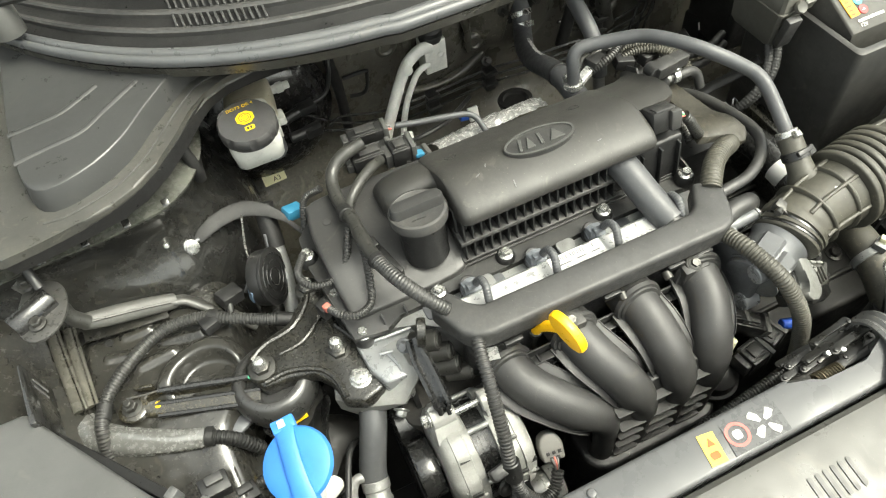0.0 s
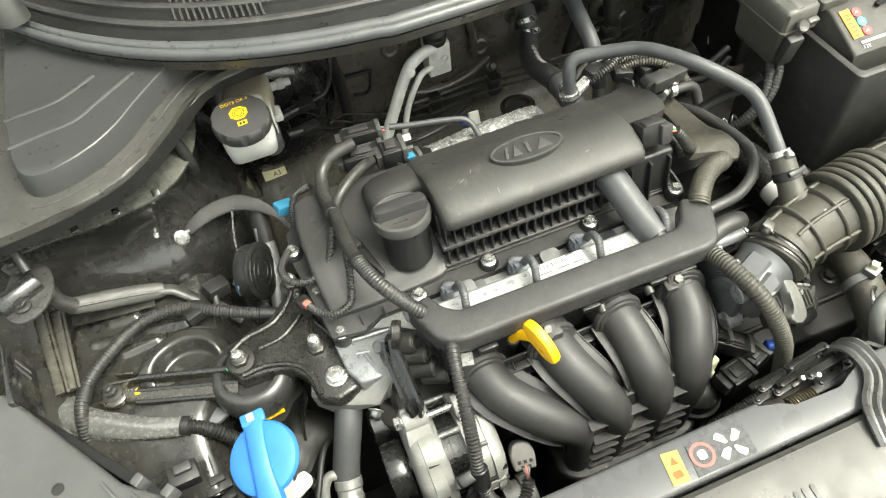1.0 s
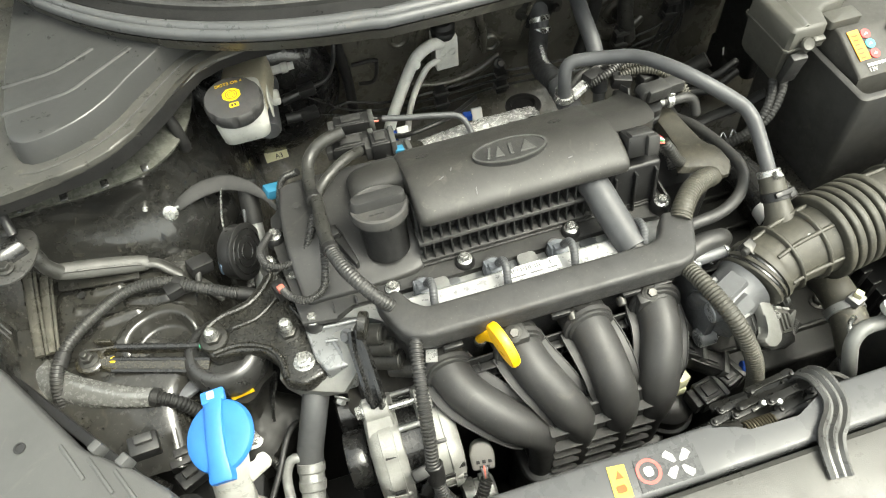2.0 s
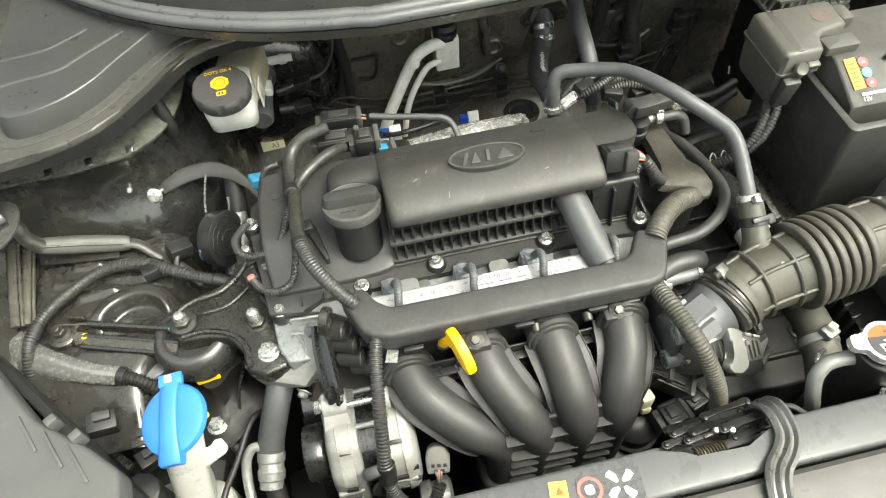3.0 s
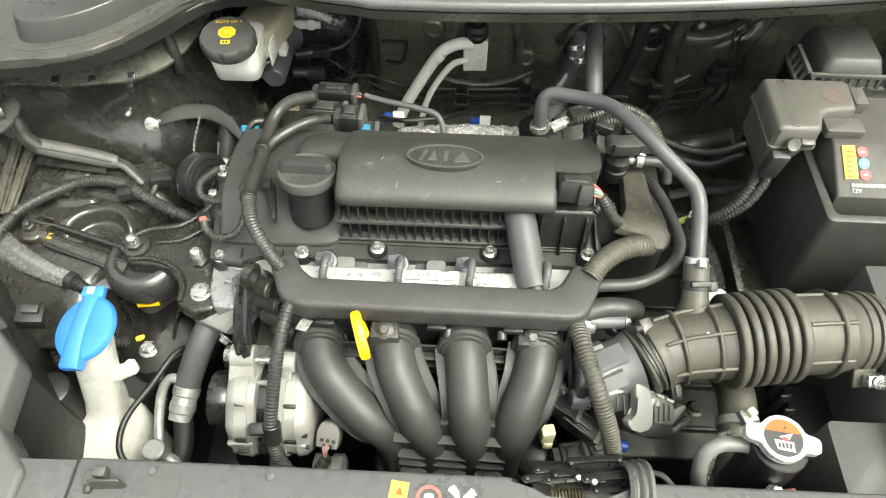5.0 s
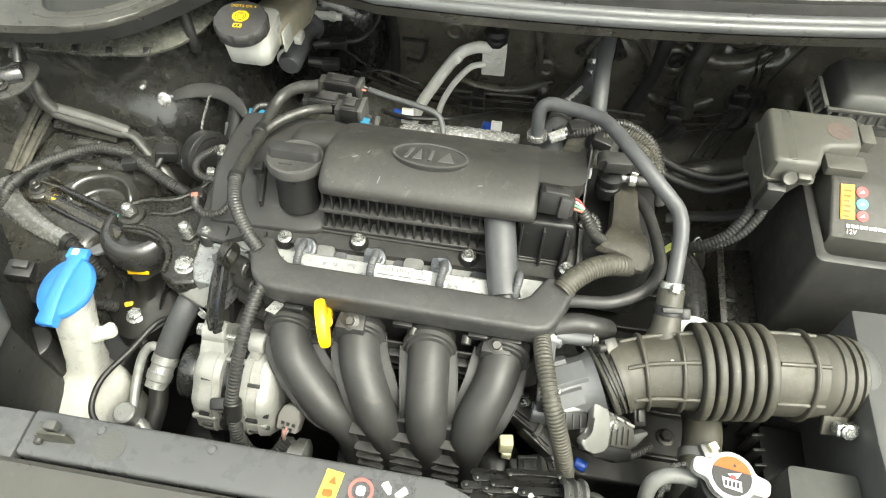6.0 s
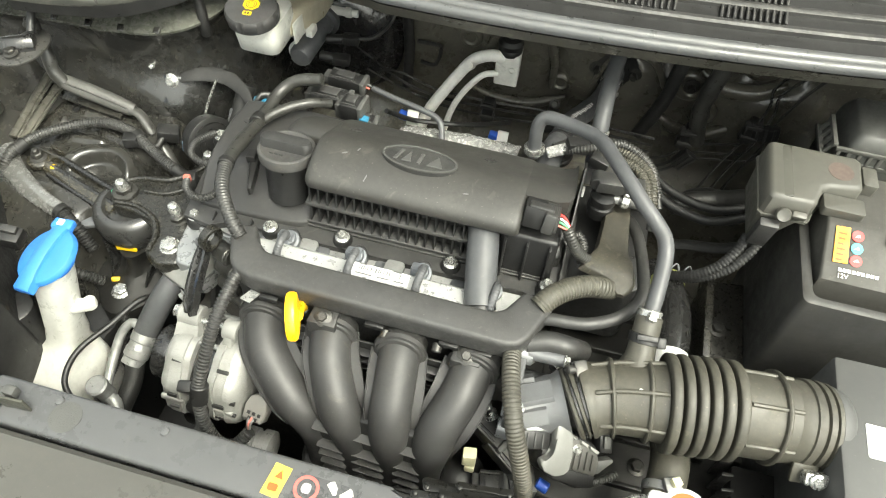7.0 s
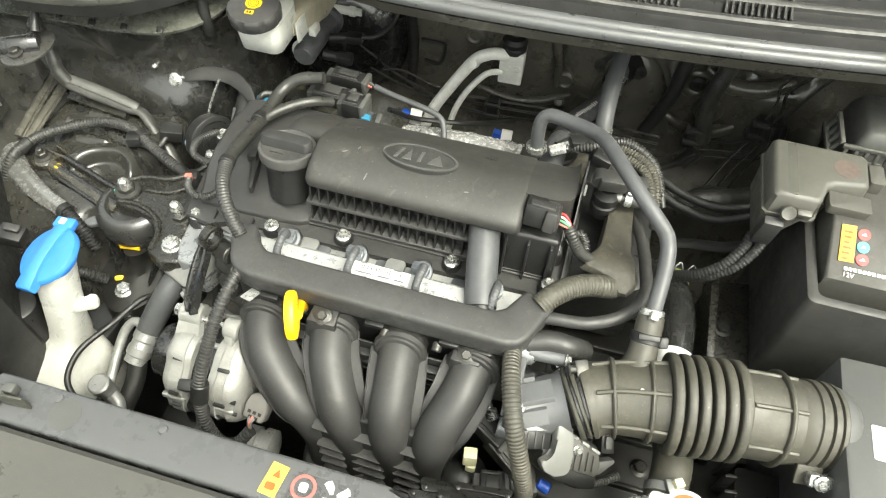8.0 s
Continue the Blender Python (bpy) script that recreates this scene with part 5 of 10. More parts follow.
def build_alternator():
    t = thing("alternator", (-0.13, 0.155, 0.66), "pale cast alloy alternator with a black stator band and pulley", "alternator")
    c = Vector((0, 0.1545, 0.7295))

    def shell(stations, lobes, n=120):
        """Cast housing turned about the shaft, with flats and swollen bosses at the lobe angles."""
        loops = []
        for x, r, bulge in stations:
            lp = []
            for i in range(n):
                a = 360 * i / n
                k = r
                for at, wide, high in lobes:
                    d = (a - at + 180) % 360 - 180
                    k += bulge * high * math.exp(-(d / wide) ** 4)
                lp.append((x, c.y - k * math.cos(radians(a)), c.z + k * math.sin(radians(a))))
            loops.append(lp)
        return rings(bm_new(), loops)

    front = ((-8, 9, 0.004), (33, 9, 0.003), (75, 16, 0.006), (118, 10, 0.003), (160, 14, 0.004), (-45, 10, 0.003))
    f = part("front_housing", shell([(-0.1905, 0.034, 0), (-0.1895, 0.048, 0.3), (-0.1865, 0.056, 0.8), (-0.182, 0.0600, 1.0), (-0.176, 0.0615, 1.0), (-0.1755, 0.0630, 1.0), (-0.160, 0.0640, 1.0), (-0.1595, 0.0625, 1.0), (-0.152, 0.0620, 0.8), (-0.1505, 0.060, 0.4)], front), ALU_CAST, t)
    part("stator", lathe(bm_new(), (-0.152, c.y, c.z), (1, 0, 0), [(0, 0.0580), (0.0044, 0.0580), (0.0048, 0.0572), (0.0092, 0.0572), (0.0096, 0.0582), (0.0164, 0.0582), (0.0168, 0.0574), (0.024, 0.0574), (0.026, 0.0582)], 48), GLOSS, t, "black laminated stator band")
    rear = ((-4, 12, 0.003), (40, 13, 0.004), (82, 12, 0.003), (128, 14, 0.004))
    r = part("rear_housing", shell([(-0.1285, 0.057, 0.4), (-0.127, 0.0615, 1.0), (-0.118, 0.0630, 1.0), (-0.1175, 0.0612, 0.6), (-0.105, 0.0612, 0.6), (-0.1045, 0.0625, 1.0), (-0.097, 0.0605, 1.0), (-0.091, 0.056, 0.8), (-0.0875, 0.048, 0.4), (-0.0865, 0.03, 0)], rear), ALU_CAST, t)
    part("pulley", lathe(bm_new(), (-0.219, c.y, c.z), (1, 0, 0), [(0.002, 0.012), (0.001, 0.026), (0, 0.031), (0.001, 0.0335), (0.003, 0.0345), (0.024, 0.0345), (0.026, 0.033), (0.027, 0.018), (0.034, 0.018)], 44), GLOSS, t, "black smooth pulley")
    # oblong vents: black blocks painted in for the shade of their throats
    for host, x, w, r0, angles in ((f, -0.168, 0.0125, 0.0640, (2, 22, 62)), (r, -0.111, 0.015, 0.0612, (62, 20, -2)), (r, -0.095, 0.009, 0.0590, (8, 28))):
        for a in angles:
            ca, sa = math.cos(radians(a)), math.sin(radians(a))
            bm = bm_new()
            box(bm, c + Vector((x, -(r0 + 0.0012) * ca, (r0 + 0.0012) * sa)), (w, 0.0040, 0.0046), (-a, 0, 0), bevel=0.0008)
            part("cooling_slot", bm, BLACK_PRINT_AND_HOLLOW, host)
    # ridges left standing between the vents
    for host, x0, x1, r0, angles in ((f, -0.186, -0.155, 0.0632, (-14, 12)), (r, -0.125, -0.094, 0.0612, (-13, 10, 42))):
        for a in angles:
            ca, sa = math.cos(radians(a)), math.sin(radians(a))
            bm = bm_new()
            box(bm, c + Vector(((x0 + x1) / 2, -(r0 - 0.0018) * ca, (r0 - 0.0018) * sa)), (x1 - x0, 0.0065, 0.0080), (-a, 0, 0), bevel=0.0024, seg=3)
            part("cast_ridge", bm, ALU_CAST, host)
    # swept fixing ear with its bolt, and the through bolts
    bm = bm_new()
    loops = []
    for y, z, x0, x1, h in ((0.140, 0.762, -0.188, -0.152, 0.026), (0.158, 0.786, -0.187, -0.154, 0.020), (0.170, 0.802, -0.185, -0.156, 0.014), (0.177, 0.812, -0.183, -0.157, 0.010), (0.181, 0.817, -0.181, -0.159, 0.005)):
        loops.append([(x0, y - h, z - h * 0.4), (x1, y - h, z - h * 0.4), (x1, y + h * 0.5, z + h * 0.7), (x0, y + h * 0.5, z + h * 0.7)])
    rings(bm, loops)
    cyl(bm, (-0.184, 0.177, 0.805), (-0.156, 0.177, 0.805), 0.0135, n=28)
    ear = part("ear", bm, ALU_CAST, t)
    bm = bm_new()
    hexbolt(bm, (-0.184, 0.177, 0.805), 0.0080, 0.009, (-1, 0, 0), flange=1.3)
    part("bolt", bm, ZINC, ear)
    bm = bm_new()
    cyl(bm, (-0.157, 0.172, 0.806), (-0.118, 0.172, 0.806), 0.0042, n=14)
    part("long_bolt", bm, ZINC, ear)
    bm = bm_new()
    cyl(bm, (-0.126, 0.172, 0.803), (-0.108, 0.172, 0.803), 0.0125, n=24)
    prism(bm, [(0.160, 0.805), (0.184, 0.800), (0.186, 0.772), (0.145, 0.778)], -0.124, -0.112, bevel=0.003, m=YZ)
    part("rear_ear", bm, ALU_CAST, t)
    for a in (-30, 28, 86, 148):
        p = c + Vector((-0.150, -0.0610 * math.cos(radians(a)), 0.0610 * math.sin(radians(a))))
        bm = bm_new()
        cyl(bm, p - Vector((0.030, 0, 0)), p + Vector((0.030, 0, 0)), 0.0036, n=12)
        part("through_bolt", bm, ALU, t)
    bm = bm_new()
    lathe(bm, (-0.135, 0.0905, 0.752), (0.3, -0.9, 0.3), [(0, 0.012), (0.004, 0.012), (0.007, 0.009), (0.008, 0.004)], 24)
    part("terminal_boot", bm, PLASTIC_DARK, t)
    # vacuum pump body below
    bm = bm_new()
    lathe(bm, (-0.098, 0.095, 0.648), (1, 0, 0), [(0, 0.018), (0.002, 0.023), (0.016, 0.023), (0.017, 0.020), (0.024, 0.020), (0.025, 0.024), (0.038, 0.024), (0.042, 0.018)], 32)
    part("regulator_cap", bm, ALU, t)
    # regulator plug
    plug = thing("alternator_plug", (-0.068, 0.112, 0.742), "pale grey three-pin plug on the alternator", "plug")
    m = pose(-0.068, 0.110, 0.744, 35, 0, -8)
    bm = bm_new()
    prism(bm, [(-0.013, -0.016), (0.013, -0.016), (0.0145, 0.002), (0.011, 0.013), (0.004, 0.017), (-0.004, 0.017), (-0.011, 0.013), (-0.0145, 0.002)], -0.012, 0.008, bevel=0.003, seg=3, m=m)
    shell_part = part("shell", bm, mat("plug_grey", (0.155, 0.150, 0.142), 0.42, var=0.1, bump=0.15, dust=0.15), plug)
    # black blocks stand for the shaded pin wells
    for x, y in ((-0.006, -0.006), (0.001, -0.006), (0.008, -0.006), (-0.003, -0.012), (0.005, -0.012)):
        bm = bm_new()
        box(bm, m @ Vector((x, y, 0.008)), (0.0042, 0.0040, 0.002), (35, 0, -8), bevel=0.0004)
        part("pin_well", bm, BLACK_PRINT_AND_HOLLOW, shell_part)
    for k in range(3):
        bm = bm_new()
        sweep(bm, [m @ Vector((-0.004 + 0.004 * k, -0.010, 0.006)), m @ Vector((-0.002 + 0.002 * k, -0.018, 0.010)), m @ Vector((-0.001 + 0.001 * k, -0.026, 0.004))], 0.0016, 8, 0.003)
        part("wire", bm, PINK if k == 1 else GREY_PRINT, plug)


build_alternator()


# ---- left side of the bay ----
def build_mount():
    t = thing("engine_mount", (-0.32, 0.30, 0.69), "black cast engine mount bracket on a domed rubber bushing", "engine mount")
    out = [(-0.352, 0.318), (-0.347, 0.338), (-0.325, 0.350), (-0.288, 0.360), (-0.266, 0.384), (-0.264, 0.402), (-0.252, 0.412), (-0.238, 0.402), (-0.236, 0.370), (-0.233, 0.325), (-0.214, 0.285), (-0.207, 0.248), (-0.215, 0.228), (-0.240, 0.222), (-0.262, 0.234), (-0.266, 0.262), (-0.280, 0.281), (-0.310, 0.289), (-0.340, 0.290)]
    bm = bm_new()
    prism(bm, out, 0.797, 0.8215, bevel=0.0055, seg=3)
    br = part("bracket", bm, CAST_BLACK, t)
    # raised ribs of the casting
    for pts, w in ([((-0.342, 0.330, 0.822), (-0.322, 0.342, 0.8225), (-0.285, 0.350, 0.8225), (-0.258, 0.378, 0.8225), (-0.252, 0.405, 0.822)), 0.0036],
                   [((-0.335, 0.295, 0.822), (-0.305, 0.296, 0.8225), (-0.274, 0.283, 0.8225), (-0.260, 0.262, 0.8225), (-0.257, 0.236, 0.822)), 0.0036],
                   [((-0.310, 0.322, 0.822), (-0.28, 0.326, 0.8225), (-0.255, 0.345, 0.8225), (-0.242, 0.36, 0.822)), 0.0030],
                   [((-0.238, 0.33, 0.822), (-0.220, 0.29, 0.8225), (-0.212, 0.25, 0.822)), 0.0030]):
        bm = bm_new()
        sweep(bm, pts, w, 8, 0.006)
        part("casting_rib", bm, CAST_BLACK, br)
    for x, y, z, r in ((-0.333, 0.314, 0.824, 0.018), (-0.235, 0.251, 0.819, 0.017), (-0.246, 0.295, 0.819, 0.017), (-0.251, 0.396, 0.819, 0.014)):
        bm = bm_new()
        lathe(bm, (x, y, z - 0.006), (0, 0, 1), [(0, r), (0.004, r), (0.006, r * 0.93)], 24)
        part("boss", bm, CAST_BLACK, br)
    bm = bm_new()
    hexbolt(bm, (-0.235, 0.251, 0.8195), 0.0110, 0.010, flange=1.35)
    part("bolt", bm, ZINC, t, "bright zinc hex bolt")
    for x, y, h in ((-0.333, 0.314, 0.013), (-0.246, 0.295, 0.023), (-0.251, 0.396, 0.013)):
        z = 0.8195 if x > -0.3 else 0.8235
        bm = bm_new()
        hexbolt(bm, (x, y, z), 0.0112, 0.010, flange=1.42)
        nut = part("nut", bm, STEEL_DARK, t, "dark flanged nut")
        bm = bm_new()
        lathe(bm, (x, y, z + 0.004), (0.02, -0.10, 1), [(0, 0.0068), (h - 0.010, 0.0068), (h - 0.009, 0.0078), (h - 0.002, 0.0078), (h, 0.0066), (h + 0.004, 0.0056), (h + 0.005, 0.004)], 20)
        part("stud", bm, ZINC, nut, "bright zinc stud")
    bm = bm_new()
    lathe(bm, (-0.329, 0.308, 0.755), (0, 0, 1), [(0, 0.038), (0.004, 0.0425), (0.014, 0.0475), (0.026, 0.0505), (0.036, 0.0510), (0.044, 0.0500), (0.050, 0.0475), (0.0545, 0.0435), (0.0565, 0.0390), (0.0560, 0.0345), (0.052, 0.0320), (0.046, 0.0310), (0.044, 0.012)], 56)
    part("bushing", bm, mat("grey_black_bushing_rubber", (0.027, 0.027, 0.0265), 0.33, var=0.2, bump=0.1, dust=0.1, dust_col=(0.08, 0.078, 0.068), coat=0.35), t, "glossy black domed rubber bushing")
    bm = bm_new()
    box(bm, (-0.322, 0.2635, 0.766), (0.028, 0.003, 0.0075), (-8, 0, 8), bevel=0.0005)
    part("yellow_label", bm, YELLOW_PRINT, t, "small yellow label")
    bm = bm_new()
    sweep(bm, [(-0.331, 0.2690, 0.8035), (-0.3315, 0.2610, 0.8005), (-0.3330, 0.2575, 0.7930), (-0.3330, 0.2570, 0.7830)], 0.0010, 6, 0.002)
    part("mould_line", bm, BLACK_PRINT_AND_HOLLOW, t)
    bm = bm_new()
    lathe(bm, (-0.3490, 0.3110, 0.8195), (0, 0, 1), [(0, 0.0030), (0.0028, 0.0028), (0.0032, 0.0018)], 12)
    part("green_dab", bm, mat("green_paint", (0.05, 0.30, 0.16), 0.5, var=0.2), br, "dab of green marking paint")
    # pedestal below: waisted column with two webs, spreading into a foot
    bm = bm_new()
    loops = []
    for z, w, d, dx, dy in ((0.760, 0.036, 0.034, 0, 0), (0.746, 0.028, 0.029, 0.0, -0.004), (0.730, 0.023, 0.024, -0.003, -0.012), (0.718, 0.026, 0.024, -0.006, -0.020), (0.711, 0.038, 0.033, -0.009, -0.028), (0.706, 0.056, 0.044, -0.010, -0.034), (0.700, 0.063, 0.052, -0.010, -0.036), (0.66, 0.066, 0.056, -0.010, -0.036)):
        loops.append([(-0.319 + dx + w * math.cos(a) * (1 + 0.15 * math.cos(4 * a)), 0.292 + dy + d * math.sin(a) * (1 + 0.15 * math.cos(4 * a)), z) for a in [2 * math.pi * i / 32 for i in range(32)]])
    rings(bm, loops)
    ped = part("pedestal", bm, mat("pedestal_black", (0.011, 0.0108, 0.010), 0.52, var=0.3, scale=40, bump=0.12, spec=0.3, dust=0.10, dust_col=(0.05, 0.047, 0.038)), t)
    for sx in (-1, 1):
        path, _ = spline([(-0.320 + sx * 0.040, 0.270, 0.764), (-0.321 + sx * 0.031, 0.262, 0.744), (-0.324 + sx * 0.026, 0.252, 0.722), (-0.328 + sx * 0.027, 0.242, 0.704), (-0.333 + sx * 0.038, 0.230, 0.690)], 0.005)
        bm = bm_new()
        rings(bm, [[p + Vector((-0.0022, 0, 0)), p + Vector((-0.0016, -0.003, 0.001)), p + Vector((0.0016, -0.003, 0.001)), p + Vector((0.0022, 0, 0)), p + Vector((0.0022, 0.034, -0.004)), p + Vector((-0.0022, 0.034, -0.004))] for p in path])
        part("web", bm, GLOSS, ped)
    bm = bm_new()
    hexbolt(bm, (-0.330, 0.2275, 0.7085), 0.0095, 0.009, flange=1.35)
    part("bolt", bm, ZINC, ped, "bright zinc hex bolt")
    bm = bm_new()
    box(bm, (-0.345, 0.2420, 0.7125), (0.012, 0.007, 0.010), (40, 10, 30), bevel=0.002)
    part("paint_mark", bm, YELLOW_PRINT, ped)


build_mount()


def build_strut_bar():
    t = thing("torque_stay", (-0.42, 0.33, 0.795), "black pressed steel stay between the wing and the mount", "stay bar")
    a, b = Vector((-0.485, 0.342, 0.806)), Vector((-0.345, 0.299, 0.800))
    d = (b - a).normalized()
    s = Vector((-d.y, d.x, 0)).normalized()
    bm = bm_new()
    sec = [(0.0235, -0.008), (0.0235, 0.0090), (0.0215, 0.0118), (0.0180, 0.0112), (0.0150, -0.0020), (0.0060, -0.0040), (0.0035, 0.0050), (0.0015, 0.0072), (-0.0010, 0.0068), (-0.0130, 0.0040), (-0.0160, 0.0020), (-0.0170, -0.010)]
    loops = []
    for k, w in ((-0.04, 0.50), (0.10, 0.60), (0.24, 0.80), (0.5, 0.80), (0.8, 0.82), (1.0, 0.90)):
        p = a.lerp(b, k)
        loops.append([p + s * (o * w) + Vector((0, 0, h)) for o, h in sec])
    rings(bm, loops)
    bar = part("channel", bm, STAY, t)
    bm = bm_new()
    lathe(bm, a + Vector((0, 0, -0.002)), (0, 0, 1), [(0, 0.017), (0.006, 0.017), (0.008, 0.014)], 28)
    part("eye", bm, STAY, bar)
    bm = bm_new()
    hexbolt(bm, a + Vector((0, 0, 0.006)), 0.008, 0.010)
    cyl(bm, a + Vector((0, 0, 0.01)), a + Vector((0, 0, 0.022)), 0.0045, n=14)
    part("nut", bm, STEEL_DARK, t, "dark nut on a stud")
    bm = bm_new()
    p = a.lerp(b, 0.2) + Vector((0, 0, 0.006))
    lathe(bm, p, (0, 0, 1), [(0, 0.0045), (0.0006, 0.004)], 14)
    part("paint_dab", bm, YELLOW_PRINT, bar)
    # rolled edges that stay shiny
    for o, h, r in ((0.0196, 0.0100, 0.0042), (0.0012, 0.0052, 0.0032), (-0.0150, 0.0008, 0.0036)):
        bm = bm_new()
        sweep(bm, [a.lerp(b, k) + s * (o * w) + Vector((0, 0, h)) for k, w in ((0.20, 0.76), (0.5, 0.80), (0.8, 0.82), (1.0, 0.90))], r, 8, 0.01)
        part("rolled_edge", bm, GLOSS, bar)
    # folded end tab
    bm = bm_new()
    q = a + s * 0.022
    box(bm, q + d * 0.012 + Vector((0, 0, 0.006)), (0.022, 0.004, 0.014), (0, 0, math.degrees(math.atan2(d.y, d.x))), bevel=0.001)
    part("end_tab", bm, STAY, bar)


build_strut_bar()


def build_washer():
    t = thing("washer_bottle", (-0.36, 0.11, 0.56), "milky white plastic washer bottle with a tilted blue cap", "washer bottle")
    bm = bm_new()
    loops = []
    for z, x0, x1, y0, y1, r in ((0.56, -0.452, -0.323, 0.050, 0.172, 0.2), (0.664, -0.452, -0.323, 0.050, 0.172, 0.2), (0.676, -0.450, -0.325, 0.054, 0.171, 0.2), (0.686, -0.440, -0.330, 0.066, 0.170, 0.22), (0.696, -0.418, -0.336, 0.086, 0.171, 0.26), (0.706, -0.392, -0.336, 0.106, 0.171, 0.32), (0.720, -0.377, -0.331, 0.120, 0.171, 0.36), (0.745, -0.370, -0.328, 0.126, 0.171, 0.36), (0.80, -0.359, -0.316, 0.133, 0.178, 0.4), (0.862, -0.347, -0.301, 0.139, 0.187, 0.45)):
        loops.append([(x, y, z) for x, y in rounded(x0, y0, x1, y1, min(x1 - x0, y1 - y0) * r, 5)])
    rings(bm, loops)
    part("tank", bm, MILKY, t, sharp=60)
    bm = bm_new()
    prism(bm, [(-0.345, 0.170), (-0.330, 0.1675), (-0.320, 0.1640), (-0.3125, 0.1645), (-0.3085, 0.1710), (-0.3010, 0.1715), (-0.2945, 0.1625), (-0.2975, 0.1560), (-0.3180, 0.1445), (-0.340, 0.148)], 0.785, 0.797, bevel=0.0025)
    part("hose_hook", bm, MILKY, t)
    # cap
    ax = Vector((-0.28, -0.16, 0.95)).normalized()
    c = Vector((-0.322, 0.166, 0.8715))
    bm = bm_new()
    lathe(bm, c, ax, [(-0.012, 0.022), (-0.002, 0.024), (0.0, 0.034), (0.002, 0.0365), (0.006, 0.0370), (0.009, 0.0355), (0.0115, 0.030), (0.0125, 0.015)], 48)
    cap = part("cap", bm, BLUE, t, "bright blue snap cap")
    m = Matrix.Translation(c + ax * 0.011) @ ax.to_track_quat("Z", "Y").to_matrix().to_4x4() @ pose(0, 0, 0, 0, 0, 0)
    # grip runs from the hinge tab across the cap to the pull tab
    u = Vector((0.06, 1, 0.15))
    u = (u - ax * u.dot(ax)).normalized()
    v = ax.cross(u)
    m = Matrix((( *u, 0), (*v, 0), (*ax, 0), (0, 0, 0, 1))).transposed()
    m.translation = c + ax * 0.009
    bm = bm_new()
    loops = []
    for x, w, h in ((-0.046, 0.0115, 0.0045), (-0.043, 0.0125, 0.007), (-0.02, 0.0100, 0.0095), (0.0, 0.0095, 0.0105), (0.02, 0.0095, 0.0095), (0.034, 0.0105, 0.007), (0.040, 0.0100, 0.005)):
        loops.append([m @ Vector(q) for q in ((x, -w, -0.006), (x, -w, h - 0.003), (x, -w * 0.6, h), (x, w * 0.6, h), (x, w, h - 0.003), (x, w, -0.006))])
    rings(bm, loops)
    part("pull_strap", bm, BLUE, cap)
    bm = bm_new()
    box(bm, m @ Vector((0.040, 0.0, 0.001)), (0.024, 0.014, 0.009), (0, 0, 3), bevel=0.002)
    part("hinge_tab", bm, BLUE, cap)
    bm = bm_new()
    box(bm, m @ Vector((0.041, 0.0, 0.0065)), (0.007, 0.008, 0.002), (0, 0, 3), bevel=0.0005)
    part("white_insert", bm, WHITE_PRINT, cap)


build_washer()


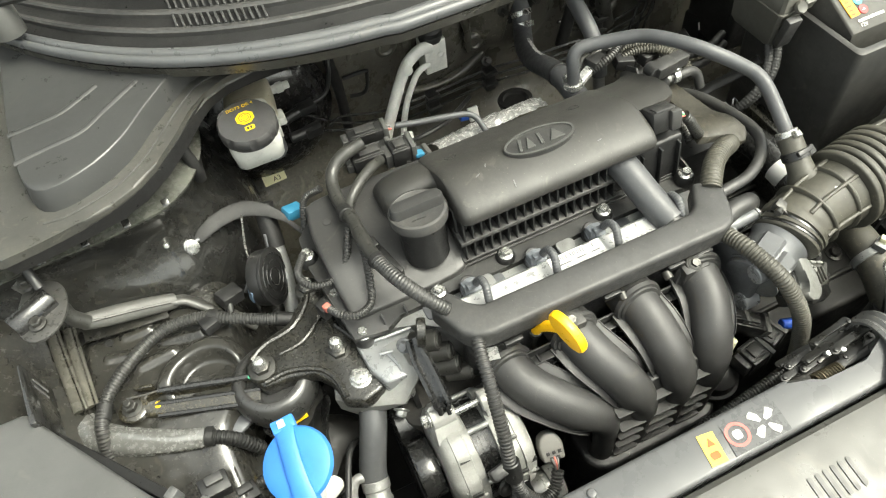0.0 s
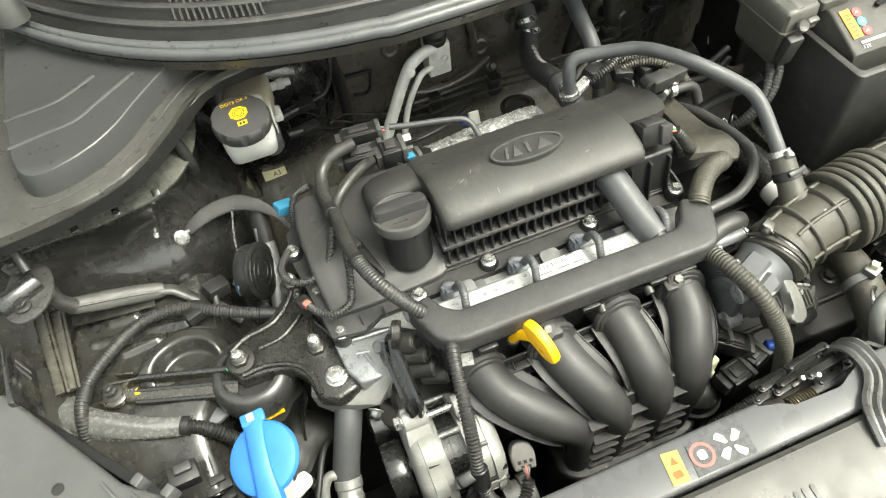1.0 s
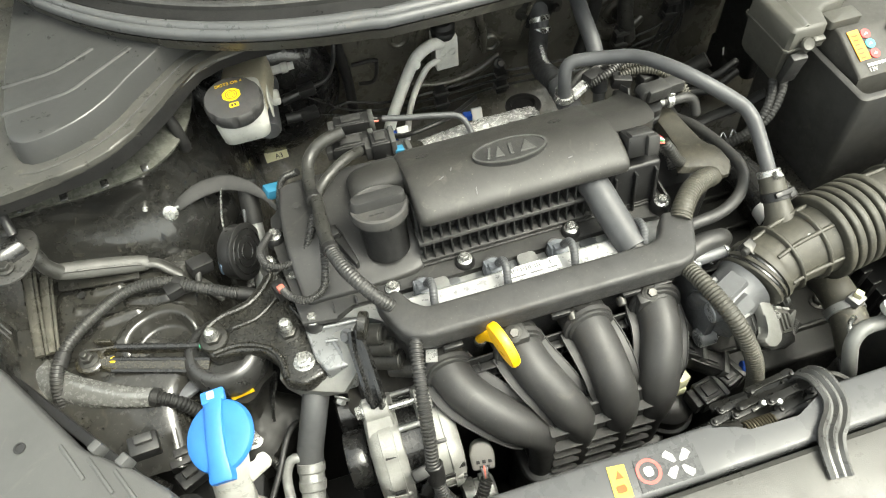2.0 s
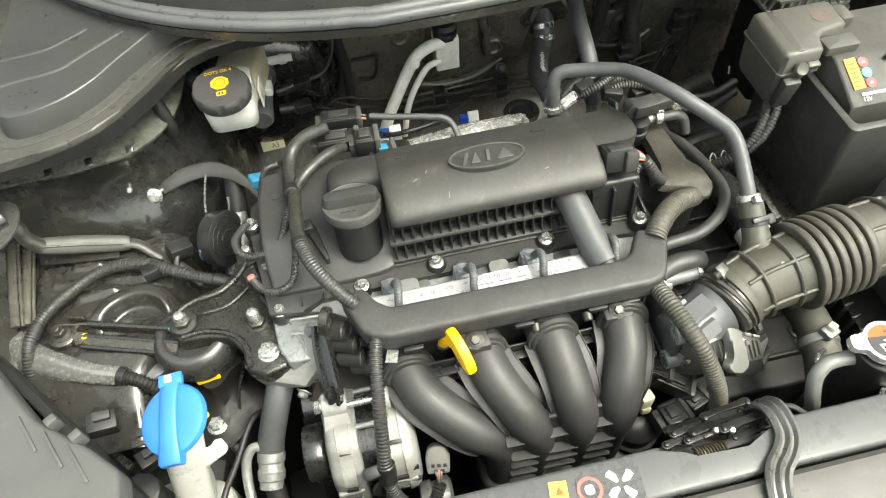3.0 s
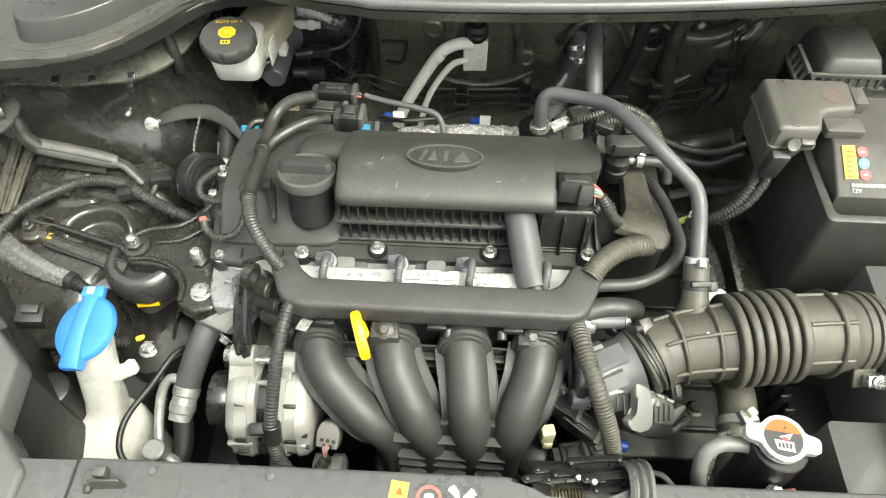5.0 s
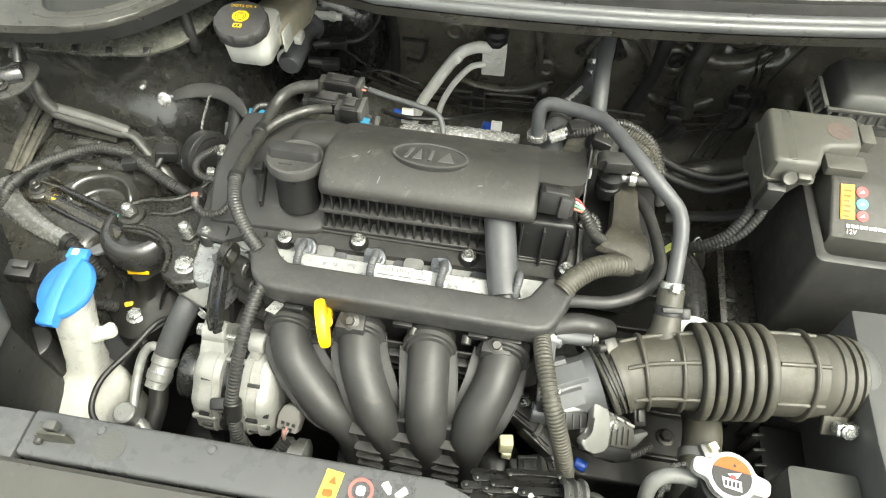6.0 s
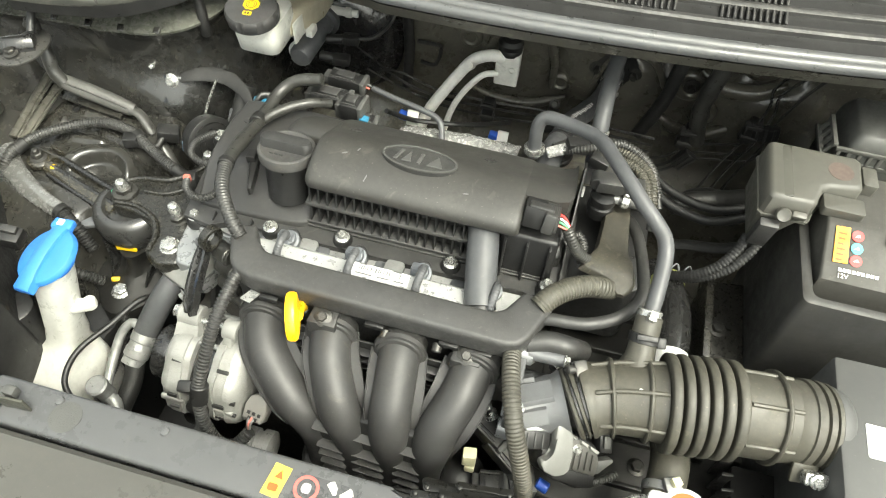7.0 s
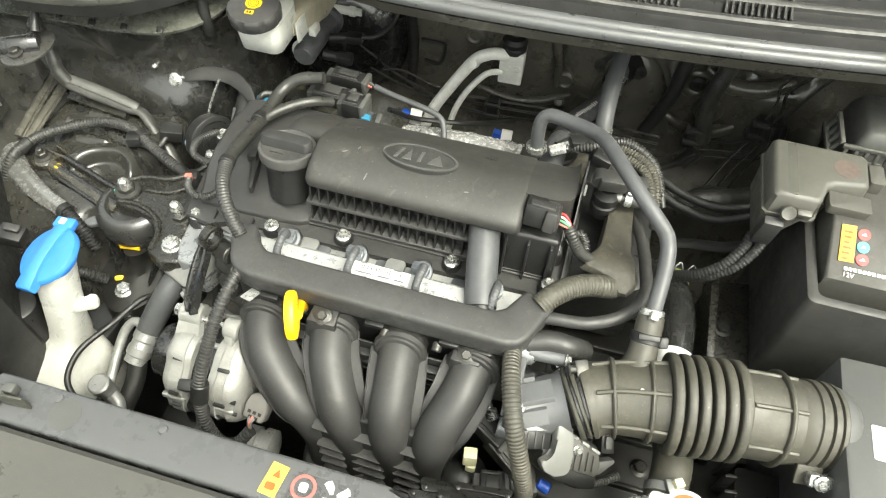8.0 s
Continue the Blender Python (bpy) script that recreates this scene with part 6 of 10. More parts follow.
def build_ac_lines():
    t = thing("coolant_line", (-0.27, 0.15, 0.55), "aluminium air-conditioning line joined to a black rubber hose", "air-conditioning line")
    bm = bm_new()
    sweep(bm, [(-0.205, 0.30, 0.80), (-0.225, 0.262, 0.778), (-0.242, 0.222, 0.758), (-0.262, 0.190, 0.718), (-0.268, 0.176, 0.700)], 0.0165, 18, 0.008)
    part("rubber_hose", bm, RUBBER, t)
    bm = bm_new()
    lathe(bm, (-0.266, 0.180, 0.706), (-0.15, -0.75, -0.45), [(0, 0.0150), (0.002, 0.0172), (0.012, 0.0172), (0.014, 0.0155), (0.022, 0.0155), (0.024, 0.017), (0.034, 0.0165), (0.036, 0.0145), (0.045, 0.0145)], 28)
    part("crimp_ferrule", bm, ALU, t)
    bm = bm_new()
    sweep(bm, [(-0.271, 0.148, 0.684), (-0.268, 0.125, 0.668), (-0.270, 0.10, 0.655), (-0.28, 0.07, 0.63)], 0.0125, 16, 0.006)
    part("lower_hose", bm, TAPE, t)
    bm = bm_new()
    sweep(bm, [(-0.276, 0.183, 0.716), (-0.287, 0.184, 0.716), (-0.297, 0.172, 0.706), (-0.300, 0.150, 0.69), (-0.297, 0.120, 0.675), (-0.290, 0.098, 0.67)], 0.0062, 14, 0.004)
    part("side_pipe", bm, ALU, t)
    bm = bm_new()
    cyl(bm, (-0.286, 0.098, 0.672), (-0.284, 0.093, 0.712), 0.0115)
    lathe(bm, (-0.284, 0.093, 0.705), (0, -0.1, 1), [(0, 0.0135), (0.008, 0.0135), (0.010, 0.011)], 24)
    part("service_port", bm, ALU, t, "capped service port")
    bm = bm_new()
    sweep(bm, [(-0.283, 0.095, 0.68), (-0.268, 0.088, 0.675), (-0.262, 0.07, 0.66), (-0.262, 0.05, 0.62)], 0.0085, 14, 0.005)
    part("elbow", bm, ALU, t)

    # thin black drain hose and ribbed lead near it
    bm = bm_new()
    sweep(bm, [(-0.255, 0.235, 0.70), (-0.278, 0.215, 0.735), (-0.300, 0.165, 0.735), (-0.318, 0.120, 0.735), (-0.318, 0.085, 0.725), (-0.298, 0.066, 0.715), (-0.27, 0.055, 0.70)], 0.0038, 10, 0.006)
    solid("drain_hose", bm, PLASTIC_DARK, "thin black rubber hose looped beside the washer bottle", "hose")
    bm = bm_new()
    sweep(bm, [(-0.325, 0.215, 0.70), (-0.305, 0.185, 0.69), (-0.302, 0.14, 0.67), (-0.305, 0.10, 0.655), (-0.31, 0.06, 0.64)], 0.0055, 10, pitch=0.0035, wave=0.0006)
    solid("pump_lead", bm, CONDUIT, "black ribbed lead running down beside the washer bottle", "wiring")
    bm = bm_new()
    box(bm, (-0.25, 0.14, 0.42), (0.07, 0.16, 0.20), bevel=0.01)
    solid("compressor", bm, PLASTIC_DARK, "dark compressor body low in the bay", "compressor")


build_ac_lines()


def build_horn():
    t = thing("horn", (-0.30, 0.46, 0.74), "black round disc horn on a bracket", "horn")
    ax = Vector((0.87, -0.43, 0.22)).normalized()
    c = Vector((-0.308, 0.466, 0.788))
    bm = bm_new()
    lathe(bm, c, ax, [(0, 0.016), (0.003, 0.032), (0.006, 0.0365), (0.010, 0.0375), (0.022, 0.0375), (0.026, 0.0365), (0.028, 0.033), (0.0265, 0.026), (0.0275, 0.016), (0.026, 0.008)], 40)
    part("shell", bm, PLASTIC_DARK, t)
    for r in (0.0310, 0.0215, 0.0120):
        bm = bm_new()
        lathe(bm, c + ax * 0.0270, ax, [(0, r + 0.0014), (0.0020, r + 0.0006), (0.0020, r - 0.0006), (0, r - 0.0014)], 40, cap0=False, cap1=False)
        part("pressed_ring", bm, GLOSS, t)
    bm = bm_new()
    lathe(bm, c + ax * 0.022, ax, [(0, 0.0375), (0.0015, 0.039), (0.005, 0.039), (0.006, 0.0375)], 40)
    part("rim", bm, PLASTIC_DARK, t)
    bm = bm_new()
    box(bm, c + Vector((-0.008, -0.028, 0.008)), (0.012, 0.010, 0.02), (0, 10, 20), bevel=0.001)
    part("blue_tab", bm, mat("dull_blue_plastic", (0.12, 0.18, 0.26), 0.4), t)
    bm = bm_new()
    box(bm, (-0.345, 0.443, 0.806), (0.030, 0.022, 0.018), (0, 15, 25), bevel=0.002)
    part("plug", bm, PLASTIC_DARK, t)
    bm = bm_new()
    sweep(bm, [(-0.348, 0.435, 0.806), (-0.352, 0.415, 0.802), (-0.368, 0.402, 0.815), (-0.385, 0.402, 0.822)], 0.0042, 10, 0.004)
    part("lead", bm, CONDUIT, t)
    bm = bm_new()
    sweep(bm, [(-0.308, 0.470, 0.79), (-0.304, 0.492, 0.825), (-0.292, 0.515, 0.86)], 0.0014, 8, 0.006, flat=1.8)
    part("bracket", bm, ZINC, t)
    for a, e in (((-0.296, 0.500, 0.800), (-0.330, 0.470, 0.765)), ((-0.276, 0.510, 0.815), (-0.283, 0.485, 0.770))):
        bm = bm_new()
        cyl(bm, a, e, 0.0022, n=8)
        part("thin_rod", bm, ALU_GREY, t)

build_horn()


def build_looms_left():
    pts = [(-0.44, 0.20, 0.70), (-0.49, 0.245, 0.72), (-0.522, 0.285, 0.765), (-0.520, 0.322, 0.815), (-0.505, 0.362, 0.823), (-0.470, 0.398, 0.823), (-0.430, 0.420, 0.823), (-0.385, 0.417, 0.823), (-0.345, 0.397, 0.820), (-0.305, 0.380, 0.812), (-0.262, 0.366, 0.80)]
    t = thing("wing_loom", (-0.45, 0.38, 0.80), "black ribbed wiring conduit arched over the inner wing", "wiring loom")
    bm = bm_new()
    sweep(bm, pts, 0.0072, 14, pitch=0.0040, wave=0.0006)
    part("conduit", bm, CONDUIT, t)
    for p, q in (((-0.516, 0.338, 0.819), (-0.509, 0.355, 0.823)), ((-0.374, 0.414, 0.823), (-0.362, 0.407, 0.822)), ((-0.300, 0.379, 0.811), (-0.275, 0.370, 0.803))):
        bm = bm_new()
        cyl(bm, p, q, 0.0090, n=16)
        part("tape_wrap", bm, TAPE, t)
    bm = bm_new()
    box(bm, (-0.375, 0.402, 0.822), (0.02, 0.018, 0.016), (0, 0, 20), bevel=0.002)
    part("clip", bm, PLASTIC_DARK, t)

    t = thing("taped_loom", (-0.43, 0.445, 0.82), "grey plastic-sleeved wiring loom with taped ends along the apron edge", "wiring loom")
    bm = bm_new()
    sweep(bm, [(-0.540, 0.485, 0.925), (-0.527, 0.472, 0.905), (-0.517, 0.463, 0.886), (-0.512, 0.456, 0.866), (-0.502, 0.454, 0.850)], 0.0092, 16, 0.003, wobble=0.10)
    part("taped_start", bm, TAPE_SHINY, t)
    bm = bm_new()
    sweep(bm, [(-0.508, 0.455, 0.853), (-0.490, 0.456, 0.846), (-0.450, 0.459, 0.832), (-0.406, 0.460, 0.818)], 0.0120, 20, 0.004, flat=0.58, up=(0, -0.55, 0.8), wobble=0.05, profile=lambda s: 0.72 + 0.28 * max(0.0, math.sin(math.pi * s)) ** 0.5)
    sleeve = part("sleeve", bm, SLEEVE, t, "smooth dark glossy plastic sleeve")
    for dy, dz in ((-0.005, 0.0028), (0.004, 0.0042)):
        bm = bm_new()
        sweep(bm, [(-0.500, 0.455 + dy, 0.8515 + dz), (-0.450, 0.459 + dy, 0.8340 + dz), (-0.412, 0.460 + dy, 0.8215 + dz)], 0.0016, 8, 0.006)
        part("fold", bm, TAPE_SHINY, sleeve)
    bm = bm_new()
    sweep(bm, [(-0.410, 0.460, 0.819), (-0.396, 0.458, 0.814), (-0.380, 0.448, 0.803), (-0.366, 0.439, 0.792), (-0.351, 0.431, 0.783), (-0.33, 0.415, 0.76)], 0.0080, 14, 0.003, flat=0.6, wobble=0.06)
    part("taped_end", bm, TAPE_SHINY, t)
    t = thing("taped_loom", (-0.46, 0.29, 0.78), "crumpled silvery plastic-wrapped wiring loom below the stay", "wiring loom")
    low = [(-0.545, 0.35, 0.800), (-0.525, 0.325, 0.802), (-0.49, 0.304, 0.802), (-0.455, 0.288, 0.800), (-0.415, 0.276, 0.796), (-0.392, 0.266, 0.786), (-0.37, 0.255, 0.755)]
    bm = bm_new()
    path, _ = spline(low[:5], 0.0025)
    loops = []
    for i, p in enumerate(path):
        f = i / (len(path) - 1)
        d = (path[min(i + 1, len(path) - 1)] - path[max(i - 1, 0)]).normalized()
        o = Vector((0, -0.4, 0.9))
        o = (o - d * o.dot(d)).normalized()
        w = d.cross(o)
        r = 0.0195 - 0.0085 * f + 0.0008 * max(0.0, f - 0.3) * math.sin(f * 190)
        ring = []
        for k in range(30):
            q = 2 * math.pi * k / 30
            e = r * (1 + 0.05 * math.sin(6 * q + 5 * f) + 0.035 * math.sin(11 * q - 9 * f) * (1 - 0.5 * f) + 0.03 * noise.noise(Vector((f * 9, math.cos(q) * 2, math.sin(q) * 2))))
            ring.append(p + w * (e * math.cos(q)) + o * (e * 0.58 * math.sin(q)))
        loops.append(ring)
    rings(bm, loops)
    part("sleeve", bm, TAPE_SILVER, t, "crumpled silvery sleeve")
    bm = bm_new()
    sweep(bm, low[4:], 0.0078, 16, pitch=0.0045, wave=0.0006)
    part("ribbed_end", bm, TAPE, t)
    for k in (4,):
        p = Vector(low[k])
        d = (Vector(low[k + 1]) - Vector(low[k - 1])).normalized()
        bm = bm_new()
        cyl(bm, p - d * 0.005, p + d * 0.005, 0.0112, n=18)
        part("tape_wrap", bm, TAPE, t)
    bm = bm_new()
    sweep(bm, [(-0.45, 0.225, 0.745), (-0.42, 0.225, 0.742), (-0.385, 0.225, 0.735), (-0.36, 0.235, 0.71)], 0.007, 12, pitch=0.0042, wave=0.0008)
    solid("side_loom", bm, CONDUIT, "short black ribbed conduit low beside the headlamp", "wiring loom")
    for x, y, z, rz in ((-0.405, 0.213, 0.748, 12), (-0.395, 0.185, 0.752, 30), (-0.4115, 0.196, 0.842, 8)):
        b = thing("loom_connector", (x, y, z), "black plastic wiring connector behind the headlamp", "connector")
        bm = bm_new()
        box(bm, (x, y, z), (0.030, 0.022, 0.020), (5, 10, rz), bevel=0.002)
        part("shell", bm, PLASTIC_DARK, b)
        bm = bm_new()
        box(bm, (x + 0.003, y + 0.003, z + 0.012), (0.018, 0.010, 0.007), (5, 10, rz), bevel=0.0015)
        part("latch", bm, PLASTIC, b)
    bm = bm_new()
    cyl(bm, (-0.392, 0.14, 0.60), (-0.395, 0.135, 0.765), 0.020, n=28)
    lathe(bm, (-0.395, 0.135, 0.765), (0, 0, 1), [(0, 0.022), (0.016, 0.022), (0.018, 0.019)], 28)
    solid("washer_pump", bm, PLASTIC_DARK, "black cylindrical pump body beside the washer bottle", "pump")
    p = thing("metal_pipe", (-0.28, 0.48, 0.62), "bare grey metal pipe dropping behind the engine mount", "pipe")
    bm = bm_new()
    sweep(bm, [(-0.268, 0.512, 0.798), (-0.269, 0.498, 0.786), (-0.271, 0.481, 0.769), (-0.276, 0.457, 0.750), (-0.281, 0.433, 0.732), (-0.286, 0.405, 0.705)], 0.0110, 18, 0.006)
    part("tube", bm, ALU, p)
    bm = bm_new()
    sweep(bm, [(-0.285, 0.410, 0.710), (-0.289, 0.390, 0.680), (-0.292, 0.375, 0.63)], 0.0145, 18, 0.006)
    part("rubber_end", bm, RUBBER, p)
    bm = bm_new()
    sweep(bm, [(-0.262, 0.545, 0.835), (-0.266, 0.528, 0.815), (-0.268, 0.512, 0.799), (-0.269, 0.503, 0.790)], 0.0135, 16, 0.006)
    part("taped_end", bm, TAPE, p)
    # pressed bracket with a hole below the loom
    t = thing("pressed_bracket", (-0.47, 0.27, 0.74), "glossy black pressed steel bracket with a round hole", "bracket")
    out = [(-0.520, 0.272), (-0.500, 0.280), (-0.450, 0.291), (-0.432, 0.288), (-0.424, 0.276), (-0.428, 0.262), (-0.446, 0.256), (-0.500, 0.250), (-0.522, 0.256)]
    bm = bm_new()
    prism(bm, out, 0.762, 0.767, bevel=0.0015)
    plate = part("plate", bm, APRON, t)
    # hole coloured black to read as shaded inside
    bm = bm_new()
    lathe(bm, (-0.442, 0.270, 0.7668), (0, 0, 1), [(0, 0.0055), (0.0012, 0.0055), (0.0012, 0.0042), (-0.002, 0.004)], 20)
    part("hole", bm, BLACK_PRINT_AND_HOLLOW, plate)
    for dz, dy in ((0.768, 0.0), (0.766, -0.010)):
        bm = bm_new()
        sweep(bm, [(-0.520, 0.262 + dy, dz), (-0.49, 0.259 + dy, dz), (-0.455, 0.262 + dy, dz), (-0.436, 0.258 + dy, dz - 0.002)], 0.0028, 8, 0.006)
        part("rolled_edge", bm, GLOSS, plate)
    bm = bm_new()
    prism(bm, [(-0.41, 0.295), (-0.385, 0.300), (-0.365, 0.282), (-0.385, 0.272), (-0.405, 0.278)], 0.772, 0.780, bevel=0.003)
    part("grey_tab", bm, ALU_GREY, t)
    # lower frame rail
    bm = bm_new()
    prism(bm, [(-0.46, -0.02), (-0.36, -0.02), (-0.33, 0.20), (-0.33, 0.50), (-0.46, 0.50), (-0.47, 0.2)], 0.56, 0.675, bevel=0.008, seg=3)
    solid("frame_rail", bm, PLASTIC_DARK, "dull black painted chassis rail", "frame rail", kind="structure")


build_looms_left()


def build_ground_strap():
    t = thing("earth_strap", (-0.369, 0.52, 0.83), "black rubber-sleeved strap bolted to the suspension tower", "earth strap")
    bm = bm_new()
    sweep(bm, [(-0.356, 0.518, 0.844), (-0.340, 0.525, 0.848), (-0.318, 0.534, 0.849), (-0.288, 0.538, 0.846), (-0.262, 0.528, 0.838), (-0.244, 0.512, 0.828), (-0.228, 0.49, 0.812)], 0.0110, 20, 0.005, flat=0.16, up=(0.15, -0.55, 0.8), wobble=0.05, profile=lambda s: 0.3 + 0.7 * math.sin(math.pi * min(1.0, 0.1 + s * 1.1)) ** 0.7)
    part("sleeve", bm, TAPE, t)
    bm = bm_new()
    box(bm, (-0.362, 0.517, 0.842), (0.018, 0.004, 0.013), (35, 0, 18), bevel=0.001)
    part("terminal", bm, ALU_GREY, t)
    bm = bm_new()
    hexbolt(bm, (-0.366, 0.512, 0.842), 0.0075, 0.007, (0.1, -0.85, 0.4))
    part("bolt", bm, ZINC, t)
    bm = bm_new()
    cyl(bm, (-0.392, 0.522, 0.858), (-0.389, 0.506, 0.866), 0.0035, n=14)
    solid("weld_stud", bm, ZINC, "small bare steel stud on the tower wall", "stud")



build_ground_strap()


def build_hood_stay():
    t = thing("bonnet_hinge_stay", (-0.525, 0.43, 0.90), "dark steel bonnet stay bracket with a black rod", "bonnet stay")
    bm = bm_new()
    prism(bm, [p.to_2d() for p in spline([(-0.540, 0.470, 0), (-0.518, 0.478, 0), (-0.500, 0.468, 0), (-0.493, 0.445, 0), (-0.497, 0.420, 0), (-0.511, 0.402, 0), (-0.530, 0.398, 0), (-0.545, 0.412, 0), (-0.549, 0.44, 0)], 0.008)[0]], 0.914, 0.9185, bevel=0.0018)
    part("bracket", bm, mat("satin_stay_steel", (0.062, 0.062, 0.060), 0.34, metal=0.4, var=0.15, dust=0.2), t, "pale satin steel plate")
    bm = bm_new()
    loops = []
    for x, y in ((-0.550, 0.424), (-0.548, 0.425), (-0.510, 0.446), (-0.508, 0.447)):
        k = 0.92 if x in (-0.550, -0.508) else 1.0
        loops.append([(x - 0.5 * o * k, y + 0.87 * o * k, 0.9185 + h * k) for o, h in [(0.0135 * math.cos(radians(q)), 0.0165 * math.sin(radians(q))) for q in range(0, 181, 15)]])
    rings(bm, loops)
    part("pivot_sleeve", bm, GLOSS, t)
    for p in ((-0.525, 0.418, 0.921), (-0.527, 0.470, 0.932)):
        bm = bm_new()
        hexbolt(bm, p, 0.0065, 0.008)
        part("bolt", bm, STEEL_DARK, t)
    bm = bm_new()
    sweep(bm, [(-0.512, 0.452, 0.935), (-0.522, 0.49, 0.97), (-0.548, 0.545, 1.02), (-0.60, 0.63, 1.12), (-0.68, 0.75, 1.30)], 0.0055, 12, 0.01)
    part("rod", bm, PLASTIC_DARK, t)


build_hood_stay()


# ---- brake gear and bulkhead fittings ----
def build_brake():
    t = thing("brake_booster", (-0.225, 0.76, 0.63), "glossy black round brake servo with a paper label", "brake servo")
    bm = bm_new()
    lathe(bm, (-0.225, 0.842, 0.775), (0, -1, 0), [(0, 0.125), (0.03, 0.130), (0.045, 0.130), (0.050, 0.126), (0.075, 0.118), (0.090, 0.100), (0.098, 0.075), (0.105, 0.045), (0.118, 0.04)], 56)
    part("drum", bm, GLOSS, t)
    bm = bm_new()
    lathe(bm, (-0.225, 0.795, 0.775), (0, -1, 0), [(0, 0.129), (0.002, 0.1325), (0.006, 0.1325), (0.008, 0.129)], 56)
    part("crimped_rim", bm, GLOSS, t)
    bm = bm_new()
    prism(bm, rounded(-0.020, -0.014, 0.020, 0.014, 0.001), 0, 0.0006, bevel=0, m=Matrix.Translation((-0.233, 0.757, 0.668)) @ pose(0, 0, 0, 60, 0, 4))
    lab = part("paper_label", bm, LABEL_CREAM, t, "cream paper label")
    base = Matrix.Translation((-0.233, 0.757, 0.668)) @ pose(0, 0, 0, 60, 0, 4)
    lettering("label_text", "A3", 0.012, base @ pose(0.004, -0.007, 0.001), BLACK_PRINT_AND_HOLLOW, lab)
    for k in range(5):
        bm = bm_new()
        prism(bm, [(-0.014 + 0.004 * k, 0.002), (-0.0125 + 0.004 * k, 0.002), (-0.0125 + 0.004 * k, 0.010), (-0.014 + 0.004 * k, 0.010)], 0.0008, 0.001, bevel=0, m=base)
        part("print_bar", bm, GREY_PRINT, lab)

    t = thing("master_cylinder", (-0.215, 0.66, 0.80), "brake master cylinder in grey alloy with plastic plugs", "master cylinder")
    bm = bm_new()
    lathe(bm, (-0.215, 0.745, 0.828), (-0.02, -1, 0.0), [(0, 0.026), (0.012, 0.026), (0.014, 0.019), (0.105, 0.018), (0.110, 0.015)], 28)
    part("barrel", bm, ALU_GREY, t)
    bm = bm_new()
    lathe(bm, (-0.224, 0.652, 0.829), (0, -0.9, 0.45), [(0, 0.0155), (0.006, 0.0155), (0.008, 0.0135), (0.008, 0.006)], 26)
    part("end_plug", bm, MILKY, t, "milky plastic end plug")
    for p, q in (((-0.19, 0.685, 0.835), (-0.150, 0.690, 0.840)), ((-0.19, 0.655, 0.825), (-0.155, 0.655, 0.825))):
        bm = bm_new()
        cyl(bm, p, q, 0.008, n=16)
        box(bm, q, (0.026, 0.018, 0.014), (0, 0, 8), bevel=0.002)
        part("outlet_plug", bm, PLASTIC_DARK, t)
    bm = bm_new()
    sweep(bm, [(-0.145, 0.69, 0.842), (-0.115, 0.70, 0.845), (-0.095, 0.735, 0.86), (-0.09, 0.76, 0.90), (-0.098, 0.78, 0.94)], 0.0035, 10, 0.006)
    part("level_lead", bm, PLASTIC_DARK, t)

    t = thing("brake_fluid_reservoir", (-0.225, 0.61, 0.845), "milky white brake fluid reservoir with a black printed cap", "fluid reservoir")
    bm = bm_new()
    loops = []
    for z, x0, x1, y0, y1 in ((0.888, -0.262, -0.212, 0.560, 0.60), (0.893, -0.271, -0.208, 0.553, 0.615), (0.92, -0.273, -0.205, 0.551, 0.625), (0.938, -0.272, -0.206, 0.552, 0.625)):
        loops.append([(x, y, z) for x, y in rounded(x0, y0, x1, y1, 0.014, 4)])
    rings(bm, loops)
    part("front_bowl", bm, MILKY, t, sharp=60)
    bm = bm_new()
    loops = []
    for y, x0, x1, z0, z1 in ((0.600, -0.266, -0.206, 0.890, 0.926), (0.640, -0.264, -0.196, 0.878, 0.923), (0.690, -0.256, -0.190, 0.868, 0.915), (0.735, -0.246, -0.194, 0.862, 0.900), (0.745, -0.238, -0.200, 0.866, 0.892)):
        loops.append([(x, y, z) for x, z in rounded(x0, z0, x1, z1, 0.010, 4)])
    rings(bm, loops)
    part("rear_bowl", bm, AMBER, t, "stained milky rear bowl", sharp=60)
    bm = bm_new()
    box(bm, (-0.200, 0.630, 0.899), (0.0025, 0.060, 0.034), (0, 0, -4), bevel=0.001)
    part("side_web", bm, MILKY, t)
    bm = bm_new()
    box(bm, (-0.194, 0.642, 0.880), (0.012, 0.022, 0.014), (0, 0, 0), bevel=0.003)
    part("lower_lug", bm, MILKY, t)
    bm = bm_new()
    lathe(bm, (-0.214, 0.748, 0.846), (1.0, 0.02, -0.02), [(0, 0.0090), (0.034, 0.0075), (0.035, 0.0092), (0.044, 0.0088), (0.046, 0.0065), (0.055, 0.0060)], 18)
    cyl(bm, (-0.214, 0.742, 0.84), (-0.214, 0.742, 0.875), 0.010)
    part("hose_spigot", bm, MILKY, t)
    # cap with gripping notches
    c = Vector((-0.240, 0.564, 0.940))
    ax = Vector((0.02, -0.10, 0.99)).normalized()
    a, u, w = frame_of(ax)
    bm = bm_new()
    loops = []
    for d, r, notch in ((0.003, 0.0345, 0), (0.005, 0.0362, 1), (0.0175, 0.0370, 1), (0.0205, 0.0362, 1), (0.0228, 0.0345, 0.3), (0.0233, 0.0310, 0)):
        lp = []
        for i in range(96):
            ang = 2 * math.pi * i / 96
            k = r - (0.0018 * notch if (i % 12) in (0, 1, 2) else 0)
            lp.append(c + a * d + u * (k * math.cos(ang)) + w * (k * math.sin(ang)))
        loops.append(lp)
    rings(bm, loops)
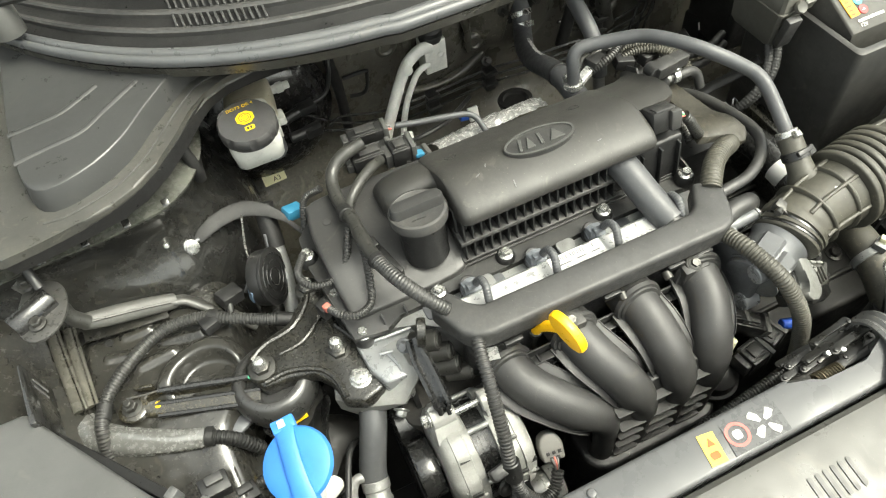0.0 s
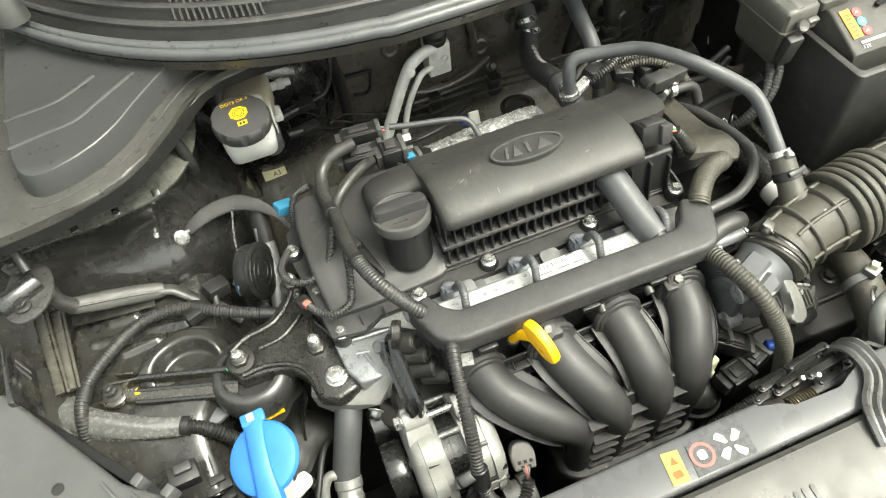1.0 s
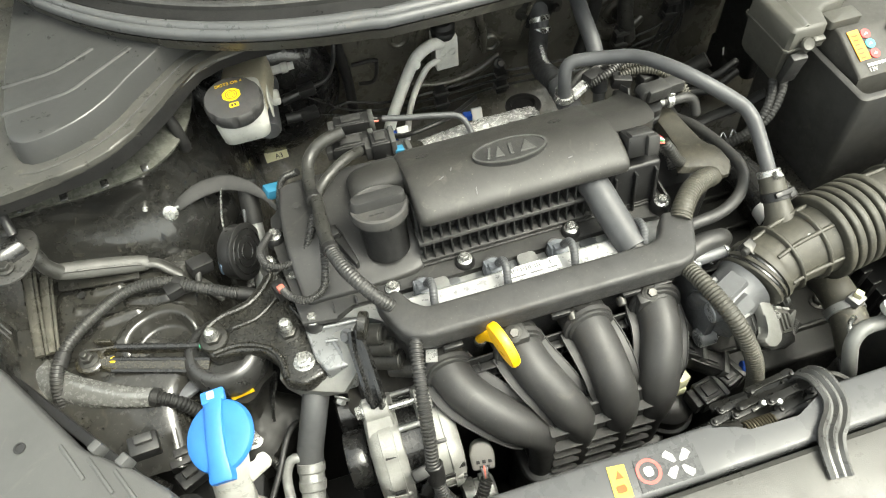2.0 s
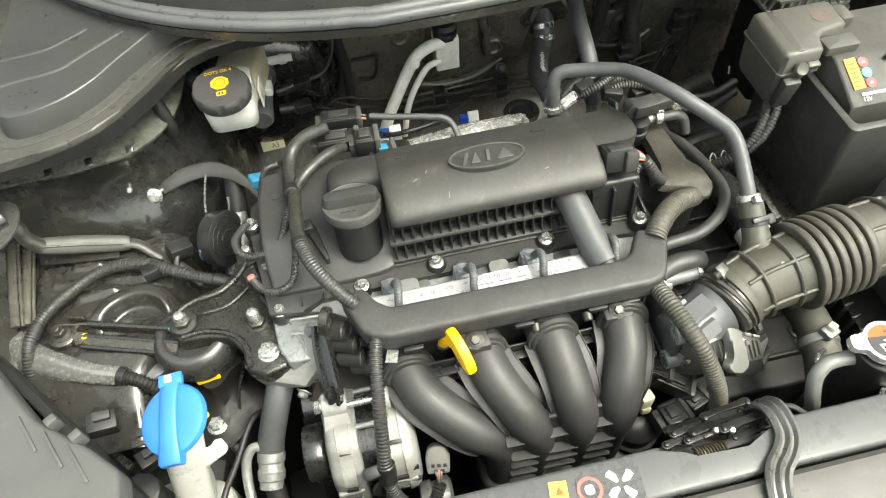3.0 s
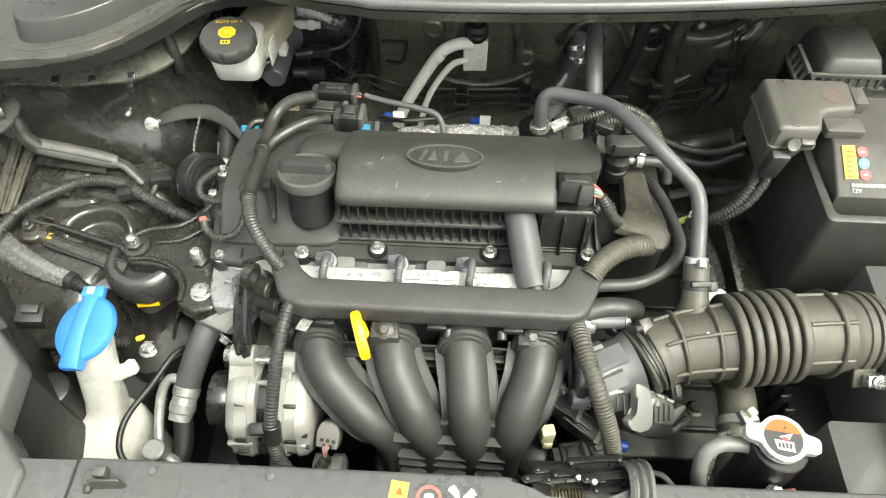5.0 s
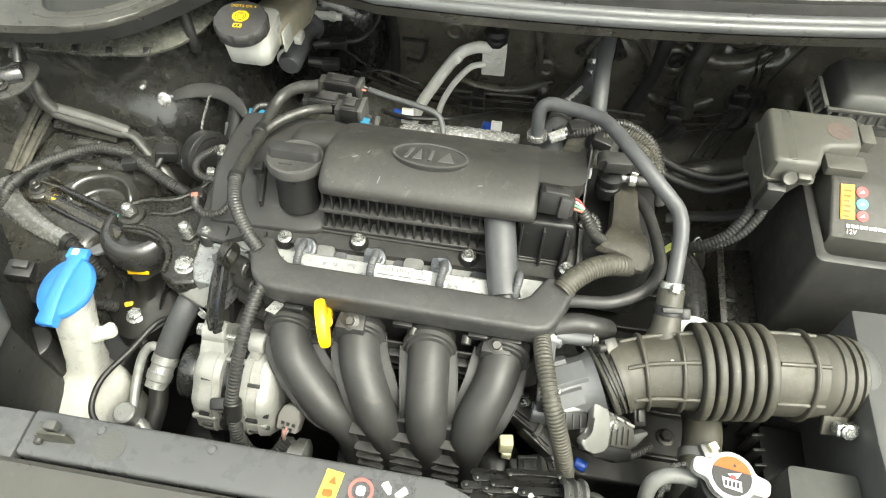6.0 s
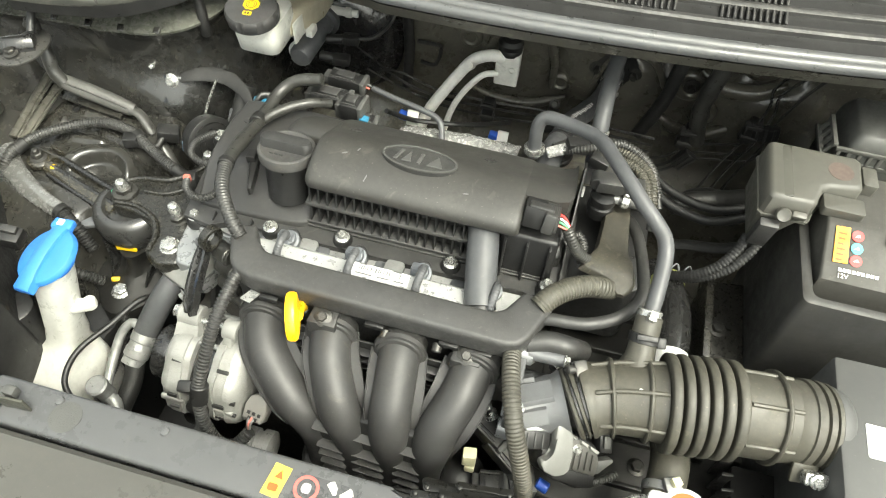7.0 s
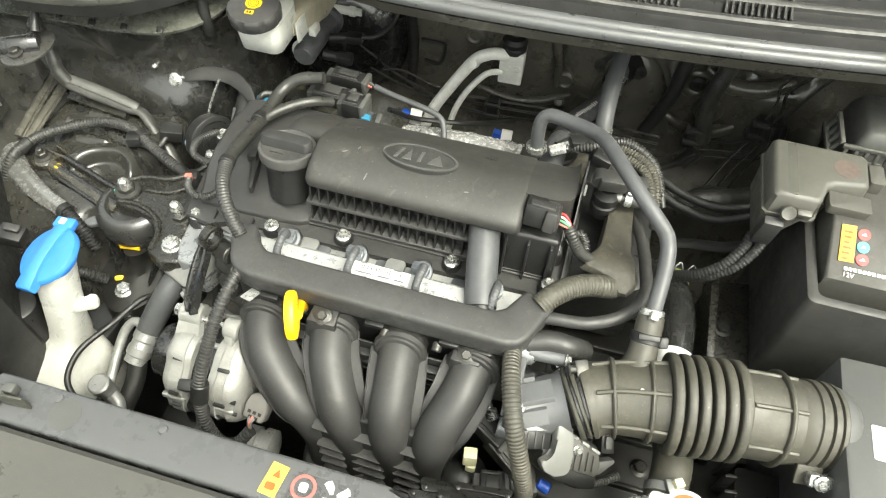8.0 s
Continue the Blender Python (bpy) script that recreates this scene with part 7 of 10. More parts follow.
    cap = part("cap", bm, mat("dark_grey_cap", (0.040, 0.040, 0.041), 0.42, var=0.15, bump=0.2, dust=0.1), t, "black screw cap with yellow print")
    m = Matrix.Translation(c + ax * 0.0240) @ Matrix((( 1, 0, 0.0, 0), (0, 0.995, -0.10, 0), (0, 0.10, 0.995, 0), (0, 0, 0, 1))) @ pose(0, 0, 0, 0, 0, 4)
    lettering("cap_text", "DOT3 OR 4", 0.0068, m @ pose(0.000, 0.0225, 0.0004), YELLOW_PRINT, cap)
    bm = bm_new()
    prism(bm, [(0.012 * math.cos(radians(22.5 + 45 * k)), 0.003 + 0.011 * math.sin(radians(22.5 + 45 * k))) for k in range(8)], 0.0002, 0.0005, bevel=0, m=m)
    part("octagon_print", bm, YELLOW_PRINT, cap)
    for r0, r1 in ((0.0040, 0.0050), (0.0066, 0.0077)):
        bm = bm_new()
        lp = [[m @ Vector((r * math.cos(2 * math.pi * i / 30), 0.003 + r * math.sin(2 * math.pi * i / 30), z)) for i in range(30)] for r, z in ((r0, 0.0005), (r0, 0.0007), (r1, 0.0007), (r1, 0.0005))]
        rings(bm, lp, False, False)
        part("print_circle", bm, BLACK_PRINT_AND_HOLLOW, cap)
    bm = bm_new()
    prism(bm, rounded(-0.006, -0.0185, 0.006, -0.0115, 0.001), 0.0002, 0.0005, bevel=0, m=m)
    sq = part("book_print", bm, YELLOW_PRINT, cap)
    for x in (-0.0025, 0.0015):
        bm = bm_new()
        prism(bm, [(x - 0.0012, -0.0170), (x + 0.0016, -0.0170), (x + 0.0016, -0.0130), (x - 0.0012, -0.0130)], 0.0006, 0.0008, bevel=0, m=m)
        part("print_mark", bm, BLACK_PRINT_AND_HOLLOW, sq)


build_brake()


def build_ac_block():
    t = thing("expansion_valve", (0.093, 0.78, 0.75), "aluminium expansion valve block with two bent pipes", "expansion valve")
    bm = bm_new()
    box(bm, (0.093, 0.785, 0.778), (0.040, 0.034, 0.062), (0, 0, 2), bevel=0.002)
    part("block", bm, ALU_PIPE, t)
    bm = bm_new()
    lathe(bm, (0.093, 0.785, 0.806), (0, 0, 1), [(0, 0.020), (0.006, 0.0205), (0.010, 0.018), (0.012, 0.021), (0.020, 0.021), (0.026, 0.016), (0.028, 0.006), (0.036, 0.005)], 28)
    part("valve_head", bm, PLASTIC_DARK, t, "black valve head")
    for x in (0.086, 0.103):
        bm = bm_new()
        lathe(bm, (x, 0.769, 0.780), (0, -1, 0), [(0, 0.007), (0.002, 0.007), (0.002, 0.0045), (-0.001, 0.004)], 20)
        part("screw", bm, ALU_PIPE, t)
    bm = bm_new()
    sweep(bm, [(0.085, 0.772, 0.800), (0.068, 0.766, 0.806), (0.050, 0.760, 0.803), (0.034, 0.755, 0.793), (0.015, 0.748, 0.766), (-0.005, 0.737, 0.735), (-0.025, 0.727, 0.700), (-0.040, 0.72, 0.66)], 0.0100, 18, 0.004)
    part("suction_pipe", bm, ALU_PIPE, t)
    bm = bm_new()
    lathe(bm, (0.033, 0.748, 0.790), (-0.2, -0.9, 0.5), [(-0.01, 0.008), (0.003, 0.0085), (0.006, 0.0085), (0.007, 0.007)], 20)
    part("port_cap", bm, ALU_PIPE, t)
    bm = bm_new()
    sweep(bm, [(0.080, 0.770, 0.768), (0.060, 0.765, 0.766), (0.045, 0.758, 0.755), (0.025, 0.748, 0.728), (0.010, 0.738, 0.695), (0.0, 0.73, 0.65)], 0.0055, 14, 0.004)
    part("liquid_pipe", bm, ALU_PIPE, t)


build_ac_block()


def build_bulkhead_lines():
    for k, (y, z, bend) in enumerate(((0.755, 0.703, 0.004), (0.752, 0.690, 0.0), (0.758, 0.716, 0.002))):
        bm = bm_new()
        pts = [(-0.16 + 0.02 * k, y - 0.03, z + 0.10 - 0.03 * k), (-0.09, y - 0.01, z + 0.03), (-0.02, y, z), (0.07, y, z - 0.004 + bend), (0.18, y, z + 0.004), (0.27, y - 0.01, z + 0.006), (0.36, y - 0.02, z + 0.012), (0.42, y - 0.03, z + 0.035 + 0.012 * k), (0.47 + 0.01 * k, y - 0.03, z + 0.055 + 0.015 * k), (0.52, y - 0.02, z + 0.12 + 0.02 * k), (0.57, y - 0.02, z + 0.17 + 0.01 * k), (0.66, y - 0.04, z + 0.15)]
        sweep(bm, pts[:7], 0.0024, 8, 0.008)
        solid("brake_line", bm, mat("coated_line", (0.035, 0.035, 0.035), 0.15, var=0.2, coat=0.5) if k == 0 else bpy.data.materials["coated_line"], "thin black coated brake line along the bulkhead", "brake line", group="brake lines on the bulkhead")
    for pts in ([(0.33, 0.74, 0.668), (0.350, 0.75, 0.668), (0.388, 0.755, 0.678), (0.423, 0.755, 0.714), (0.444, 0.755, 0.726), (0.494, 0.755, 0.741), (0.502, 0.757, 0.765), (0.510, 0.76, 0.82), (0.504, 0.76, 0.858), (0.530, 0.762, 0.902), (0.56, 0.77, 0.95)],
                [(0.36, 0.745, 0.650), (0.392, 0.752, 0.663), (0.431, 0.755, 0.701), (0.505, 0.755, 0.721), (0.516, 0.757, 0.758), (0.522, 0.76, 0.81), (0.517, 0.76, 0.846), (0.542, 0.762, 0.886), (0.575, 0.77, 0.94)],
                [(0.37, 0.745, 0.640), (0.399, 0.752, 0.653), (0.440, 0.755, 0.689), (0.522, 0.755, 0.710), (0.530, 0.757, 0.752), (0.533, 0.76, 0.795), (0.553, 0.762, 0.856), (0.59, 0.77, 0.92)],
                [(0.455, 0.74, 0.60), (0.468, 0.748, 0.648), (0.481, 0.752, 0.700), (0.500, 0.755, 0.756)],
                [(0.475, 0.74, 0.60), (0.486, 0.748, 0.642), (0.497, 0.752, 0.690), (0.515, 0.755, 0.750)],
                [(0.495, 0.74, 0.60), (0.503, 0.748, 0.638), (0.513, 0.752, 0.684), (0.530, 0.755, 0.745)]):
        bm = bm_new()
        sweep(bm, pts, 0.0023, 8, 0.005)
        solid("brake_line", bm, bpy.data.materials["coated_line"], "thin black coated brake line rising to the corner", "brake line", group="brake lines on the bulkhead")
    for c0, s0, rot in (((0.522, 0.752, 0.775), (0.042, 0.014, 0.026), (0, -10, 0)), ((0.420, 0.748, 0.688), (0.026, 0.014, 0.036), (0, 30, 0))):
        c = thing("line_block", c0, "black plastic block gripping the brake lines", "clip", group="line clips")
        bm = bm_new()
        box(bm, c0, s0, rot, bevel=0.003)
        part("body", bm, PLASTIC_DARK, c)
        m = pose(*c0, *rot)
        for k in (-1, 0, 1):
            bm = bm_new()
            box(bm, m @ Vector((s0[0] * 0.3 * k, -s0[1] * 0.5, 0)), (0.004, 0.004, s0[2] * 1.08), rot, bevel=0.001)
            part("groove_rib", bm, PLASTIC, c)
    for x, z in ((0.073, 0.700), (0.185, 0.706), (0.41, 0.735), (0.50, 0.775)):
        c = thing("line_clip", (x, 0.76, z), "black plastic clip holding thin lines", "clip", group="line clips")
        bm = bm_new()
        box(bm, (x, 0.757, z - 0.004), (0.020, 0.020, 0.044), (0, 12 if x > 0.3 else 0, 0), bevel=0.002)
        part("body", bm, PLASTIC_DARK, c)
        bm = bm_new()
        box(bm, (x, 0.750, z + 0.012), (0.026, 0.016, 0.007), bevel=0.0015)
        box(bm, (x, 0.750, z - 0.012), (0.026, 0.016, 0.007), bevel=0.0015)
        part("jaw", bm, PLASTIC, c)
        if 0.1 < x < 0.3:
            bm = bm_new()
            hexbolt(bm, (x, 0.762, z + 0.03), 0.0065, 0.012, (0, -0.8, 0.6))
            part("nut", bm, STEEL_DARK, c)
    # taped hoses dropping down the bulkhead
    for pts, r, lab in (([(0.368, 0.785, 0.90), (0.362, 0.772, 0.845), (0.358, 0.765, 0.80), (0.345, 0.76, 0.75), (0.332, 0.755, 0.715)], 0.0115, "wrapped"),
                        ([(0.428, 0.785, 0.92), (0.426, 0.775, 0.87), (0.417, 0.765, 0.82), (0.416, 0.76, 0.78), (0.428, 0.755, 0.725)], 0.0140, "smooth"),
                        ([(-0.085, 0.79, 0.92), (-0.085, 0.785, 0.84), (-0.080, 0.78, 0.77), (-0.082, 0.77, 0.70)], 0.009, "taped")):
        bm = bm_new()
        sweep(bm, pts, r, 14, 0.005, wobble=0.08)
        solid("bulkhead_loom", bm, TAPE_SHINY if lab == "smooth" else TAPE, "black %s wiring trunk hanging on the bulkhead" % lab, "wiring loom")
    for x, z in ((0.239, 0.800), (0.300, 0.800), (0.395, 0.80), (0.43, 0.748)):
        bm = bm_new()
        hexbolt(bm, (x, 0.798, z), 0.0065, 0.012, (0, -1, 0))
        lathe(bm, (x, 0.80, z), (0, -1, 0), [(0, 0.013), (0.003, 0.013), (0.004, 0.01)], 20)
        solid("bulkhead_nut", bm, STEEL_DARK, "dark nut with washer on the bulkhead", "nut", group="bulkhead nuts")
    # wire retainer loop
    bm = bm_new()
    sweep(bm, [(-0.068, 0.79, 0.785), (-0.030, 0.786, 0.788), (-0.026, 0.786, 0.782), (-0.03, 0.786, 0.755), (-0.04, 0.788, 0.742), (-0.062, 0.788, 0.745)], 0.0035, 8, 0.004)
    solid("wire_bracket", bm, PLASTIC_DARK, "black bent wire bracket on the bulkhead", "bracket")


build_bulkhead_lines()


# ---- hoses and looms over the engine ----
def clamp(parent, p, axis, r, material=ZINC, w=0.009):
    bm = bm_new()
    ax = Vector(axis).normalized()
    lathe(bm, Vector(p) - ax * w / 2, ax, [(0, r), (0.0006, r + 0.0012), (w - 0.0006, r + 0.0012), (w, r)], 24)
    v = frame_of(ax)[2]
    box(bm, Vector(p) + v * (r + 0.004), (0.009, 0.009, 0.007), (10, 20, 0), bevel=0.001)
    return part("hose_clamp", bm, material, parent, "bright spring clamp")


def build_hoses():
    t = thing("breather_hose", (0.34, 0.26, 0.88), "long dark grey rubber hose arching over the engine end", "hose")
    arch = [(0.1775, 0.480, 0.888), (0.1758, 0.481, 0.908), (0.1750, 0.484, 0.930), (0.1775, 0.4865, 0.942), (0.186, 0.4865, 0.949), (0.198, 0.482, 0.952), (0.218, 0.472, 0.957), (0.238, 0.458, 0.964), (0.250, 0.446, 0.969), (0.263, 0.424, 0.975), (0.284, 0.390, 0.977), (0.308, 0.363, 0.969), (0.332, 0.345, 0.955), (0.340, 0.334, 0.949), (0.3435, 0.318, 0.940), (0.3435, 0.290, 0.922), (0.341, 0.258, 0.902)]
    bm = bm_new()
    sweep(bm, arch, 0.0086, 20, 0.005)
    part("tube", bm, RUBBER, t)
    clamp(t, (0.1765, 0.482, 0.897), (-0.1, 0.1, 1), 0.012)
    clamp(t, (0.3405, 0.264, 0.907), (0, -0.75, -0.6), 0.012, w=0.014)

    t = thing("heater_hose", (0.258, 0.54, 0.85), "grey-black heater hose rising to the bulkhead", "hose", group="heater hoses")
    bm = bm_new()
    sweep(bm, [(0.262, 0.700, 0.950), (0.258, 0.655, 0.937), (0.254, 0.607, 0.921), (0.254, 0.563, 0.900), (0.257, 0.541, 0.868), (0.258, 0.535, 0.84)], 0.0115, 18, 0.006)
    part("tube", bm, RUBBER, t)
    clamp(t, (0.255, 0.550, 0.885), (0, -0.5, -0.85), 0.012)
    bm = bm_new()
    cyl(bm, (0.258, 0.538, 0.855), (0.258, 0.53, 0.81), 0.0085)
    part("metal_stub", bm, ALU, t)
    t = thing("heater_hose", (0.21, 0.54, 0.84), "thick black heater hose with white print", "hose", group="heater hoses")
    bm = bm_new()
    sweep(bm, [(0.268, 0.808, 0.805), (0.268, 0.790, 0.790), (0.258, 0.765, 0.765), (0.236, 0.715, 0.772), (0.217, 0.652, 0.800), (0.208, 0.58, 0.835), (0.200, 0.53, 0.852), (0.198, 0.49, 0.85)], 0.0165, 20, 0.006)
    part("tube", bm, RUBBER, t)
    line = spline([(0.240, 0.722, 0.771), (0.230, 0.692, 0.782), (0.217, 0.652, 0.800), (0.211, 0.615, 0.818)], 0.0075)[0]
    for k, p in enumerate(line[1:-1]):
        d = (line[k + 2] - line[k]).normalized()
        up = Vector((0.1, -0.35, 0.93))
        up = (up - d * up.dot(d)).normalized()
        bm = bm_new()
        h = 0.0022 + 0.0008 * (k % 3)
        prism(bm, [(-0.0016, -h), (0.0016, -h), (0.0016, h), (-0.0016, h)], 0.0, 0.0006, bevel=0, m=Matrix.Translation(p + up * 0.0164) @ Matrix((d, up.cross(d), up)).transposed().to_4x4())
        part("print_bar", bm, WHITE_PRINT, t)
    clamp(t, (0.2675, 0.788, 0.788), (0, 0.6, 0.8), 0.0172)
    clamp(t, (0.266, 0.776, 0.772), (0.1, 0.6, 0.8), 0.0172)
    bm = bm_new()
    lathe(bm, (0.205, 0.555, 0.845), (0.1, 0.85, -0.4), [(0, 0.0172), (0.001, 0.0182), (0.008, 0.0182), (0.009, 0.0172)], 24)
    part("end_band", bm, PLASTIC_DARK, t)
    bm = bm_new()
    lathe(bm, (0.268, 0.802, 0.800), (0, -1, 0), [(0, 0.045), (0.004, 0.045), (0.006, 0.03)], 6)
    solid("hose_plate", bm, PLASTIC_DARK, "black plate where the heater hose passes the bulkhead", "plate")

    t = thing("breather_tube", (0.15, 0.31, 0.85), "smooth dark grey tube running down over the fuel rail", "tube")
    bm = bm_new()
    sweep(bm, [(0.1440, 0.330, 0.905), (0.1475, 0.314, 0.903), (0.1545, 0.278, 0.889), (0.163, 0.240, 0.876)], 0.0182, 26, 0.006)
    part("tube", bm, RUBBER, t)
    # black plug gives the tube's open end its inner shade
    bm = bm_new()
    cyl(bm, (0.1628, 0.243, 0.876), (0.1645, 0.234, 0.873), 0.0150)
    part("dark_mouth", bm, BLACK_PRINT_AND_HOLLOW, t)

    t = thing("vent_hose", (0.30, 0.26, 0.86), "thin dark rubber hose curving round the engine end", "hose")
    bm = bm_new()
    sweep(bm, [(0.205, 0.245, 0.868), (0.238, 0.246, 0.880), (0.281, 0.251, 0.882), (0.318, 0.273, 0.882), (0.336, 0.305, 0.882), (0.334, 0.345, 0.880), (0.326, 0.395, 0.872), (0.315, 0.43, 0.86), (0.30, 0.45, 0.85)], 0.0072, 14, 0.005)
    part("tube", bm, RUBBER_DARK, t)

    t = thing("purge_hose", (0.30, 0.44, 0.86), "short dark hose on a clamped plastic nipple", "hose")
    bm = bm_new()
    sweep(bm, [(0.292, 0.428, 0.897), (0.312, 0.427, 0.896), (0.326, 0.428, 0.894), (0.337, 0.426, 0.886), (0.341, 0.418, 0.868)], 0.0068, 14, 0.004)
    part("tube", bm, RUBBER_DARK, t)
    clamp(t, (0.300, 0.4275, 0.8968), (1, 0, 0), 0.0082)

    t = thing("coolant_hose", (0.38, 0.30, 0.80), "black coolant hose with white print and yellow marks", "hose")
    bm = bm_new()
    sweep(bm, [(0.368, 0.425, 0.775), (0.384, 0.400, 0.788), (0.393, 0.360, 0.797), (0.395, 0.320, 0.800), (0.393, 0.275, 0.797), (0.392, 0.23, 0.785)], 0.0215, 24, 0.006)
    part("tube", bm, GLOSS, t)
    bm = bm_new()
    lathe(bm, (0.3936, 0.291, 0.7985), (-0.02, -1, -0.06), [(0, 0.0216), (0.0005, 0.0221), (0.022, 0.0221), (0.0225, 0.0216)], 32)
    part("white_band", bm, WHITE_PRINT, t, "white printed band")
    bm = bm_new()
    lathe(bm, (0.3860, 0.396, 0.790), (-0.2, 0.95, -0.2), [(0, 0.0218), (0.0004, 0.0228), (0.010, 0.0228), (0.0104, 0.0218)], 32)
    ring = part("spring_clip", bm, mat("olive_yellow_paint", (0.30, 0.32, 0.10), 0.45, var=0.3, scale=80), t, "yellow-green painted spring clip")
    for dx in (-0.004, 0.012):
        bm = bm_new()
        sweep(bm, [(0.384 + dx, 0.398, 0.811), (0.385 + dx, 0.402, 0.822), (0.391 + dx, 0.408, 0.826), (0.395 + dx, 0.402, 0.820), (0.393 + dx, 0.395, 0.811)], 0.0013, 8, 0.002)
        part("clip_ear", bm, ALU_GREY, ring)


build_hoses()


def connector(name, p, s, rot, label, wires=(), material=None):
    c = thing(name, (p[0], p[1], p[2] - s[2] / 2), label, "connector", group="engine connectors")
    bm = bm_new()
    box(bm, p, s, rot, bevel=0.002)
    part("shell", bm, material or PLASTIC_DARK, c)
    m = pose(*p, *rot)
    bm = bm_new()
    box(bm, m @ Vector((0, 0, s[2] * 0.5 + 0.0015)), (s[0] * 0.55, s[1] * 0.5, 0.004), rot, bevel=0.001)
    part("latch", bm, PLASTIC, c)
    bm = bm_new()
    box(bm, m @ Vector((s[0] * 0.5 + 0.003, 0, 0)), (0.007, s[1] * 1.12, s[2] * 1.12), rot, bevel=0.0015)
    part("collar", bm, PLASTIC_GREY, c)
    for k in (-1, 1):
        bm = bm_new()
        box(bm, m @ Vector((-s[0] * 0.05, k * s[1] * 0.36, s[2] * 0.5 + 0.0006)), (s[0] * 0.8, 0.002, 0.0022), rot, bevel=0.0005)
        part("rib", bm, PLASTIC_SMOOTH, c)
    bm = bm_new()
    box(bm, m @ Vector((-s[0] * 0.5 - 0.004, 0, -s[2] * 0.05)), (0.009, s[1] * 0.78, s[2] * 0.74), rot, bevel=0.0015)
    part("rear_cap", bm, PLASTIC_SMOOTH, c)
    for dx, dy, dz, mm in wires:
        bm = bm_new()
        a = m @ Vector((s[0] * 0.5, dy, dz))
        b = m @ Vector((s[0] * 0.5 + dx, dy * 0.7, dz * 0.7 - 0.003))
        cyl(bm, a, b, 0.0016, n=8, edge=0.0003)
        part("wire", bm, mm, c)
    return c


def build_harness():
    t = thing("engine_loom", (-0.16, 0.35, 0.88), "black taped and ribbed wiring loom over the valve cover", "wiring loom")
    main = [(-0.118, 0.500, 0.918), (-0.150, 0.496, 0.912), (-0.170, 0.482, 0.902), (-0.176, 0.447, 0.897), (-0.172, 0.405, 0.906), (-0.1725, 0.360, 0.915), (-0.170, 0.320, 0.922), (-0.158, 0.285, 0.921), (-0.138, 0.258, 0.906), (-0.122, 0.245, 0.892)]
    bm = bm_new()
    sweep(bm, main[:7], 0.0080, 16, 0.004, wobble=0.10)
    part("taped_trunk", bm, TAPE_SHINY, t)
    bm = bm_new()
    sweep(bm, main[6:], 0.0080, 16, pitch=0.0036, wave=0.00035)
    part("conduit", bm, CONDUIT, t)
    bm = bm_new()
    sweep(bm, [(-0.104, 0.486, 0.892), (-0.122, 0.469, 0.903), (-0.145, 0.450, 0.905), (-0.165, 0.430, 0.902), (-0.176, 0.405, 0.902)], 0.0066, 14, 0.004, wobble=0.10)
    part("branch", bm, TAPE_SHINY, t)
    bm = bm_new()
    sweep(bm, [(-0.180, 0.395, 0.900), (-0.200, 0.366, 0.878), (-0.225, 0.354, 0.872), (-0.247, 0.360, 0.874), (-0.254, 0.384, 0.872), (-0.240, 0.410, 0.868)], 0.0043, 12, pitch=0.0032, wave=0.0005)
    part("branch", bm, CONDUIT, t)
    bm = bm_new()
    sweep(bm, [(-0.176, 0.352, 0.908), (-0.183, 0.325, 0.884), (-0.192, 0.304, 0.874), (-0.212, 0.298, 0.872), (-0.228, 0.308, 0.872), (-0.236, 0.322, 0.868)], 0.0043, 12, pitch=0.0032, wave=0.0005)
    part("branch", bm, CONDUIT, t)
    bm = bm_new()
    sweep(bm, [(-0.188, 0.485, 0.885), (-0.212, 0.49, 0.87), (-0.225, 0.47, 0.84), (-0.235, 0.45, 0.80)], 0.0043, 12, pitch=0.0032, wave=0.0005)
    part("branch", bm, CONDUIT, t)
    bm = bm_new()
    box(bm, (-0.2385, 0.327, 0.866), (0.009, 0.008, 0.010), (0, 0, 20), bevel=0.002)
    part("pink_plug", bm, PINK, t, "small faded red plug")
    bm = bm_new()
    box(bm, (-0.241, 0.336, 0.852), (0.016, 0.018, 0.022), (0, 0, 20), bevel=0.003)
    part("sensor_plug", bm, PLASTIC_DARK, t)
    for p, q in (((-0.176, 0.425, 0.901), (-0.175, 0.410, 0.905)), ((-0.1708, 0.326, 0.921), (-0.1690, 0.317, 0.922))):
        bm = bm_new()
        cyl(bm, p, q, 0.0098, n=18)
        part("tape_wrap", bm, TAPE, t)

    # conduit from the duct to the alternator
    t = thing("alternator_loom", (-0.12, 0.15, 0.76), "black ribbed conduit dropping from the duct to the alternator", "wiring loom")
    bm = bm_new()
    sweep(bm, [(-0.103, 0.215, 0.880), (-0.110, 0.195, 0.880), (-0.117, 0.155, 0.858), (-0.123, 0.115, 0.818), (-0.1265, 0.095, 0.787), (-0.122, 0.078, 0.750), (-0.104, 0.066, 0.722), (-0.084, 0.070, 0.716), (-0.070, 0.086, 0.728)], 0.0070, 14, pitch=0.0042, wave=0.0007)
    part("conduit", bm, CONDUIT, t)
    bm = bm_new()
    cyl(bm, (-0.1255, 0.100, 0.795), (-0.1262, 0.088, 0.772), 0.0105, n=16)
    box(bm, (-0.138, 0.097, 0.786), (0.026, 0.014, 0.018), (20, 0, 10), bevel=0.003)
    part("tape_clip", bm, PLASTIC_DARK, t)
    bm = bm_new()
    sweep(bm, [(-0.125, 0.085, 0.755), (-0.13, 0.075, 0.72), (-0.15, 0.06, 0.68)], 0.0075, 12, pitch=0.0042, wave=0.0007)
    part("tail", bm, CONDUIT, t)

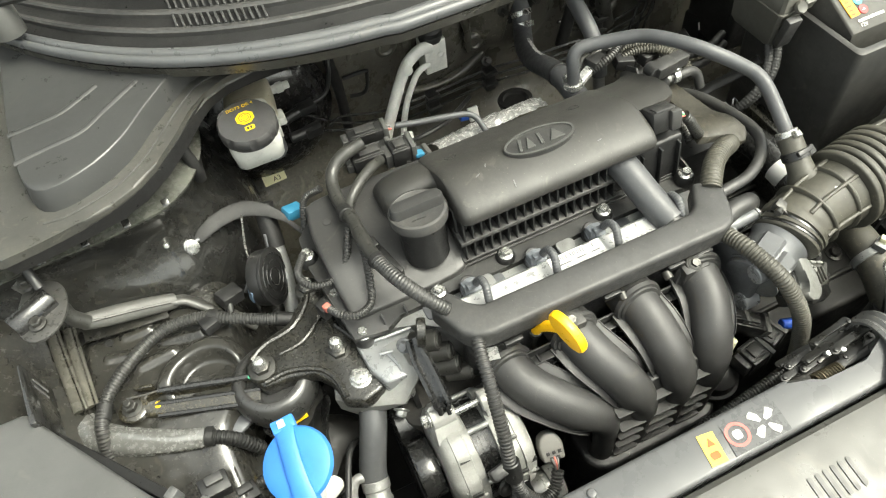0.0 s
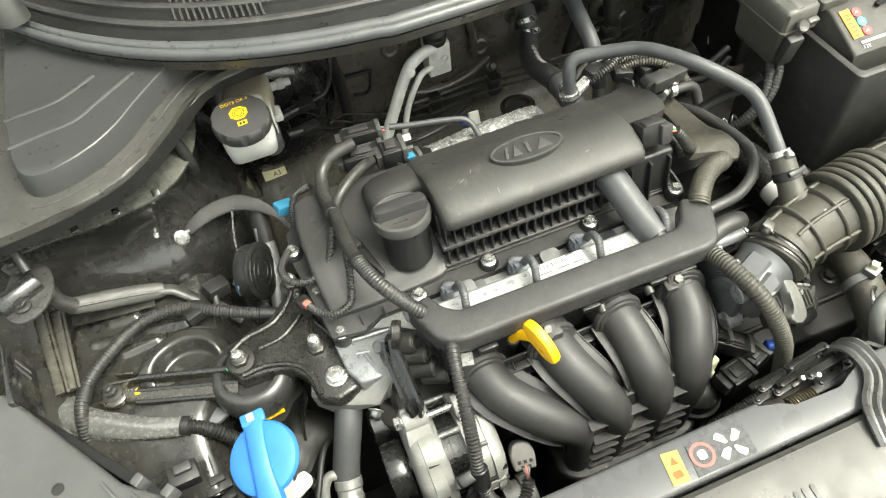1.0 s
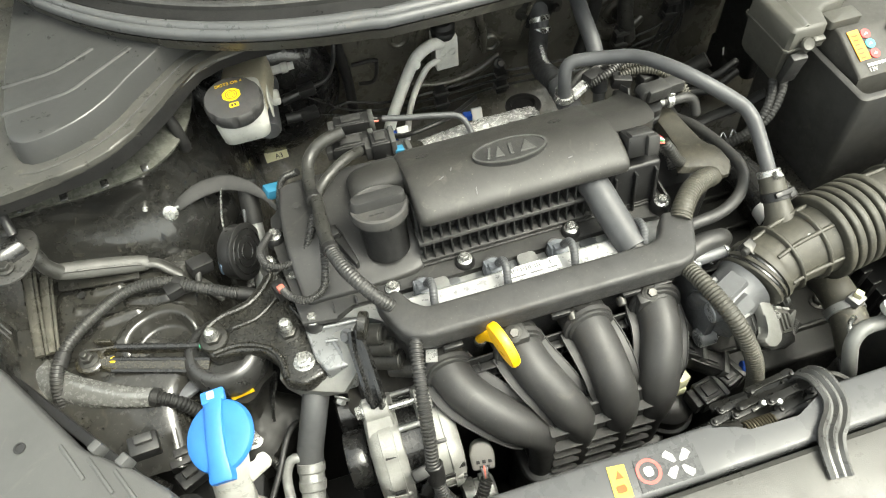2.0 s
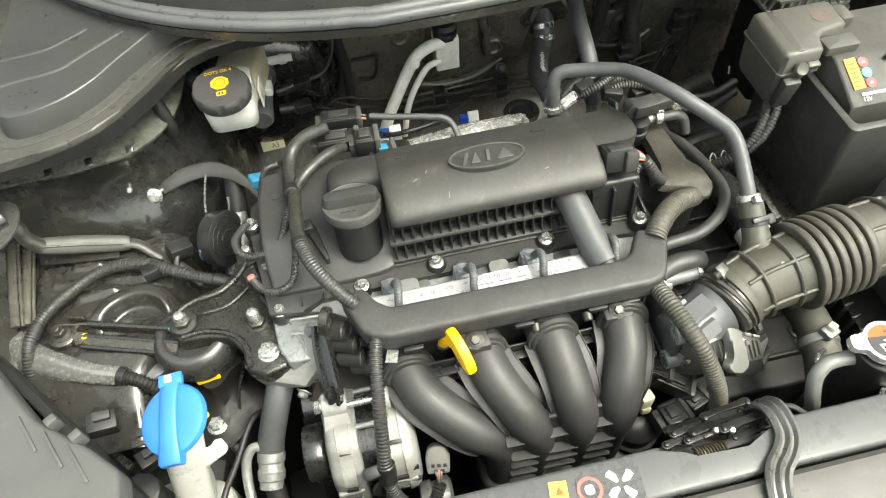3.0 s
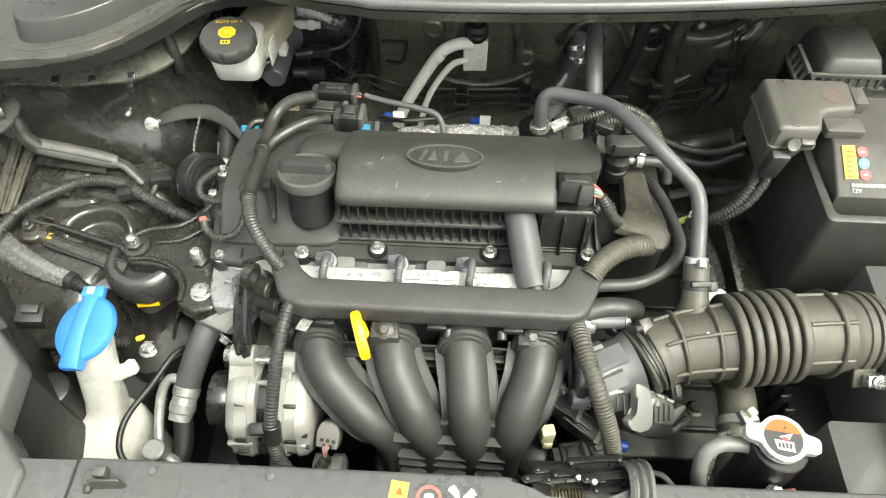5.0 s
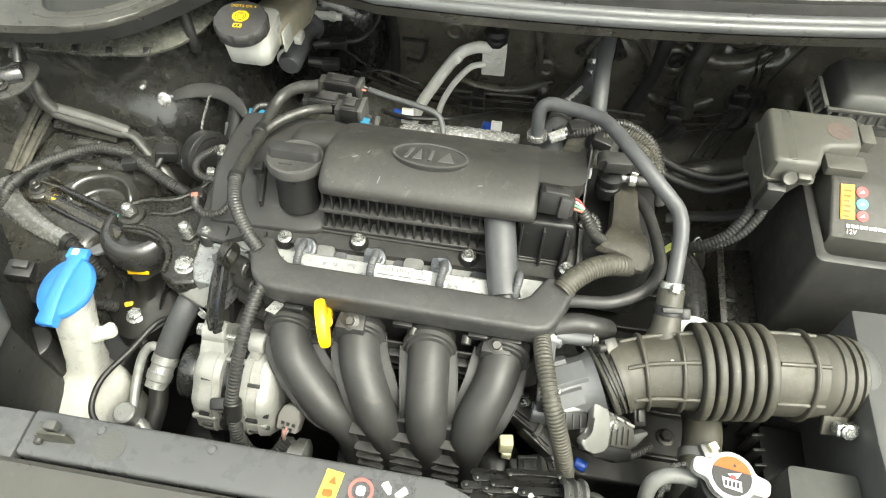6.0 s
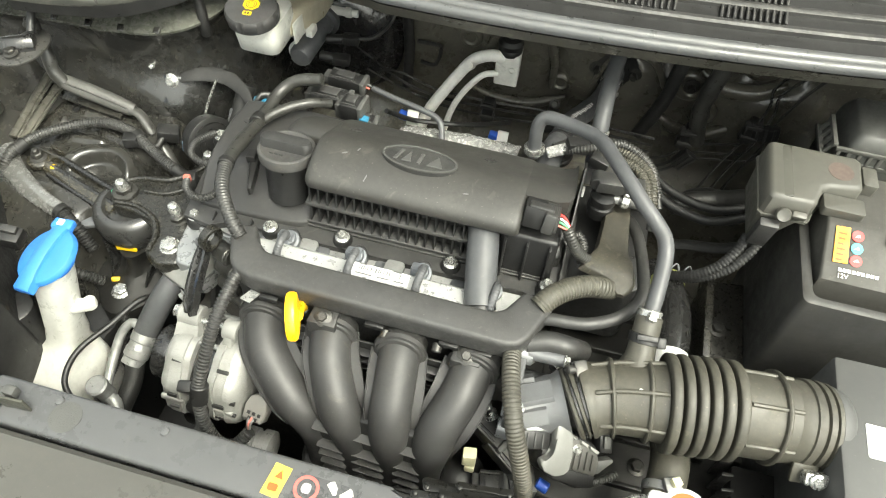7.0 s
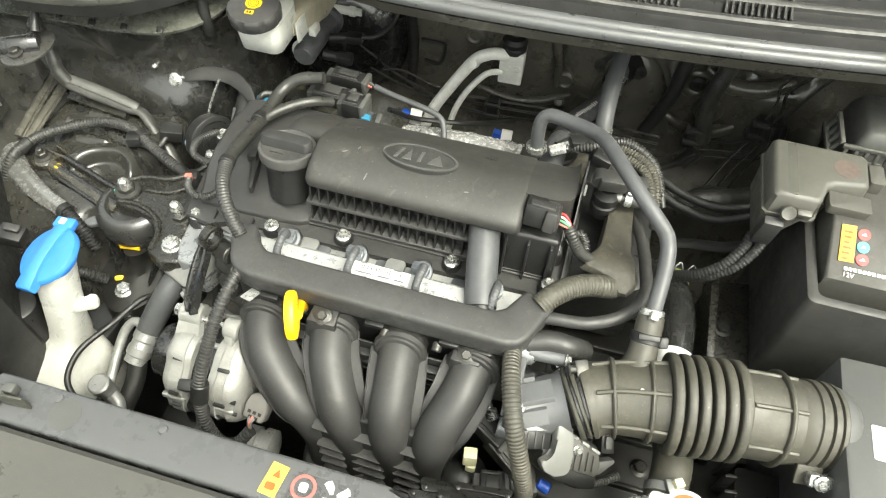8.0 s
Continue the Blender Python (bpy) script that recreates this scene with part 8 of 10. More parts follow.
    # conduit from the duct to the throttle side
    t = thing("throttle_loom", (0.24, 0.12, 0.74), "thick black ribbed conduit dropping beside the throttle body", "wiring loom")
    bm = bm_new()
    sweep(bm, [(0.207, 0.225, 0.868), (0.209, 0.200, 0.872), (0.214, 0.165, 0.878), (0.227, 0.124, 0.866), (0.246, 0.096, 0.822), (0.258, 0.084, 0.77), (0.264, 0.074, 0.70), (0.266, 0.07, 0.64)], 0.0096, 18, pitch=0.0040, wave=0.00045)
    part("conduit", bm, RUBBER_DUSTY, t)
    bm = bm_new()
    sweep(bm, [(0.225, 0.252, 0.888), (0.236, 0.266, 0.893), (0.254, 0.283, 0.893), (0.274, 0.295, 0.890), (0.290, 0.302, 0.884), (0.302, 0.310, 0.874)], 0.0125, 18, pitch=0.0040, wave=0.00045)
    part("upper_conduit", bm, RUBBER_DUSTY, t)

    # long lead across the back of the cover
    t = thing("sensor_lead", (0.0, 0.52, 0.87), "grey-black sensor lead lying behind the valve cover", "lead")
    bm = bm_new()
    sweep(bm, [(-0.062, 0.540, 0.886), (-0.030, 0.532, 0.884), (0.010, 0.524, 0.882), (0.040, 0.515, 0.878), (0.050, 0.498, 0.862), (0.051, 0.485, 0.848)], 0.0042, 10, 0.005)
    part("sleeve", bm, RUBBER, t)
    bm = bm_new()
    box(bm, (0.051, 0.484, 0.848), (0.012, 0.012, 0.014), bevel=0.002)
    part("sensor_head", bm, LABEL_CREAM, t)
    bm = bm_new()
    sweep(bm, [(-0.05, 0.56, 0.83), (-0.02, 0.60, 0.785), (0.04, 0.62, 0.775), (0.08, 0.66, 0.75), (0.12, 0.70, 0.73)], 0.004, 8, 0.006)
    part("second_lead", bm, PLASTIC_DARK, t)
    for p, q in (((-0.025, 0.613, 0.776), 1), ((0.114, 0.674, 0.716), -1)):
        c = thing("oxygen_sensor_plug", (p[0], p[1], p[2] - 0.01), "white tag with a blue plug behind the engine", "plug", group="blue plugs")
        bm = bm_new()
        box(bm, p, (0.018, 0.006, 0.024), (-25, 0, 0), bevel=0.001)
        part("white_tag", bm, WHITE, c)
        bm = bm_new()
        box(bm, (p[0] - 0.016, p[1] + 0.004, p[2] - 0.002), (0.016, 0.012, 0.012), (0, 10, 0), bevel=0.002)
        part("blue_plug", bm, mat("royal_blue_plastic", (0.02, 0.08, 0.42), 0.4) if q == 1 else bpy.data.materials["royal_blue_plastic"], c)

    connector("coil_connector", (-0.103, 0.547, 0.883), (0.048, 0.022, 0.018), (0, 0, -4), "black plastic connector behind the valve cover", [(0.012, 0.004, 0.002, GREY_PRINT), (0.012, -0.004, 0.002, PINK)])
    connector("coil_connector", (-0.112, 0.505, 0.885), (0.050, 0.026, 0.020), (0, 0, -3), "black plastic connector resting behind the oil cap")
    connector("relay_connector", (-0.075, 0.492, 0.886), (0.026, 0.028, 0.030), (0, 0, -3), "grey-black square relay connector")
    connector("sensor_connector", (-0.055, 0.486, 0.872), (0.022, 0.020, 0.018), (0, 10, 4), "black connector with a bright blue lock", material=PLASTIC_DARK)
    bm = bm_new()
    box(bm, (-0.054, 0.479, 0.884), (0.012, 0.010, 0.006), (0, 10, 4), bevel=0.001)
    solid("blue_lock", bm, mat("cyan_plastic", (0.025, 0.17, 0.29), 0.45, dust=0.15), "cyan blue plastic connector lock", "connector lock")
    bm = bm_new()
    box(bm, (-0.230, 0.520, 0.825), (0.026, 0.018, 0.016), (0, 20, 20), bevel=0.002)
    solid("blue_connector", bm, bpy.data.materials["cyan_plastic"], "cyan blue connector beside the earth strap", "connector")

    # plug at the right end of the coil hood
    c = thing("coil_plug", (0.197, 0.325, 0.93), "black multi-way plug with coloured wires", "plug")
    bm = bm_new()
    box(bm, (0.197, 0.342, 0.940), (0.024, 0.034, 0.028), (-20, 4, 0), bevel=0.003)
    part("shell", bm, PLASTIC_DARK, c)
    bm = bm_new()
    box(bm, (0.2145, 0.340, 0.939), (0.014, 0.040, 0.026), (-20, 4, 0), bevel=0.003)
    box(bm, (0.204, 0.337, 0.956), (0.028, 0.013, 0.005), (-20, 4, 0), bevel=0.002)
    box(bm, (0.2225, 0.340, 0.938), (0.004, 0.034, 0.020), (-20, 4, 0), bevel=0.001)
    part("cap", bm, PLASTIC, c)
    for k, mm in enumerate((PINK, GREEN, WHITE, RED_PRINT)):
        bm = bm_new()
        y = 0.332 + 0.005 * k
        sweep(bm, [(0.223, y, 0.938), (0.231, y - 0.002, 0.937), (0.239, 0.331 + 0.002 * k, 0.932), (0.245, 0.325 + 0.001 * k, 0.922)], 0.0013, 8, 0.003)
        part("wire", bm, mm, c)
    bm = bm_new()
    sweep(bm, [(0.236, 0.333, 0.934), (0.243, 0.328, 0.925), (0.250, 0.326, 0.913), (0.258, 0.327, 0.901), (0.267, 0.331, 0.890), (0.276, 0.337, 0.880)], 0.0066, 14, 0.003, pitch=0.0036, wave=0.00035, wobble=0.05)
    part("sleeve", bm, TAPE_SHINY, c)

    # foil heat shield behind the engine
    bm = bm_new()
    grid = []
    random.seed(11)
    for j in range(9):
        row = []
        for i in range(41):
            x = -0.015 + 0.170 * i / 40
            y = 0.496 + 0.062 * j / 8 + 0.010 * (i / 40)
            z = 0.850 + 0.008 * math.sin(math.pi * i / 40) * math.sin(math.pi * min(1.0, 0.25 + j / 9)) - 0.042 * (j / 8) ** 2 + random.uniform(-0.0020, 0.0020)
            row.append(bm.verts.new((x, y, z)))
        grid.append(row)
    for a, b in zip(grid, grid[1:]):
        for i in range(40):
            bm.faces.new((a[i], a[i + 1], b[i + 1], b[i]))
    bmesh.ops.solidify(bm, geom=bm.faces[:], thickness=0.001)
    solid("heat_shield", bm, FOIL, "crumpled silver foil heat shield behind the engine", "heat shield", sharp=20)
    bm = bm_new()
    box(bm, (0.052, 0.487, 0.853), (0.108, 0.006, 0.004), bevel=0.001)
    solid("shield_edge", bm, ALU_BRIGHT, "bright folded metal strip on the heat shield", "metal strip")


build_harness()


# ---- right side of the bay ----
def build_right_end():
    t = thing("thermostat_group", (0.27, 0.42, 0.80), "black plastic coolant housing with grey pipes and valves", "coolant housing")
    bm = bm_new()
    prism(bm, rounded(0.235, 0.34, 0.345, 0.50, 0.02), 0.72, 0.835, bevel=0.006)
    part("housing", bm, PLASTIC_DARK, t)
    # dusty channel that flares into a ragged hood over the conduit's mouth
    bm = bm_new()
    loops = []
    for y, x0, x1, z, h in ((0.475, 0.286, 0.314, 0.862, 0.012), (0.445, 0.281, 0.314, 0.874, 0.012), (0.400, 0.279, 0.315, 0.880, 0.012), (0.362, 0.276, 0.317, 0.884, 0.012), (0.352, 0.272, 0.320, 0.887, 0.013), (0.343, 0.267, 0.324, 0.891, 0.014), (0.332, 0.2635, 0.3255, 0.8945, 0.014), (0.322, 0.2600, 0.3265, 0.8945, 0.012), (0.3185, 0.2640, 0.3265, 0.8935, 0.010), (0.313, 0.288, 0.326, 0.8920, 0.009), (0.305, 0.298, 0.3225, 0.8885, 0.008), (0.2985, 0.307, 0.3160, 0.8845, 0.006)):
        w = x1 - x0
        ring = []
        for k in range(13):
            f = k / 12
            ring.append((x0 + w * f, y, z - h * abs(2 * f - 1) ** 12 + 0.0008 * noise.noise(Vector((f * 5, y * 120, 1)))))
        loops.append(ring + [(x1 - 0.003, y, z - h - 0.001), (x0 + w * 0.5, y, z - 0.005), (x0 + 0.003, y, z - h - 0.001)])
    rings(bm, loops)
    part("dusty_channel", bm, mat("dust_caked_plastic", (0.034, 0.032, 0.026), 0.56, var=0.4, scale=26, bump=0.4, dust=0.6, dust_col=(0.120, 0.108, 0.076)), t, "dust-caked flared plastic channel")
    # purge valve
    bm = bm_new()
    lathe(bm, (0.274, 0.430, 0.862), (0, 0, 1), [(0, 0.014), (0.01, 0.014), (0.012, 0.0165), (0.020, 0.0165), (0.022, 0.0145), (0.026, 0.0165), (0.036, 0.0165), (0.040, 0.013), (0.046, 0.012)], 26)
    v = part("purge_valve", bm, PLASTIC_DARK, t)
    bm = bm_new()
    box(bm, (0.276, 0.428, 0.921), (0.034, 0.022, 0.018), (0, 5, 10), bevel=0.003)
    box(bm, (0.303, 0.434, 0.917), (0.028, 0.018, 0.016), (0, 5, 10), bevel=0.002)
    cyl(bm, (0.262, 0.420, 0.921), (0.262, 0.438, 0.921), 0.010, n=20)
    part("valve_head", bm, PLASTIC, v)
    bm = bm_new()
    cyl(bm, (0.284, 0.428, 0.897), (0.309, 0.427, 0.8965), 0.006)
    part("nipple", bm, ALU, v)
    bm = bm_new()
    prism(bm, [(0.30, 0.80), (0.46, 0.80), (0.46, 0.915), (0.44, 0.925), (0.42, 0.90), (0.36, 0.865), (0.31, 0.86)], 0.243, 0.2455, bevel=0.0006, m=YZ)
    part("end_plate", bm, PLASTIC, t)
    # bundle of leads and grey plug behind
    for pts, r, rib in (([(0.215, 0.500, 0.888), (0.245, 0.500, 0.900), (0.285, 0.515, 0.905), (0.325, 0.500, 0.893), (0.345, 0.47, 0.87)], 0.006, True),
                        ([(0.23, 0.53, 0.88), (0.265, 0.535, 0.888), (0.30, 0.53, 0.885), (0.335, 0.505, 0.87), (0.352, 0.47, 0.85)], 0.0045, False),
                        ([(0.20, 0.515, 0.875), (0.23, 0.54, 0.875), (0.26, 0.55, 0.87), (0.30, 0.545, 0.862)], 0.005, False),
                        ([(0.24, 0.35, 0.885), (0.252, 0.362, 0.892), (0.262, 0.352, 0.885), (0.262, 0.335, 0.875)], 0.005, True)):
        bm = bm_new()
        sweep(bm, pts, r, 10, 0.005, pitch=0.0038 if rib else 0, wave=0.0006)
        part("lead", bm, CONDUIT, t)
    for o in (0.0, 0.014):
        bm = bm_new()
        sweep(bm, [(0.262, 0.508 - o, 0.897), (0.283, 0.507 - o, 0.900), (0.308, 0.494 - o, 0.902), (0.326 - o * 0.3, 0.474 - o, 0.900), (0.334 - o * 0.4, 0.450 - o * 0.5, 0.892), (0.337, 0.430, 0.875)], 0.0052, 12, pitch=0.0040, wave=0.0007)
        part("ribbed_lead", bm, RUBBER_DUSTY, t)
    for p, s, rz in (((0.230, 0.508, 0.893), (0.030, 0.018, 0.016), 20), ((0.262, 0.49, 0.893), (0.026, 0.02, 0.016), -15), ((0.300, 0.485, 0.888), (0.028, 0.016, 0.016), 12), ((0.33, 0.46, 0.876), (0.022, 0.018, 0.014), -30)):
        bm = bm_new()
        box(bm, p, s, (0, 8, rz), bevel=0.002)
        part("lead_plug", bm, PLASTIC_DARK, t)
    bm = bm_new()
    box(bm, (0.208, 0.499, 0.887), (0.034, 0.014, 0.010), (0, -12, 24), bevel=0.003)
    part("foil_sleeve", bm, FOIL, t, "silver foil sleeve")
    bm = bm_new()
    box(bm, (0.248, 0.428, 0.896), (0.003, 0.008, 0.012), bevel=0.0005)
    part("white_tag", bm, WHITE_PRINT, t)
    bm = bm_new()
    lathe(bm, (0.204, 0.690, 0.685), (0, 0.1, 1), [(0, 0.03), (0.008, 0.032), (0.012, 0.03), (0.012, 0.022), (0.006, 0.02)], 32)
    part("pipe_mouth", bm, PLASTIC_DARK, t)

    g = thing("gearbox", (0.37, 0.28, 0.30), "alloy gearbox case low in the bay, coloured dark for deep shade", "gearbox")
    # alloy colour taken down to stand in for the unlit depth here
    dark = mat("shade_darkened_alloy", (0.024, 0.024, 0.023), 0.45, metal=0.3, dust=0.2, dust_col=(0.06, 0.056, 0.045))
    bm = bm_new()
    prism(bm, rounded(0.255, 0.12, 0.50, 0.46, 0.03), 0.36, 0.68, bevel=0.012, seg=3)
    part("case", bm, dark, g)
    bm = bm_new()
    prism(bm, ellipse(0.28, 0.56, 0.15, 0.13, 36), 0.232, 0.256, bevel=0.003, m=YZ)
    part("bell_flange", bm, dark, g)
    for k in range(5):
        bm = bm_new()
        box(bm, (0.375, 0.16 + 0.06 * k, 0.684), (0.20, 0.006, 0.014), bevel=0.002)
        part("casting_rib", bm, dark, g)
    for k in range(4):
        bm = bm_new()
        hexbolt(bm, (0.285 + 0.055 * k, 0.19, 0.681), 0.008, 0.009)
        part("bolt", bm, STEEL_DARK, g)


build_right_end()


def build_throttle():
    t = thing("throttle_valve", (0.25, 0.18, 0.76), "blue-grey cast alloy throttle valve with a pale motor cover", "throttle valve")
    ax = Vector((0.90, 0.36, 0.22)).normalized()
    c = Vector((0.262, 0.169, 0.837))
    bm = bm_new()
    lathe(bm, c - ax * 0.045, ax, [(0, 0.026), (0.002, 0.0320), (0.012, 0.0325), (0.030, 0.0310), (0.052, 0.0315), (0.060, 0.0350)], 44)
    part("barrel", bm, ALU_BLUE, t)
    bm = bm_new()
    prism(bm, rounded(0.142, 0.788, 0.220, 0.860, 0.016, 4), 0.216, 0.227, bevel=0.003, m=YZ)
    part("flange", bm, ALU_BLUE, t)
    for y, z in ((0.146, 0.853), (0.212, 0.853), (0.146, 0.794)):
        bm = bm_new()
        cyl(bm, (0.212, y, z), (0.233, y, z), 0.0115, n=24)
        lobe = part("flange_lobe", bm, ALU_MACHINED, t)
        bm = bm_new()
        hexbolt(bm, (0.233, y, z), 0.0060, 0.006, (1, 0, 0))
        part("bolt", bm, ZINC, lobe)
    _, bu, bw = frame_of(ax)
    for ang, d0, d1, wide in ((48, -0.036, -0.006, 0.020), (95, -0.030, 0.004, 0.026), (140, -0.036, -0.012, 0.018)):
        o = bu * math.cos(radians(ang)) + bw * math.sin(radians(ang))
        side = ax.cross(o)
        bm = bm_new()
        rings(bm, [[c + ax * d + o * (0.0290 + h) + side * (wide * k * 0.5 * (1 - 0.12 * (h > 0.004))) for k, h in ((-1, 0), (-1, 0.0045), (-0.9, 0.0058), (0.9, 0.0058), (1, 0.0045), (1, 0))] for d in (d0, d0 + 0.002, d1 - 0.002, d1)])
        part("cast_pad", bm, ALU_BLUE, t)
    for y, z, x1 in ((0.212, 0.858, 0.278), (0.215, 0.796, 0.270)):
        bm = bm_new()
        cyl(bm, (0.226, y, z), (x1 - 0.012, y, z + 0.002), 0.0078)
        pillar = part("bolt_pillar", bm, ALU_BLUE, t)
        bm = bm_new()
        hexbolt(bm, (x1 - 0.012, y, z + 0.002), 0.0056, 0.006, (1, 0, 0))
        part("bolt", bm, ZINC, pillar)
    for p, d in (((0.266, 0.224, 0.830), (0.2, -0.3, 0.93)), ((0.2735, 0.166, 0.815), (0.2, -0.7, 0.7))):
        p, d = Vector(p), Vector(d).normalized()
        bm = bm_new()
        cyl(bm, p - d * 0.020, p, 0.0088, n=20)
        boss = part("boss", bm, ALU_BLUE, t)
        bm = bm_new()
        hexbolt(bm, p, 0.0060, 0.008, d)
        part("bolt", bm, ZINC, boss)
    # motor housing, laid in its own sloping plane: u across, v down the slope, n out of it
    mu, mv, mn = Vector((0.893, 0.262, -0.366)), Vector((0.0, -0.813, -0.583)), Vector((0.450, -0.520, 0.726))
    mm = Matrix(((*mu, 0), (*mv, 0), (*mn, 0), (0, 0, 0, 1))).transposed()
    mm.translation = (0.2838, 0.1430, 0.8440)

    def slab(name, outline, n0, n1, material, parent, label="", bevel=0.002):
        bm = bm_new()
        prism(bm, [(x / 1000, y / 1000) for x, y in outline], n0 / 1000, n1 / 1000, bevel=bevel, seg=2, m=mm)
        return part(name, bm, material, parent, label)

    pale = mat("pale_motor_cover", (0.150, 0.151, 0.143), 0.44, var=0.10, scale=40, bump=0.2, dust=0.2, dust_col=(0.13, 0.125, 0.105))
    slab("motor_case", [(-14, 4), (14, 2), (52, 18), (58, 46), (44, 58), (10, 60), (-16, 50)], -44, -14, PLASTIC_DARK, t, bevel=0.004)
    slab("motor_cover", [(-12, -2), (2, -4), (6, -2), (9, 10), (11, 28), (14, 36), (14, 44), (9, 49), (-2, 52), (-15, 48), (-21, 41), (-20, 36), (-10, 33.5), (-7, 27), (-11, 12)], -12, 0, pale, t, "light grey plastic motor cover", bevel=0.003)
    ribbed = slab("gear_cover", [(7, 5), (48, 20), (54, 34), (52, 49), (14, 44)], -24, -8, mat("grey_gear_cover", (0.060, 0.059, 0.055), 0.42, var=0.2, bump=0.25, dust=0.3, dust_col=(0.12, 0.112, 0.09)), t)
    for k in range(4):
        x = 20 + 7.5 * k
        slab("fin", [(x, 18 + 2.4 * k), (x + 1.6, 18.6 + 2.4 * k), (x + 2.4, 43), (x + 0.8, 43)], -9, -5.5, bpy.data.materials["grey_gear_cover"], ribbed, bevel=0.0006)
    for x, y, w in ((8, 4.5, 11), (24, 11, 10), (37, 16, 12)):
        slab("edge_clip", [(x, y), (x + w, y + w * 0.36), (x + w - 0.5, y + w * 0.36 + 3.5), (x, y + 3.5)], -12, -5, ALU_CAST, ribbed, bevel=0.001)
    for x, y in ((22, 22), (12, 36)):
        bm = bm_new()
        hexbolt(bm, mm @ Vector((x / 1000, y / 1000, -0.008)), 0.0042, 0.005, mn)
        part("screw", bm, ZINC, ribbed)
    slab("lower_skirt", [(-15, 51), (14, 44), (56, 48), (58, 64), (34, 66), (4, 58)], -36, -12, PLASTIC_DARK, t, bevel=0.004)
    slab("wing_plate", [(52, 49), (54, 33), (74, 28), (76, 32), (60, 47)], -26, -13, PLASTIC_GREY, t)
    plug = slab("motor_plug", [(50, -2), (66, -3), (73, 23), (56, 24)], -34, -14, PLASTIC_DARK, t)
    slab("latch", [(55, 4), (63, 3.5), (66, 17), (58, 18)], -15, -10.5, PLASTIC_GREY, plug, bevel=0.001)
    slab("side_block", [(-46, 11), (-13, 9), (-10, 27), (-38, 31)], -26, -10, PLASTIC_DARK, t)
    for k in range(3):
        slab("block_rib", [(-40 + 9 * k, 12), (-38 + 9 * k, 12), (-36 + 9 * k, 28), (-38 + 9 * k, 28)], -11, -8.5, PLASTIC_SMOOTH, t, bevel=0.0006)
    slab("bright_strap", [(-44, 4), (-13, 1), (-12, 7), (-43, 11)], -18, -8, ALU_BRIGHT, t, "bright metal strap")
    bm = bm_new()
    sweep(bm, [mm @ Vector((0.056, 0.060, -0.020)), mm @ Vector((0.074, 0.058, -0.026)), mm @ Vector((0.096, 0.050, -0.030))], 0.0045, 10, pitch=0.004, wave=0.0006)
    part("motor_lead", bm, CONDUIT, t)
    bm = bm_new()
    cyl(bm, (0.272, 0.118, 0.736), (0.286, 0.114, 0.734), 0.007, n=20)
    part("blue_cap", bm, bpy.data.materials["royal_blue_plastic"], t, "dark blue plastic cap")

    # short bypass hose and vacuum plugs below the duct end
    bm = bm_new()
    sweep(bm, [(0.222, 0.220, 0.862), (0.245, 0.226, 0.866), (0.268, 0.228, 0.862), (0.285, 0.24, 0.84)], 0.0125, 16, 0.005)
    solid("bypass_hose", bm, RUBBER_DARK, "short dark rubber bypass hose", "hose")
    for p, s, r in (((0.200, 0.155, 0.765), (0.050, 0.026, 0.024), (0, 20, -25)), ((0.228, 0.138, 0.745), (0.045, 0.026, 0.024), (0, 20, -30)), ((0.222, 0.105, 0.715), (0.028, 0.03, 0.03), (0, 0, 10)), ((0.252, 0.115, 0.72), (0.024, 0.028, 0.03), (0, 0, 20))):
        connector("valve_connector", p, s, r, "dusty black connector below the throttle body")
    bm = bm_new()
    cyl(bm, (0.187, 0.186, 0.80), (0.200, 0.165, 0.79), 0.004, n=12)
    cyl(bm, (0.200, 0.165, 0.79), (0.206, 0.158, 0.783), 0.0075, n=12)
    solid("sensor_screw", bm, ZINC, "bright sensor screw beside the intake runner", "screw")
    c = thing("white_clip", (0.19, 0.122, 0.72), "off-white plastic line clip", "clip")
    bm = bm_new()
    box(bm, (0.190, 0.122, 0.745), (0.016, 0.014, 0.026), (0, 0, 10), bevel=0.002)
    box(bm, (0.193, 0.120, 0.722), (0.012, 0.012, 0.016), bevel=0.002)
    part("body", bm, LABEL_CREAM, c)
    bm = bm_new()
    lathe(bm, (0.185, 0.118, 0.60), (0, 0, 1), [(0, 0.03), (0.06, 0.03), (0.062, 0.034), (0.07, 0.034), (0.072, 0.03), (0.09, 0.03), (0.10, 0.022), (0.105, 0.01)], 30)
    solid("canister_valve", bm, PLASTIC_DARK, "black round valve low beside the manifold", "valve")
    bm = bm_new()
    sweep(bm, [(-0.02, 0.055, 0.64), (0.04, 0.06, 0.66), (0.10, 0.062, 0.68), (0.17, 0.065, 0.70), (0.24, 0.07, 0.72)], 0.0065, 10, pitch=0.004, wave=0.0007)
    solid("front_loom", bm, CONDUIT, "black ribbed lead running low behind the front panel", "wiring loom")


build_throttle()


